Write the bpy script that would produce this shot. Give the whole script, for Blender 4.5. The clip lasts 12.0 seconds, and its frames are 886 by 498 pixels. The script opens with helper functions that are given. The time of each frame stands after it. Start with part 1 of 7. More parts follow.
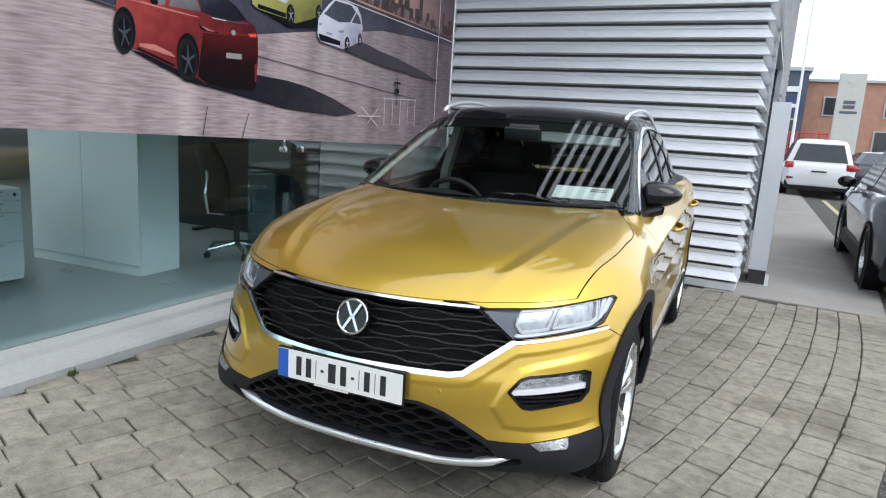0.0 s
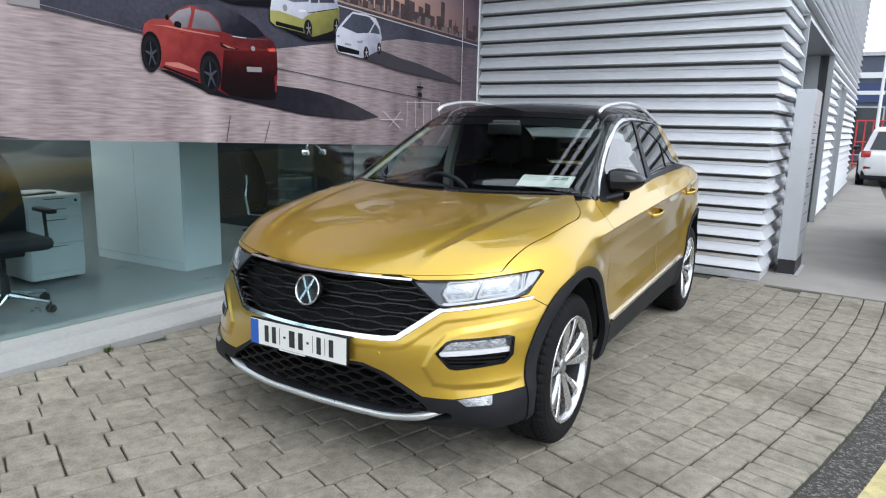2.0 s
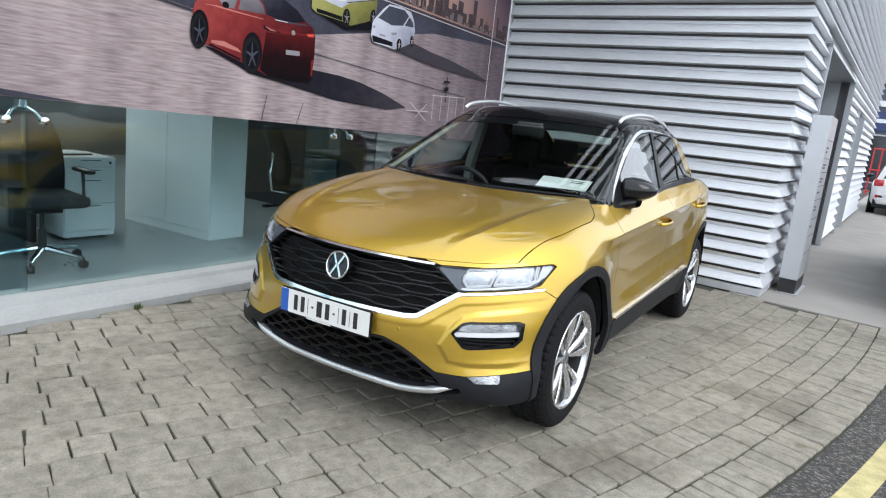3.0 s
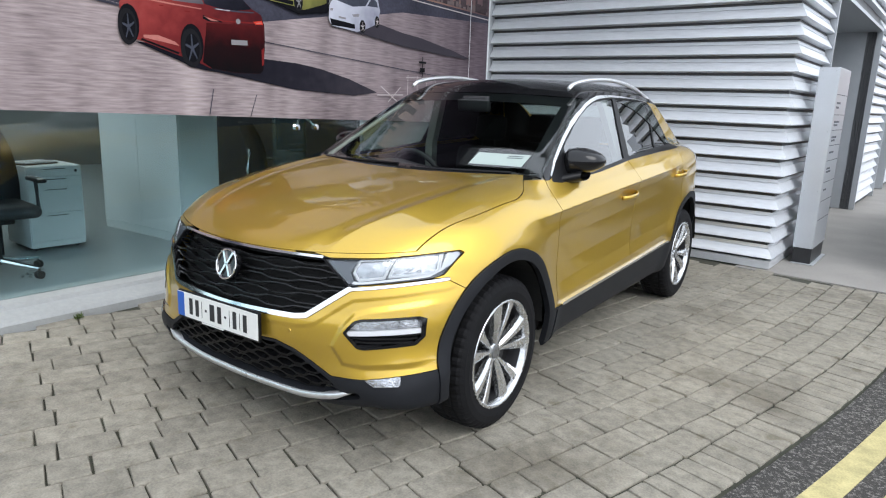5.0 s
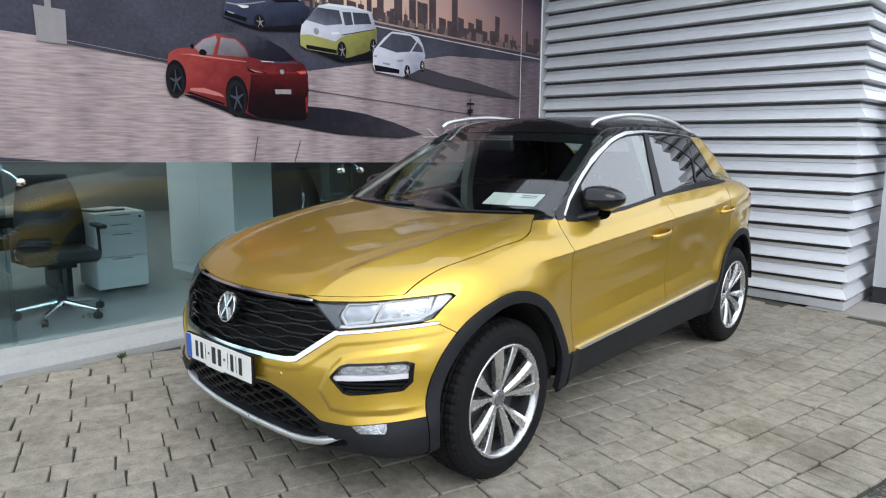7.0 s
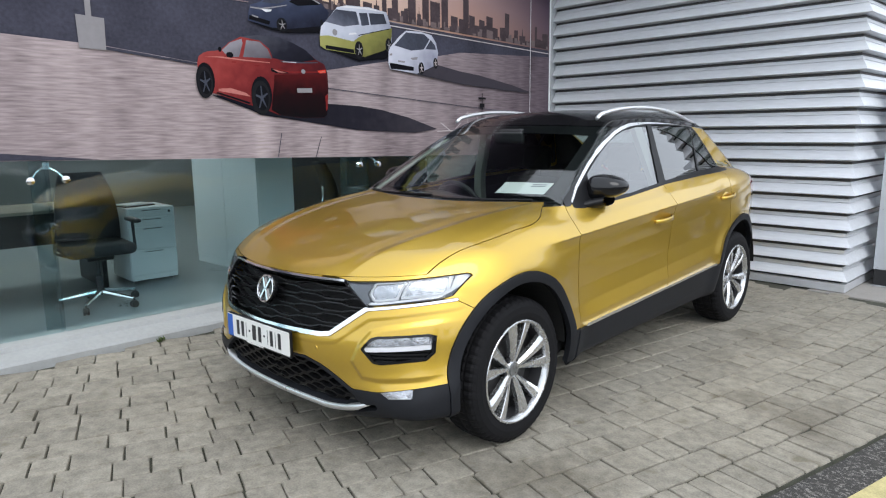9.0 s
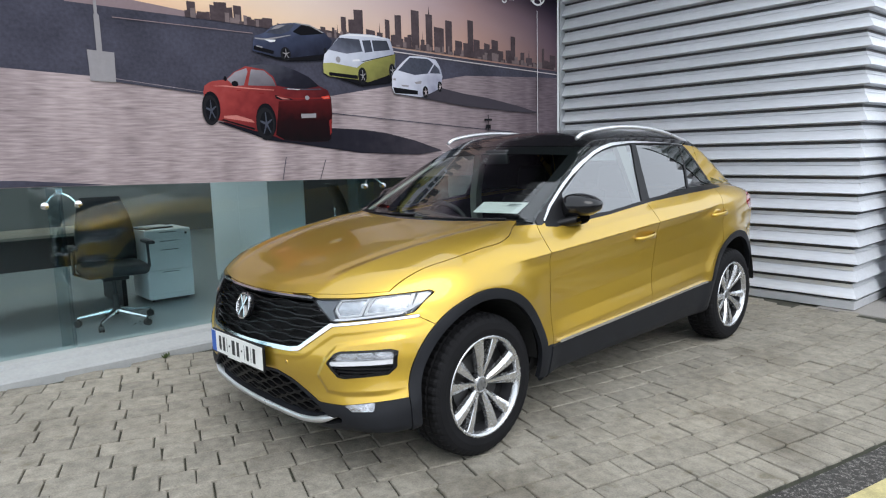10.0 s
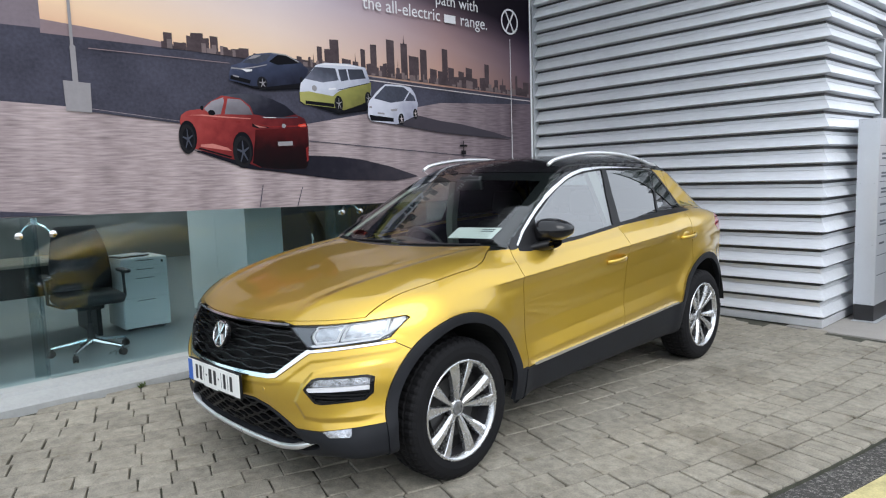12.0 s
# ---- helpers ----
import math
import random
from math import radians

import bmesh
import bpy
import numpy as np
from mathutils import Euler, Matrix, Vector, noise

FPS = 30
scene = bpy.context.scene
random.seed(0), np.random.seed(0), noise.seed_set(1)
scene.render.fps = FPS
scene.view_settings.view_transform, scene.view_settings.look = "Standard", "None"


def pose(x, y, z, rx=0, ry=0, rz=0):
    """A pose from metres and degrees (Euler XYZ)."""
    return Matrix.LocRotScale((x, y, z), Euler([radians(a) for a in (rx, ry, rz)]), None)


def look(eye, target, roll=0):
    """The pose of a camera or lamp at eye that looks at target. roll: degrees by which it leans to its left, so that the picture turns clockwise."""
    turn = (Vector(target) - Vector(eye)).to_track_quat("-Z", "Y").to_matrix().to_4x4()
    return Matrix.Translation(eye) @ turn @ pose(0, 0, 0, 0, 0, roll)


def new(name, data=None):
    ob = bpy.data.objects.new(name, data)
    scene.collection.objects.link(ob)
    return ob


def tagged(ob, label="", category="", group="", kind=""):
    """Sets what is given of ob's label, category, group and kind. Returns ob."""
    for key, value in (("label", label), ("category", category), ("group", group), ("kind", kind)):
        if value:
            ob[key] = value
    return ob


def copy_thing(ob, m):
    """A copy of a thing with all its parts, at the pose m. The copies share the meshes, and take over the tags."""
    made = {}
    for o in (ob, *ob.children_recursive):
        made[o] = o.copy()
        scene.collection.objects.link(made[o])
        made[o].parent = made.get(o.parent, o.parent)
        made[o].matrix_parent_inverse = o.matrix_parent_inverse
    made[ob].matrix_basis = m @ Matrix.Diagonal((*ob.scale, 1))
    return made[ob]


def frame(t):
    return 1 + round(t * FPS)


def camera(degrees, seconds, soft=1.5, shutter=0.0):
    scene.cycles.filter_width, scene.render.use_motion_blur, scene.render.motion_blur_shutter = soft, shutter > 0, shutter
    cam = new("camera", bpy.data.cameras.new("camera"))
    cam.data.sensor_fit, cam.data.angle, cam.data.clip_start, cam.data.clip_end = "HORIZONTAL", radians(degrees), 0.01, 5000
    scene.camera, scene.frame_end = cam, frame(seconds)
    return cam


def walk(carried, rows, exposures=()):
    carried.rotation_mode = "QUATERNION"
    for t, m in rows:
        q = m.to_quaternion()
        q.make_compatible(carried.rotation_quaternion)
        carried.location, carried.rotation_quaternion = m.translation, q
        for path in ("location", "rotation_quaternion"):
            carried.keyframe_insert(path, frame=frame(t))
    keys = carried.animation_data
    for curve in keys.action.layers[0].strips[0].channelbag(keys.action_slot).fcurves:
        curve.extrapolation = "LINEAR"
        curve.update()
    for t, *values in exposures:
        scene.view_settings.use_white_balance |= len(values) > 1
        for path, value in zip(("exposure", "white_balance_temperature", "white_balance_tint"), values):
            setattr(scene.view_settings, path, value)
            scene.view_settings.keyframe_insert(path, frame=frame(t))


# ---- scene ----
cam = camera(67.2, 12.0, soft=1.15)
PATH = [
    (0, (1.206, -2.687, 1.403), (0.391, -0.899, 1.035), 3.6),
    (0.5, (1.336, -2.798, 1.4), (0.533, -0.999, 1.056), 4.5),
    (1, (1.538, -2.809, 1.397), (0.657, -1.043, 1.072), 0.4),
    (1.5, (1.745, -2.699, 1.395), (0.735, -1.016, 1.012), 1.4),
    (2, (1.818, -2.726, 1.392), (0.798, -1.046, 1.026), 1.4),
    (2.5, (1.863, -2.841, 1.411), (0.804, -1.186, 1.037), 2.0),
    (3, (1.874, -2.949, 1.411), (0.842, -1.28, 1.021), 6.2),
    (3.5, (2.002, -2.899, 1.399), (0.967, -1.232, 1.011), 2.7),
    (3.7, (2.073, -2.853, 1.39), (1.022, -1.194, 1.01), 3.3),
    (5.3, (2.256, -2.333, 1.396), (1.094, -0.767, 0.95), 2.5),
    (5.5, (2.309, -2.32, 1.391), (1.131, -0.763, 0.958), 4.2),
    (6, (2.453, -2.152, 1.387), (1.138, -0.698, 0.99), 4.9),
    (6.5, (2.468, -2.075, 1.389), (1.102, -0.666, 1.004), 0.0),
    (7, (2.455, -2.109, 1.407), (1.103, -0.672, 1.082), 0.3),
    (7.2, (2.458, -2.125, 1.421), (1.103, -0.691, 1.094), -0.3),
    (8.8, (2.577, -2.333, 1.419), (1.212, -0.906, 1.097), 1.7),
    (9, (2.623, -2.324, 1.412), (1.247, -0.914, 1.068), -0.6),
    (9.5, (2.809, -2.205, 1.406), (1.384, -0.829, 1.133), 2.2),
    (10, (2.931, -2.162, 1.418), (1.466, -0.831, 1.134), -1.5),
    (10.5, (2.978, -2.163, 1.422), (1.545, -0.792, 1.164), -2.4),
    (11, (2.995, -2.172, 1.426), (1.534, -0.83, 1.172), -3.6),
    (11.5, (2.989, -2.183, 1.439), (1.549, -0.813, 1.22), -2.5),
    (12, (2.987, -2.185, 1.435), (1.559, -0.801, 1.219), -2.0),
]
walk(cam, [(t, look(eye, target, roll)) for t, eye, target, roll in PATH],
     exposures=[(0, 0.78), (2.0, 0.80), (3.0, 0.87), (3.7, 0.88), (5.3, 0.80), (6.5, 0.78), (7.0, 0.73), (12.0, 0.73)])

# ---- sky and sun: bright overcast ----
world = bpy.data.worlds.new("overcast_sky")
scene.world = world
world.use_nodes = True
_n, _l = world.node_tree.nodes, world.node_tree.links
_bg = _n["Background"]
_sky = _n.new("ShaderNodeTexSky")
_sky.sky_type = "NISHITA"
_sky.sun_disc = False
_sky.sun_elevation = radians(48)
_sky.sun_rotation = radians(110)
_sky.dust_density = 3.0
_mix = _n.new("ShaderNodeMix")
_mix.data_type = "RGBA"
_mix.inputs["Factor"].default_value = 0.86
_mix.inputs["B"].default_value = (8.2, 8.9, 9.9, 1)
_l.new(_sky.outputs[0], _mix.inputs["A"])
_l.new(_mix.outputs["Result"], _bg.inputs["Color"])
_bg.inputs["Strength"].default_value = 0.122

sun = new("sun", bpy.data.lights.new("sun", "SUN"))
sun.data.energy, sun.data.angle, sun.data.color = 0.85, radians(40), (0.97, 0.98, 1.0)
sun.matrix_world = look((8, -3, 8.5), (0, 0, 0))


# ---- materials ----
def node_mat(name):
    m = bpy.data.materials.new(name)
    m.use_nodes = True
    return m, m.node_tree.nodes, m.node_tree.links, m.node_tree.nodes["Principled BSDF"]


def mat(name, col, rough=0.5, metal=0.0, var=0.12, scale=6.0, fine=60.0, bump=0.0, coat=0.0, rvar=0.1, by_piece=0.0, island=False, spec=0.5, stretch=(1, 1, 1)):
    """Paint, stone or plastic: colour varied at two scales, roughness varied, fine relief."""
    m, n, l, b = node_mat(name)
    tc = n.new("ShaderNodeTexCoord")
    mp = n.new("ShaderNodeMapping")
    mp.inputs["Scale"].default_value = stretch
    l.new(tc.outputs["Object"], mp.inputs["Vector"])
    big, small = n.new("ShaderNodeTexNoise"), n.new("ShaderNodeTexNoise")
    for t, s, d in ((big, scale, 4), (small, fine, 3)):
        t.inputs["Scale"].default_value, t.inputs["Detail"].default_value = s, d
        l.new(mp.outputs[0], t.inputs["Vector"])
    add = n.new("ShaderNodeMath")
    add.operation = "MULTIPLY_ADD"
    add.inputs[1].default_value = 0.6
    l.new(big.outputs["Fac"], add.inputs[0])
    half = n.new("ShaderNodeMath")
    half.operation = "MULTIPLY"
    half.inputs[1].default_value = 0.4
    l.new(small.outputs["Fac"], half.inputs[0])
    l.new(half.outputs[0], add.inputs[2])
    ramp = n.new("ShaderNodeValToRGB")
    ramp.color_ramp.elements[0].position, ramp.color_ramp.elements[1].position = 0.3, 0.7
    ramp.color_ramp.elements[0].color = (*[max(0, c * (1 - var)) for c in col], 1)
    ramp.color_ramp.elements[1].color = (*[min(1, c * (1 + var)) for c in col], 1)
    l.new(add.outputs[0], ramp.inputs[0])
    out = ramp.outputs[0]
    if by_piece:
        hsv = n.new("ShaderNodeHueSaturation")
        r = n.new("ShaderNodeNewGeometry" if island else "ShaderNodeObjectInfo")
        rng = n.new("ShaderNodeMapRange")
        rng.inputs["To Min"].default_value, rng.inputs["To Max"].default_value = 1 - by_piece, 1 + by_piece
        l.new(r.outputs["Random Per Island" if island else "Random"], rng.inputs["Value"])
        l.new(rng.outputs[0], hsv.inputs["Value"])
        l.new(out, hsv.inputs["Color"])
        out = hsv.outputs[0]
    l.new(out, b.inputs["Base Color"])
    rr = n.new("ShaderNodeMapRange")
    rr.inputs["To Min"].default_value, rr.inputs["To Max"].default_value = max(0.02, rough - rvar), min(1, rough + rvar)
    l.new(add.outputs[0], rr.inputs["Value"])
    l.new(rr.outputs[0], b.inputs["Roughness"])
    b.inputs["Metallic"].default_value = metal
    b.inputs["Coat Weight"].default_value = coat
    b.inputs["Coat Roughness"].default_value = 0.03
    b.inputs["Specular IOR Level"].default_value = spec
    if bump:
        bp = n.new("ShaderNodeBump")
        bp.inputs["Strength"].default_value, bp.inputs["Distance"].default_value = bump, 0.01
        l.new(add.outputs[0], bp.inputs["Height"])
        l.new(bp.outputs[0], b.inputs["Normal"])
    return m


def glass_mat(name, tint, ior=1.5):
    """A thin clear pane: what is behind it through its tint, and a mirror image by Fresnel."""
    m, n, l, b = node_mat(name)
    n.remove(b)
    tr, gl, fr, mx = (n.new("ShaderNode" + k) for k in ("BsdfTransparent", "BsdfGlossy", "LayerWeight", "MixShader"))
    tr.inputs["Color"].default_value = (*tint, 1)
    gl.inputs["Roughness"].default_value = 0.0
    fr.inputs["Blend"].default_value = 0.5
    pw, sc = n.new("ShaderNodeMath"), n.new("ShaderNodeMath")
    pw.operation, sc.operation = "POWER", "MULTIPLY_ADD"
    pw.inputs[1].default_value = 5.0
    r0 = ((ior - 1) / (ior + 1)) ** 2
    sc.inputs[1].default_value, sc.inputs[2].default_value = 1 - r0, r0
    l.new(fr.outputs["Facing"], pw.inputs[0])
    l.new(pw.outputs[0], sc.inputs[0])
    l.new(sc.outputs[0], mx.inputs[0])
    l.new(tr.outputs[0], mx.inputs[1])
    l.new(gl.outputs[0], mx.inputs[2])
    l.new(mx.outputs[0], n["Material Output"].inputs["Surface"])
    return m


def glow_mat(name, col, strength):
    m, n, l, b = node_mat(name)
    b.inputs["Base Color"].default_value = (*col, 1)
    b.inputs["Emission Color"].default_value = (*col, 1)
    b.inputs["Emission Strength"].default_value = strength
    return m


def paver_mat(name, island):
    """Weathered concrete block: grain, blotches, and wide damp and soiled stains over the blocks."""
    m = mat(name, (0.246, 0.226, 0.184), 0.88, var=0.38, scale=18, fine=110, bump=0.8, by_piece=0.10, island=island)
    n, l, b = m.node_tree.nodes, m.node_tree.links, m.node_tree.nodes["Principled BSDF"]
    src = b.inputs["Base Color"].links[0].from_socket
    tc = next(q for q in n if q.bl_idname == "ShaderNodeTexCoord")
    out = src
    for scale, lo, hi, dark, detail in ((1.3, 0.52, 0.70, (0.62, 0.60, 0.57, 1), 6), (9.0, 0.60, 0.74, (0.55, 0.53, 0.48, 1), 5)):
        t, r, x = n.new("ShaderNodeTexNoise"), n.new("ShaderNodeMapRange"), n.new("ShaderNodeMix")
        t.inputs["Scale"].default_value, t.inputs["Detail"].default_value = scale, detail
        l.new(tc.outputs["Object"], t.inputs["Vector"])
        r.inputs["From Min"].default_value, r.inputs["From Max"].default_value = lo, hi
        l.new(t.outputs["Fac"], r.inputs["Value"])
        x.data_type, x.blend_type = "RGBA", "MULTIPLY"
        x.inputs["B"].default_value = dark
        l.new(r.outputs[0], x.inputs["Factor"])
        l.new(out, x.inputs["A"])
        out = x.outputs["Result"]
    l.new(out, b.inputs["Base Color"])
    return m


def tarmac_mat():
    """Worn asphalt: stones of uneven tone in dark binder, with wide faded patches."""
    m, n, l, b = node_mat("tarmac")
    tc, vo, vb, ns = (n.new("ShaderNode" + k) for k in ("TexCoord", "TexVoronoi", "TexVoronoi", "TexNoise"))
    vo.inputs["Scale"].default_value, vb.inputs["Scale"].default_value, ns.inputs["Scale"].default_value = 80, 190, 1.4
    sp, ad, rp, mx, bp = (n.new("ShaderNode" + k) for k in ("SeparateColor", "Math", "ValToRGB", "Mix", "Bump"))
    for t in (vo, vb, ns):
        l.new(tc.outputs["Object"], t.inputs["Vector"])
    l.new(vo.outputs["Color"], sp.inputs[0])
    ad.operation = "SUBTRACT"
    l.new(sp.outputs[0], ad.inputs[0])
    l.new(vb.outputs["Distance"], ad.inputs[1])
    l.new(ad.outputs[0], rp.inputs[0])
    e = rp.color_ramp.elements
    e[0].position, e[0].color = 0.0, (0.048, 0.045, 0.041, 1)
    e[1].position, e[1].color = 0.80, (0.34, 0.325, 0.295, 1)
    q = e.new(0.25)
    q.color = (0.105, 0.099, 0.090, 1)
    mx.data_type, mx.blend_type = "RGBA", "MULTIPLY"
    mx.inputs["B"].default_value = (0.76, 0.75, 0.75, 1)
    l.new(ns.outputs["Fac"], mx.inputs["Factor"])
    l.new(rp.outputs[0], mx.inputs["A"])
    l.new(mx.outputs["Result"], b.inputs["Base Color"])
    b.inputs["Roughness"].default_value = 0.88
    bp.inputs["Strength"].default_value, bp.inputs["Distance"].default_value = 0.7, 0.006
    l.new(ad.outputs[0], bp.inputs["Height"])
    l.new(bp.outputs[0], b.inputs["Normal"])
    return m


M = dict(
    tarmac=tarmac_mat(),
    paver=paver_mat("paver_concrete", False),
    paver_rest=paver_mat("paver_concrete_rest", True),
    joint=mat("joint_sand", (0.045, 0.046, 0.032), 0.95, var=0.5, scale=9, fine=90, bump=0.4),
    concrete=mat("footpath_concrete", (0.275, 0.26, 0.24), 0.9, var=0.2, scale=1.5, fine=90, bump=0.2),
    yellow=mat("road_paint_yellow", (0.46, 0.40, 0.19), 0.75, var=0.35, scale=14, fine=110, bump=0.2),
    slat=mat("silver_cladding", (0.685, 0.705, 0.735), 0.40, metal=0.40, var=0.12, scale=1.6, fine=22, rvar=0.08, by_piece=0.07, stretch=(0.5, 1, 3)),
    frame_grey=mat("grey_powder_coat", (0.42, 0.44, 0.46), 0.4, metal=0.3, var=0.06),
    plinth=mat("painted_plinth", (0.31, 0.32, 0.315), 0.7, var=0.12, scale=3, fine=40, bump=0.15),
    white=mat("white_laminate", (0.72, 0.75, 0.76), 0.35, var=0.04, scale=2),
    white_wall=mat("wall_paint", (0.62, 0.63, 0.62), 0.8, var=0.06, scale=1.5),
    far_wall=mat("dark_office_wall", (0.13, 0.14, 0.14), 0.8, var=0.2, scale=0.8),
    ceiling=mat("ceiling_tile", (0.55, 0.55, 0.53), 0.9, var=0.05),
    vinyl=mat("grey_vinyl_floor", (0.23, 0.255, 0.265), 0.3, var=0.1, scale=1.5, fine=40),
    black=mat("black_plastic", (0.018, 0.018, 0.02), 0.45, var=0.3, scale=10),
    fabric=mat("black_fabric", (0.02, 0.021, 0.024), 0.9, var=0.3, scale=30, fine=300, bump=0.3),
    chrome=mat("chrome", (0.78, 0.79, 0.8), 0.14, metal=1.0, var=0.03, rvar=0.05),
    wood=mat("desk_top", (0.32, 0.28, 0.23), 0.4, var=0.15, scale=4, stretch=(1, 8, 8)),
    glass=glass_mat("facade_glass", (0.82, 0.92, 0.93), 1.52),
    fin=glass_mat("glass_fin", (0.62, 0.76, 0.80), 2.1),
    brick=mat("far_brick", (0.42, 0.23, 0.16), 0.9, var=0.18, scale=3, fine=30),
    blue_panel=mat("blue_grey_panel", (0.06, 0.075, 0.11), 0.4, var=0.1),
    pylon=mat("pylon_grey", (0.5, 0.5, 0.46), 0.5, var=0.06),
    dark_clad=mat("dark_wall_cladding", (0.05, 0.052, 0.056), 0.45, var=0.15),
    red=mat("red_paint", (0.5, 0.03, 0.03), 0.4, var=0.1),
    dark_glass=mat("dark_window", (0.03, 0.035, 0.04), 0.08, var=0.2),
    sign=mat("sign_silver", (0.55, 0.57, 0.6), 0.35, metal=0.5, var=0.04),
    ink=mat("sign_ink", (0.1, 0.11, 0.13), 0.6, var=0.1),
    weed=mat("weed_leaf", (0.06, 0.09, 0.02), 0.7, var=0.3, scale=30),
)


# ---- mesh helpers ----
def link(name, bm, material, parent=None, label="", smooth=False):
    """A bmesh as one mesh object, under parent if given."""
    me = bpy.data.meshes.new(name)
    bm.to_mesh(me)
    bm.free()
    if smooth:
        me.shade_smooth()
    me.materials.append(material)
    ob = new(name, me)
    if parent is not None:
        ob.parent = parent
    if label:
        tagged(ob, label)
    return ob


def part(name, bm, material, parent, label="", smooth=False):
    return link(name, bm, material, parent, label, smooth)


def root(name, m, label, category, group="", kind=""):
    ob = new(name)
    ob.matrix_world = m
    return tagged(ob, label, category, group, kind)


def box(bm, x0, y0, z0, x1, y1, z1, bevel=0.0, seg=2):
    """A block with bevelled edges, added to bm."""
    vs = [bm.verts.new((x, y, z)) for x in (x0, x1) for y in (y0, y1) for z in (z0, z1)]
    fs = [bm.faces.new([vs[i] for i in q]) for q in ((0, 1, 3, 2), (4, 6, 7, 5), (0, 4, 5, 1), (2, 3, 7, 6), (0, 2, 6, 4), (1, 5, 7, 3))]
    if bevel:
        es = list({e for f in fs for e in f.edges})
        bmesh.ops.bevel(bm, geom=es, offset=bevel, segments=seg, affect="EDGES", profile=0.5)
    return bm


def boxes(*rows, bevel=0.0):
    bm = bmesh.new()
    for r in rows:
        box(bm, *r, bevel=bevel)
    return bm


def tube(bm, pts, r, sides=8, cap=True):
    """A round bar along pts, of radius r (one, or one a point)."""
    pts = [Vector(p) for p in pts]
    rs = r if isinstance(r, (list, tuple)) else [r] * len(pts)
    rings = []
    for i, p in enumerate(pts):
        d = (pts[min(i + 1, len(pts) - 1)] - pts[max(i - 1, 0)]).normalized()
        q = d.to_track_quat("Z", "Y")
        rings.append([bm.verts.new(p + q @ Vector((rs[i] * math.cos(a), rs[i] * math.sin(a), 0))) for a in [2 * math.pi * k / sides for k in range(sides)]])
    for a, b in zip(rings, rings[1:]):
        for k in range(sides):
            bm.faces.new((a[k], a[(k + 1) % sides], b[(k + 1) % sides], b[k]))
    if cap:
        bm.faces.new(rings[0][::-1])
        bm.faces.new(rings[-1])
    return bm


def lathe(bm, prof, axis="x", steps=48, centre=(0, 0, 0)):
    """Turns a profile of (along the axis, radius) about that axis."""
    c = Vector(centre)
    rings = []
    for k in range(steps):
        a = 2 * math.pi * k / steps
        ring = []
        for h, r in prof:
            if axis == "x":
                v = (h, r * math.cos(a), r * math.sin(a))
            elif axis == "y":
                v = (r * math.cos(a), h, r * math.sin(a))
            else:
                v = (r * math.cos(a), r * math.sin(a), h)
            ring.append(bm.verts.new(c + Vector(v)))
        rings.append(ring)
    for k in range(steps):
        a, b = rings[k], rings[(k + 1) % steps]
        for i in range(len(prof) - 1):
            bm.faces.new((a[i], b[i], b[i + 1], a[i + 1]))
    return bm


def prism(bm, poly, d0, d1, plane="xy", bevel=0.0):
    """A polygon drawn out between d0 and d1 across its plane."""
    def at(p, d):
        return {"xy": (p[0], p[1], d), "yz": (d, p[0], p[1]), "xz": (p[0], d, p[1])}[plane]
    a = [bm.verts.new(at(p, d0)) for p in poly]
    b = [bm.verts.new(at(p, d1)) for p in poly]
    fs = [bm.faces.new(a[::-1]), bm.faces.new(b)]
    k = len(poly)
    for i in range(k):
        fs.append(bm.faces.new((a[i], a[(i + 1) % k], b[(i + 1) % k], b[i])))
    if bevel:
        bmesh.ops.bevel(bm, geom=list({e for f in fs for e in f.edges}), offset=bevel, segments=2, affect="EDGES", profile=0.5)
    return bm


def lerp_table(x, rows):
    """Smooth interpolation in a short table of (x, value)."""
    xs, ys = [r[0] for r in rows], [r[1] for r in rows]
    x = np.asarray(x, float)
    i = np.clip(np.searchsorted(xs, x) - 1, 0, len(xs) - 2)
    xs, ys = np.array(xs, float), np.array(ys, float)
    d = np.gradient(ys, xs)
    h = xs[i + 1] - xs[i]
    t = np.clip((x - xs[i]) / h, 0, 1)
    return ((2 * t**3 - 3 * t**2 + 1) * ys[i] + (t**3 - 2 * t**2 + t) * h * d[i] + (3 * t**2 - 2 * t**3) * ys[i + 1] + (t**3 - t**2) * h * d[i + 1])


# ---- ground ----
SLOPE = 0.015


def ground_z(x):
    return -SLOPE * (max(-2.5, min(x, 6.0)) - 0.8)


CX, CY, RK = -17.55, 5.3, 20.0     # centre and radius of the curved paving edge


def road_sheet():
    bm = bmesh.new()
    xs = [-400, -60, -12, -2.5, 0.8, 6, 20, 80, 400]
    ys = [-400, -60, -15, 0, 15, 60, 400]
    g = [[bm.verts.new((x, y, ground_z(x) - 0.03)) for y in ys] for x in xs]
    for i in range(len(xs) - 1):
        for j in range(len(ys) - 1):
            bm.faces.new((g[i][j], g[i + 1][j], g[i + 1][j + 1], g[i][j + 1]))
    return bm


tagged(link("ground", road_sheet(), M["tarmac"]), "dark grey tarmac road and yard surface", "road", kind="structure")


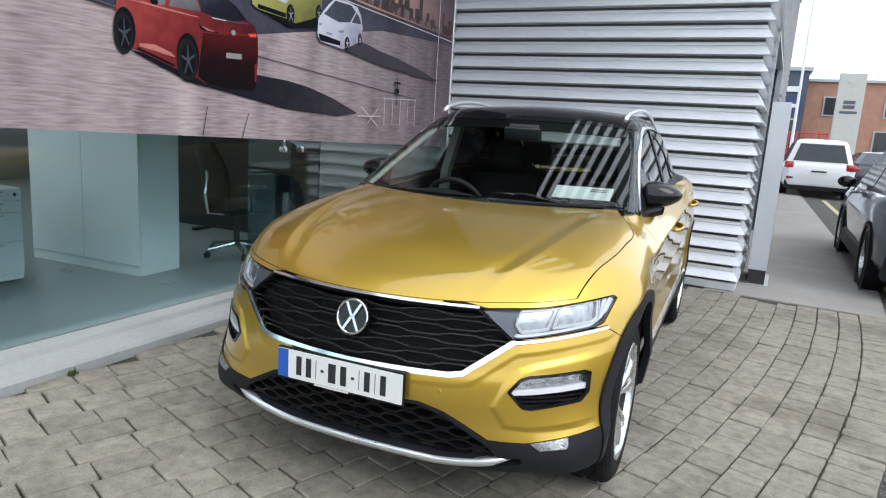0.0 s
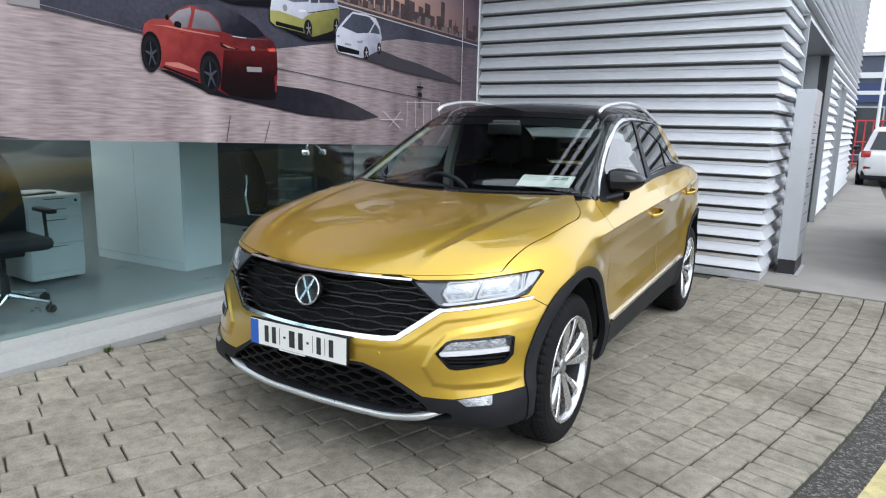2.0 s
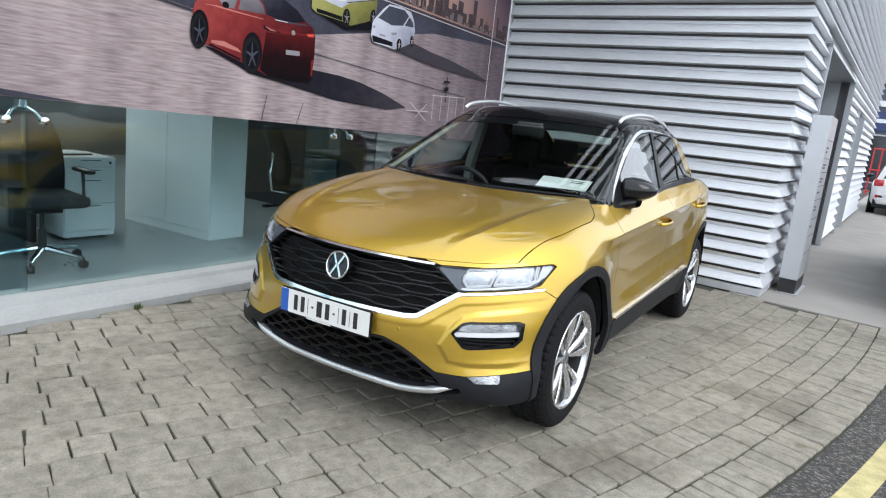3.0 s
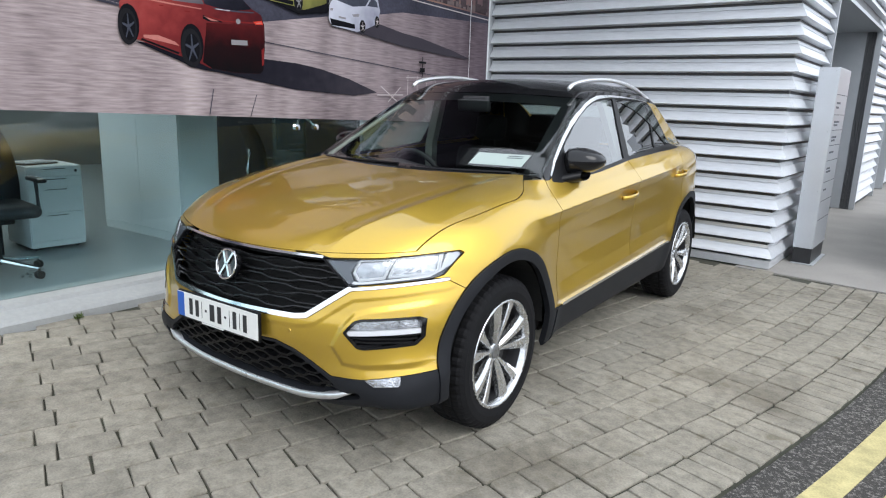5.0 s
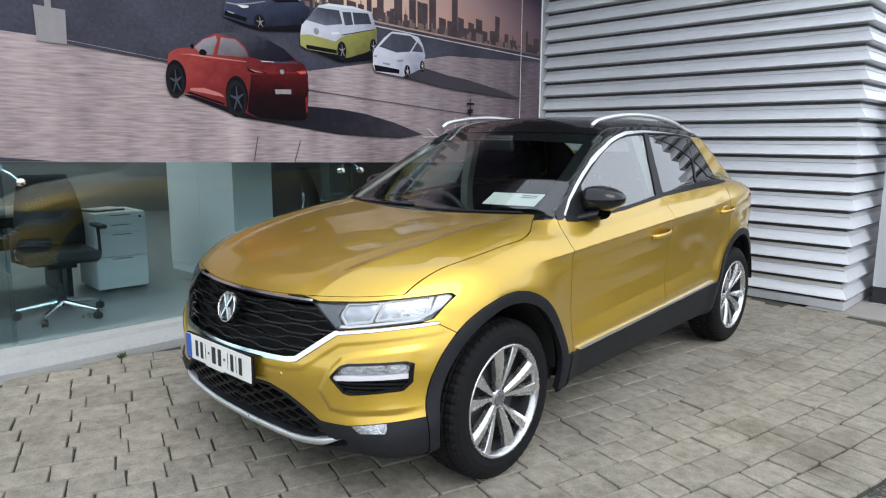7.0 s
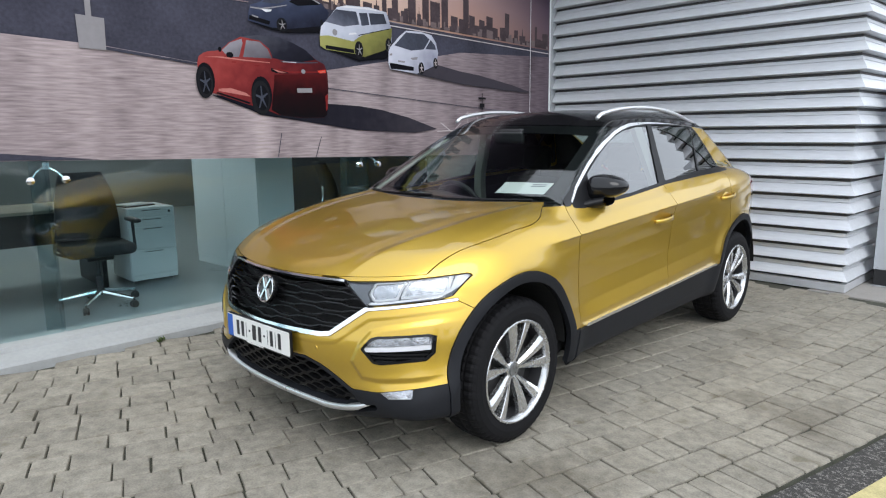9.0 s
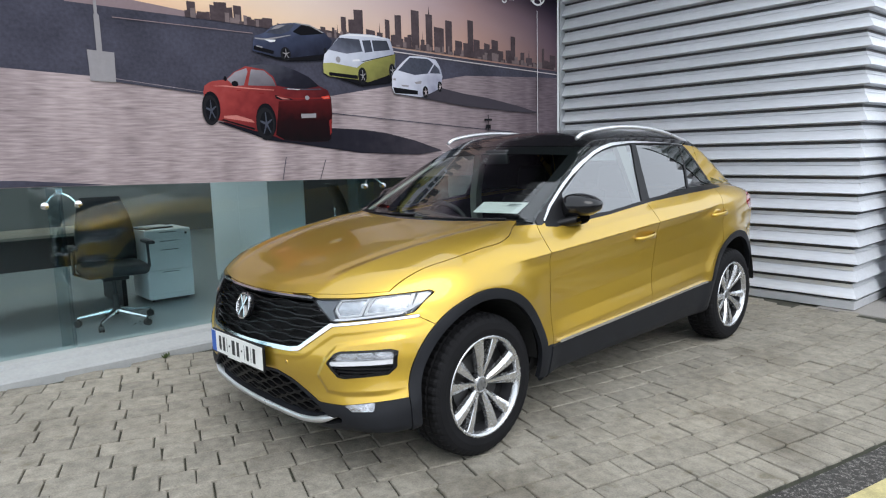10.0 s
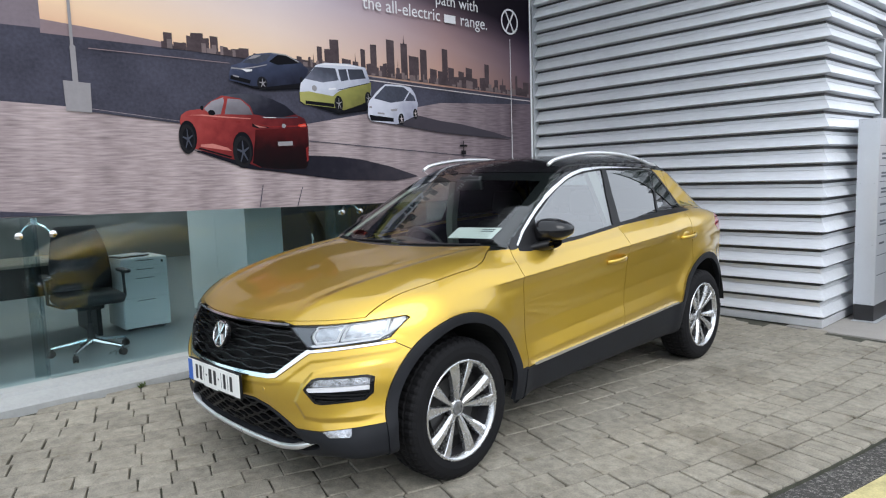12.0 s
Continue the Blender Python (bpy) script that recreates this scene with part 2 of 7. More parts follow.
def arc_band(r0, r1, a0, a1, dz0, dz1, steps=60):
    """A curved band between two radii about the paving's centre, as a solid strip."""
    bm = bmesh.new()
    rows = []
    for k in range(steps + 1):
        a = a0 + (a1 - a0) * k / steps
        row = []
        for r, dz in ((r0, dz0), (r0, dz1), (r1, dz1), (r1, dz0)):
            x, y = CX + r * math.cos(a), CY + r * math.sin(a)
            row.append(bm.verts.new((x, y, ground_z(x) + dz)))
        rows.append(row)
    for a, b in zip(rows, rows[1:]):
        for i in range(3):
            bm.faces.new((a[i], a[i + 1], b[i + 1], b[i]))
    bm.faces.new(rows[0][::-1])
    bm.faces.new(rows[-1])
    return bm


A_END = math.asin((4.06 - CY) / RK)
for k, (o, w) in enumerate(((0.175, 0.11), (0.385, 0.105))):
    tagged(link("yellow_line", arc_band(RK + o, RK + o + w, -0.62, 0.03, -0.031, -0.026), M["yellow"]),
           "worn pale yellow painted no-parking line on tarmac", "road marking", "double yellow lines", kind="structure")
tagged(link("yellow_line", boxes((3.0, 8.5, ground_z(3.0) - 0.031, 3.11, 19.0, ground_z(3.0) - 0.026)), M["yellow"]),
       "worn pale painted edge line beside the footpath", "road marking", "double yellow lines", kind="structure")
tagged(link("joint_bed", arc_band(15.5, RK, -0.52, math.asin((4.10 - CY) / RK), -0.06, -0.012, 40), M["joint"]),
       "dark sandy jointing bed between paving blocks", "paving bed", kind="structure")


def footpath():
    bm = bmesh.new()
    k = 30
    a, b = [], []
    for i in range(k + 1):
        y = 4.07 + i * 1.1
        x1 = CX + math.sqrt(RK**2 - (min(y, 9) - CY) ** 2) + 0.42 * min(1.0, max(0.0, (y - 4.6) / 4))
        for x, row in ((0.9 + 0.035 * (y - 4), a), (x1, b)):
            row.append([bm.verts.new((x, y, ground_z(x) + d)) for d in (-0.05, 0.0)])
    for i in range(k):
        bm.faces.new((a[i][1], b[i][1], b[i + 1][1], a[i + 1][1]))
        bm.faces.new((b[i][1], b[i][0], b[i + 1][0], b[i + 1][1]))
    bm.faces.new((a[0][0], b[0][0], b[0][1], a[0][1]))
    return bm


tagged(link("footpath", footpath(), M["concrete"]), "pale grey concrete footpath beside the louvred wall", "footpath", kind="structure")

# ---- showroom building ----
TURN = -2.0                       # the building's angle to the car
B0 = Matrix.Translation((-2.05, 0, 0)) @ Matrix.Rotation(radians(TURN), 4, "Z")   # along the glass front: y along it, x into the forecourt


def under(ob, m):
    ob.matrix_world = m
    return ob


# glass front: plinth, panes, fins, spider fittings
plinth = bmesh.new()
prism(plinth, [(0.265, -0.1), (0.265, 0.075), (0.25, 0.09), (0.12, 0.125), (0.11, 0.15), (-0.12, 0.15), (-0.12, -0.1)], -6.5, 4.1, "xz")
tagged(under(link("plinth", plinth, M["plinth"]), B0), "off-white painted plinth below the showroom glass", "plinth", kind="structure")
glass_root = tagged(under(new("window_1"), B0), "tall frameless showroom glazing in large panes", "window", kind="structure")
# first pane is full height, an unseen opening added to let daylight in
for y0, y1 in ((-6.4, -3.632), (-3.618, -1.045), (-1.030, 1.50), (1.515, 4.06)):
    pane = part("pane", boxes((-0.03, y0, 0.15, -0.018, y1, 3.4 if y0 < -4 else 1.6)), M["glass"], glass_root)
    pane.visible_shadow = False
for y in (-3.625, -1.037, 1.507):
    fin = part("glass_fin", boxes((-0.46, y - 0.012, 0.06, -0.05, y + 0.012, 1.6)), M["fin"], glass_root, "upright glass fin behind the pane joint")
    fin.visible_shadow = False
    for zc in (1.14,):
        bm = bmesh.new()
        for dy in (-0.1, 0.1):
            tube(bm, [(-0.03, y, zc + 0.09), (0.0, y + dy * 0.6, zc + 0.05), (0.02, y + dy, zc)], 0.008)
            lathe(bm, [(0.0, 0.0), (0.0, 0.024), (0.04, 0.024), (0.045, 0.0)], "x", 16, (0.0, y + dy, zc))
        box(bm, -0.06, y - 0.02, zc + 0.07, 0.0, y + 0.02, zc + 0.11)
        bmesh.ops.translate(bm, vec=(-0.055, 0, 0), verts=bm.verts)
        part("spider_fitting", bm, M["chrome"], glass_root, "polished steel spider bracket with two bolts")

# wall over the glass that carries the banner, and the closing walls
tagged(under(link("wall_front", boxes((-0.1, -6.4, 3.42, 0.0, 4.06, 5.35), (-0.1, -3.62, 1.6, 0.0, 4.06, 3.42)), M["dark_clad"]), B0 @ Matrix.Translation((-0.04, 0, 0))), "dark clad wall behind and above the banner", "wall", kind="structure")
IN = B0
tagged(under(link("floor", boxes((-8.0, -6.5, -0.06, -0.035, 9.5, 0.06)), M["vinyl"]), IN), "smooth blue-grey showroom vinyl floor", "floor", kind="structure")
tagged(under(link("ceiling", boxes((-8.0, -6.5, 3.4, -0.15, 9.5, 3.6)), M["ceiling"]), IN), "pale showroom ceiling", "ceiling", kind="structure")
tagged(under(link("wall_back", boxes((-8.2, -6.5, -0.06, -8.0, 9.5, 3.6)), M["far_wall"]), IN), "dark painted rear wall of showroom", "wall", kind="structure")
tagged(under(link("wall_end", boxes((-8.0, 9.3, -0.06, -1.0, 9.5, 3.6)), M["white_wall"]), IN), "plain painted end wall of showroom", "wall", kind="structure")
# unseen glowing ceiling panels, added to brighten the furniture behind the glass
for i, (lx, ly) in enumerate(((-3.0, -3.5), (-3.0, 0.2), (-3.0, 3.2), (-6.0, -1.8), (-6.0, 2.0))):
    ob = root("ceiling_light", IN @ Matrix.Translation((lx, ly, 3.392)), "unseen square ceiling light panel added to brighten the showroom", "ceiling light", "showroom ceiling lights")
    part("frame", boxes((-0.33, -0.33, -0.02, 0.33, -0.3, 0.006), (-0.33, 0.3, -0.02, 0.33, 0.33, 0.006), (-0.33, -0.298, -0.02, -0.3, 0.298, 0.006), (0.3, -0.298, -0.02, 0.33, 0.298, 0.006)), M["white"], ob)
    part("diffuser", boxes((-0.298, -0.298, -0.012, 0.298, 0.298, 0.0)), glow_mat("lamp_diffuser", (1, 0.97, 0.92), 19.0) if i == 0 else bpy.data.materials["lamp_diffuser"], ob)

# louvred wing: separate silver slats on a backing wall
L0 = Matrix.Translation((1.13, 4.20, 0)) @ Matrix.Rotation(radians(TURN), 4, "Z")    # corner of the backing; -x along the front, +y along the side
PITCH, ZTOP = 0.1495, 5.35
wing = tagged(under(new("wall_louvred"), L0), "wing clad in horizontal silver metal louvre slats", "wall", kind="structure")
for row in ((-3.2, 0.0, 0.0, 0.0, 0.12, ZTOP), (-0.12, 0.122, 0.0, 0.0, 1.4, ZTOP), (-0.12, 1.402, 2.62, 0.0, 5.2, ZTOP), (-0.12, 5.202, 0.0, 0.0, 7.6, ZTOP),
            (-0.12, 7.602, 2.3, 0.0, 9.2, ZTOP), (-0.12, 9.202, 0.0, 0.0, 15.0, ZTOP)):
    part("backing", boxes(row), M["dark_clad"], wing, "dark backing wall behind the slats")
part("roof_edge", boxes((-3.3, -0.1, ZTOP, 0.1, 15.1, ZTOP + 0.12)), M["frame_grey"], wing)
SLAT = [(0.0, 0.138), (0.008, 0.138), (0.014, 0.120), (0.0175, 0.110), (0.0115, 0.108), (0.0195, 0.104), (0.062, 0.036), (0.067, 0.026), (0.062, 0.021), (0.010, 0.014), (0.0, 0.012)]


def slat_front():
    bm = bmesh.new()
    a = [bm.verts.new((-3.12, -d, z)) for d, z in SLAT]
    b = [bm.verts.new((d, -d, z)) for d, z in SLAT]
    for i in range(len(SLAT) - 1):
        bm.faces.new((a[i], b[i], b[i + 1], a[i + 1]))
    bm.faces.new(a)
    return bm


def slat_side(y0, y1, mitre):
    bm = bmesh.new()
    a = [bm.verts.new((d, -d if mitre else y0, z)) for d, z in SLAT]
    b = [bm.verts.new((d, y1, z)) for d, z in SLAT]
    for i in range(len(SLAT) - 1):
        bm.faces.new((a[i], b[i], b[i + 1], a[i + 1]))
    bm.faces.new(b[::-1])
    if not mitre:
        bm.faces.new(a)
    return bm


def repeat(first, places):
    for p in places:
        ob = new(first.name.split(".")[0], first.data)
        ob.parent, ob.location = first.parent, p


ROWS_UP = [0.075 + i * PITCH for i in range(int((ZTOP - 0.1) / PITCH))]
s = part("slat", slat_front(), M["slat"], wing)
s.location.z = ROWS_UP[0]
repeat(s, [(0, 0, z) for z in ROWS_UP[1:]])
for y0, y1, mitre, lo, hi in ((0, 1.34, True, 0, 2.62), (0, 15.0, True, 2.62, ZTOP), (5.24, 7.56, False, 0, 2.62), (9.24, 15.0, False, 0, 2.62), (7.58, 9.22, False, 2.3, 2.62)):
    zs = [z for z in ROWS_UP if lo <= z < hi]
    if zs:
        s = part("slat", slat_side(y0, y1, mitre), M["slat"], wing)
        s.location.z = zs[0]
        repeat(s, [(0, 0, z) for z in zs[1:]])
base = bmesh.new()
box(base, -3.12, -0.05, 0.0, 0.05, -0.002, 0.072, 0.004)
box(base, 0.002, 0.0, 0.0, 0.05, 1.34, 0.072, 0.004)
part("base_flashing", base, M["slat"], wing, "flat silver base flashing along the ground")
part("corner_trim", boxes((-3.16, -0.09, 0.0, -3.122, -0.0, ZTOP)), M["frame_grey"], wing, "upright grey trim where louvres meet the banner")
# doorway recess in the side of the wing
part("recess_lining", boxes((-1.2, 1.36, 0.0, 0.075, 1.398, 2.62), (-1.2, 5.202, 0.0, 0.075, 5.24, 2.62), (-1.2, 1.36, 2.58, 0.075, 5.24, 2.618), (-1.24, 1.36, 0.0, -1.2, 5.24, 2.62)), M["frame_grey"], wing, "smooth grey lining of the recessed entrance")
part("recess_lining", boxes((-0.8, 7.562, 0.0, 0.075, 7.6, 2.3), (-0.8, 9.2, 0.0, 0.075, 9.238, 2.3), (-0.84, 7.562, 0.0, -0.8, 9.238, 2.3)), M["frame_grey"], wing, "smooth grey lining of the second doorway")

# slatted sunshade high on the wing, which shows in the windscreen
shade = tagged(under(new("sun_canopy"), L0), "open canopy of dark metal blades high on the louvred wing", "canopy")
for k in range(9):
    x = -1.62 + 0.19 * k
    part("blade", boxes((x, -1.95, 4.98, x + 0.105, -0.075, 5.03), bevel=0.006), M["dark_clad"], shade)
part("soffit", boxes((-3.1, -1.95, 4.97, -1.70, -0.30, 5.03), bevel=0.004), M["dark_clad"], shade, "dark solid soffit beside the blades")
for y in (-1.99, -0.115):
    part("bearer", boxes((-1.66, y, 5.04, 0.02, y + 0.05, 5.12)), M["dark_clad"], shade, "dark cross bearer over the blades")

# ---- the gold car: one smooth body form, cut into its panels ----
CAR = dict(
    paint=None,
    gloss_black=mat("gloss_black_paint", (0.006, 0.006, 0.007), 0.25, var=0.1, coat=0.75, rvar=0.04, spec=0.1),
    clad=mat("grey_black_cladding", (0.0125, 0.0135, 0.0165), 0.55, var=0.3, scale=8, fine=400, bump=0.08, spec=0.2),
    trim=mat("black_trim", (0.007, 0.007, 0.008), 0.40, var=0.2, spec=0.22),
    lattice_low=mat("black_lower_grille", (0.006, 0.006, 0.007), 0.5, var=0.2, spec=0.2),
    lattice=mat("black_grille_plastic", (0.007, 0.007, 0.008), 0.3, var=0.2, spec=0.42),
    satin=mat("satin_silver", (0.8, 0.81, 0.82), 0.3, metal=0.8, var=0.04),
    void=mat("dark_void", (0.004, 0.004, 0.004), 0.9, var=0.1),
    lens=glass_mat("lamp_lens", (0.93, 0.95, 0.96)),
    screen=glass_mat("car_windscreen", (0.62, 0.70, 0.67), 2.0),
    pane=glass_mat("car_side_glass", (0.40, 0.48, 0.47), 3.6),
    clear=glass_mat("car_side_glass_clear", (0.80, 0.88, 0.86), 1.5),
    tinted=glass_mat("car_rear_glass", (0.03, 0.035, 0.035), 3.2),
    rubber=mat("tyre_rubber", (0.007, 0.007, 0.008), 0.75, var=0.35, scale=14, fine=150, bump=0.15, spec=0.18),
    alloy=mat("alloy_silver", (0.63, 0.64, 0.65), 0.26, metal=0.9, var=0.06, scale=20),
    cap=mat("hub_cap_grey", (0.22, 0.225, 0.23), 0.3, metal=0.7, var=0.3, scale=60),
    alloy_dark=mat("alloy_shadow_grey", (0.03, 0.03, 0.033), 0.5, metal=0.3, var=0.1),
    disc=mat("brake_disc", (0.05, 0.05, 0.05), 0.55, metal=0.5, var=0.1),
    reflector=mat("lamp_reflector", (0.42, 0.43, 0.45), 0.22, metal=0.9, var=0.5, scale=38, fine=150, bump=0.45),
    bowl=mat("lamp_bowl_grey", (0.10, 0.105, 0.115), 0.3, metal=0.2, var=0.2, scale=40),
    guide=mat("lamp_light_guide", (0.60, 0.61, 0.63), 0.25, var=0.06),
    wedge=mat("lamp_wedge_grey", (0.085, 0.095, 0.11), 0.3, var=0.15),
    seat=mat("grey_black_seat_cloth", (0.014, 0.0145, 0.016), 0.9, var=0.2, fine=200, bump=0.2),
    dash=mat("dashboard_plastic", (0.022, 0.022, 0.024), 0.6, var=0.2),
    beige=mat("pale_headlining", (0.42, 0.42, 0.38), 0.9, var=0.05),
    paper=mat("white_paper", (0.78, 0.78, 0.77), 0.7, var=0.03),
    plate=mat("plate_white", (0.75, 0.75, 0.72), 0.4, var=0.03),
    blue=mat("plate_blue", (0.02, 0.1, 0.42), 0.4, var=0.05),
    ink=mat("plate_ink", (0.02, 0.02, 0.022), 0.5, var=0.1),
    tail=mat("tail_lamp_red", (0.42, 0.01, 0.015), 0.12, var=0.1, coat=1.0),
    white_lamp=mat("daylight_lamp_white", (0.62, 0.63, 0.65), 0.25, var=0.03),
)


def car_paint(name, col, metal, rough):
    """Metallic paint: a flake-varied base under a clear coat."""
    m, n, l, b = node_mat(name)
    tc, vo, ns = n.new("ShaderNodeTexCoord"), n.new("ShaderNodeTexVoronoi"), n.new("ShaderNodeTexNoise")
    vo.inputs["Scale"].default_value = 900
    ns.inputs["Scale"].default_value = 3
    l.new(tc.outputs["Object"], vo.inputs["Vector"])
    l.new(tc.outputs["Object"], ns.inputs["Vector"])
    mx = n.new("ShaderNodeMix")
    mx.data_type = "RGBA"
    mx.inputs["A"].default_value = (*[c * 0.9 for c in col], 1)
    mx.inputs["B"].default_value = (*[min(1, c * 1.12) for c in col], 1)
    l.new(vo.outputs["Color"], mx.inputs["Factor"])
    l.new(mx.outputs["Result"], b.inputs["Base Color"])
    rr = n.new("ShaderNodeMapRange")
    rr.inputs["To Min"].default_value, rr.inputs["To Max"].default_value = rough - 0.03, rough + 0.05
    l.new(ns.outputs["Fac"], rr.inputs["Value"])
    l.new(rr.outputs[0], b.inputs["Roughness"])
    b.inputs["Metallic"].default_value = metal
    b.inputs["Coat Weight"].default_value = 1.0
    b.inputs["Coat Roughness"].default_value = 0.03
    b.inputs["Coat IOR"].default_value = 1.52
    return m


CAR["paint"] = car_paint("gold_metallic_paint", (0.610, 0.398, 0.050), 0.85, 0.37)


def smax(a, b, k):
    h = np.maximum(k - np.abs(a - b), 0) / k
    return np.maximum(a, b) + h * h * k / 4


def smin(a, b, k):
    return -smax(-a, -b, k)


def soft_step(v):
    return 1 / (1 + np.exp(-np.clip(v, -40, 40)))


def poly_rule(points, ax):
    """Signed distance into a polygon in the plane of the two axes ax; positive inside."""
    ia, ib = ["xyz".index(c) for c in ax]
    pts = np.array(points, float)

    def rule(*xyz):
        p = np.array([xyz[ia], xyz[ib]]).T
        d = np.full(len(p), 1e9)
        inside = np.zeros(len(p), bool)
        for a, b in zip(pts, np.roll(pts, -1, 0)):
            e, w = b - a, p - a
            t = np.clip((w @ e) / (e @ e), 0, 1)
            d = np.minimum(d, np.linalg.norm(w - t[:, None] * e, axis=1))
            c = ((a[1] <= p[:, 1]) & (b[1] > p[:, 1])) | ((b[1] <= p[:, 1]) & (a[1] > p[:, 1]))
            s = a[0] + (p[:, 1] - a[1]) / (b[1] - a[1] + 1e-12) * (b[0] - a[0])
            inside ^= c & (p[:, 0] < s)
        return np.where(inside, d, -d)
    return rule


def line_rule(points, ax, width):
    """Positive within half the width of a line through points."""
    ia, ib = ["xyz".index(c) for c in ax]
    pts = np.array(points, float)

    def rule(*xyz):
        p = np.array([xyz[ia], xyz[ib]]).T
        d = np.full(len(p), 1e9)
        for a, b in zip(pts, pts[1:]):
            e, w = b - a, p - a
            t = np.clip((w @ e) / (e @ e), 0, 1)
            d = np.minimum(d, np.linalg.norm(w - t[:, None] * e, axis=1))
        return width / 2 - d
    return rule


def crisp(v, rows, r=0.004):
    """Straight interpolation in a table, its corners eased over r."""
    xs, ys = [q[0] for q in rows], [q[1] for q in rows]
    return (np.interp(v - r, xs, ys) + 2 * np.interp(v, xs, ys) + np.interp(v + r, xs, ys)) / 4


def crease_z(y):
    return 0.887 + 0.057 * y


def screen_y(x, z):
    """The windscreen's face: y at a given half-width and height."""
    return 0.25 + 0.26 * x**2 + 1.83 * (z - 1.03) + 0.25 * (z - 1.03) ** 2


ARCH_AT = ((-0.052, 0.372), (2.60, 0.385))     # centres of the wheel openings
POD = [(0.50, 0.49), (0.535, 0.566), (0.574, 0.622), (0.625, 0.641), (0.80, 0.672), (1.0, 0.70), (1.0, 0.47), (0.86, 0.432), (0.76, 0.421), (0.62, 0.413), (0.545, 0.418)]


def lower_form(x, y, z):
    """Signed form of the body below the windows."""
    w = lerp_table(y, [(-0.95, 0.66), (-0.6, 0.80), (-0.3, 0.866), (0, 0.879), (0.4, 0.872), (1.2, 0.876), (2.2, 0.880), (2.6, 0.872), (2.8, 0.850), (3.0, 0.805), (3.5, 0.64)])
    s = z - crease_z(y)
    fade = soft_step((y - 0.26) / 0.035) * soft_step((2.22 - y) / 0.05)
    sharp = crisp(s, [(-0.80, 0.085), (-0.62, 0.030), (-0.47, 0.002), (-0.43, 0.002), (-0.36, 0.017), (-0.27, 0.026), (-0.14, 0.024), (-0.05, 0.016), (-0.006, 0.008), (0.0, 0.0), (0.02, 0.018), (0.06, 0.052), (0.12, 0.112), (0.18, 0.185), (0.4, 0.47)])
    soft = lerp_table(s, [(-0.80, 0.075), (-0.62, 0.022), (-0.49, 0.004), (-0.3, 0.010), (-0.15, 0.004), (-0.05, 0.010), (0.03, 0.030), (0.10, 0.072), (0.18, 0.145), (0.4, 0.45)])
    low = soft_step((-0.045 - s) / 0.012)
    fade = fade * (1 - low) + low * soft_step((y - 0.42) / 0.11) * soft_step((2.10 - y) / 0.08)
    side = x - (w - (sharp * fade + soft * (1 - fade)))
    for yc, zc in ARCH_AT:
        r = np.hypot(y - yc, z - zc)
        side = side - 0.014 * np.exp(-(((r - 0.435) / 0.07) ** 2))
    y0 = lerp_table(z, [(0.14, -0.57), (0.2, -0.665), (0.26, -0.715), (0.34, -0.762), (0.42, -0.79), (0.5, -0.815), (0.57, -0.815), (0.62, -0.80), (0.72, -0.772), (0.80, -0.752), (0.90, -0.67), (1.05, -0.45)])
    bow = lerp_table(z, [(0.2, 0.10), (0.32, 0.17), (0.5, 0.37), (0.68, 0.37), (0.9, 0.42)])
    turn = lerp_table(z, [(0.2, 0.6), (0.4, 1.2), (0.6, 1.5), (0.82, 2.2), (1.0, 2.2)])
    front = y0 + bow * x**2 + turn * np.maximum(x - 0.55, 0) ** 2 - y
    # raised pod round the fog lamps, and the lip under the grille blade
    pod = np.clip((poly_rule(POD, "xz")(x, y, z) + 0.006) / 0.026, 0, 1) * soft_step((0.79 - x) / 0.02)
    front = front - 0.010 * pod * pod * (3 - 2 * pod)
    lip = np.clip((line_rule([(-0.4, 0.574), (0.37, 0.577), (0.42, 0.586), (0.552, 0.692), (0.80, 0.727)], "xz", 0.070)(x, y, z) + 0.004) / 0.020, 0, 1)
    front = front - 0.003 * lip * lip * (3 - 2 * lip)
    hc = lerp_table(y, [(-0.85, 0.765), (-0.75, 0.815), (-0.65, 0.853), (-0.45, 0.922), (-0.2, 0.977), (0.0, 1.009), (0.3, 1.041), (0.55, 1.052), (1.0, 1.062), (1.5, 1.098), (2.0, 1.118), (2.4, 1.128), (2.8, 1.115), (3.0, 1.085), (3.5, 1.0)])
    xc = lerp_table(y, [(-0.8, 0.385), (-0.585, 0.452), (-0.46, 0.495), (-0.28, 0.540), (0.0, 0.585), (0.3, 0.625), (0.6, 0.65)])
    fall = lerp_table(y, [(-0.85, 0.22), (-0.5, 0.24), (0.0, 0.19), (0.4, 0.14), (0.8, 0.0), (3.5, 0.0)])
    over = x - xc
    ease = (np.sqrt(over**2 + 0.0035**2) + over) / 2
    hollow = 0.0045 * np.exp(-(((over + 0.048) / 0.036) ** 2)) * soft_step((y + 0.66) / 0.04) * soft_step((0.35 - y) / 0.05)
    top = z - (hc + 0.014 - fall * ease - hollow - 0.02 * np.maximum(x - 0.66, 0) ** 2 / 0.02)
    rear = y - (3.35 - 0.30 * x**2 - 0.5 * np.maximum(z - 0.95, 0))
    f = smax(side, top, 0.065)
    f = smax(f, front, 0.06)
    f = smax(f, rear, 0.12)
    floor_z = np.interp(y, [-0.8, 0.3, 0.5, 2.1, 3.4], [0.195, 0.24, 0.288, 0.285, 0.27]) + 0.05 * np.clip((x - 0.42) / 0.22, 0, 1) * np.interp(y, [-0.2, 0.2], [1, 0])
    return smax(f, floor_z - z, 0.04)


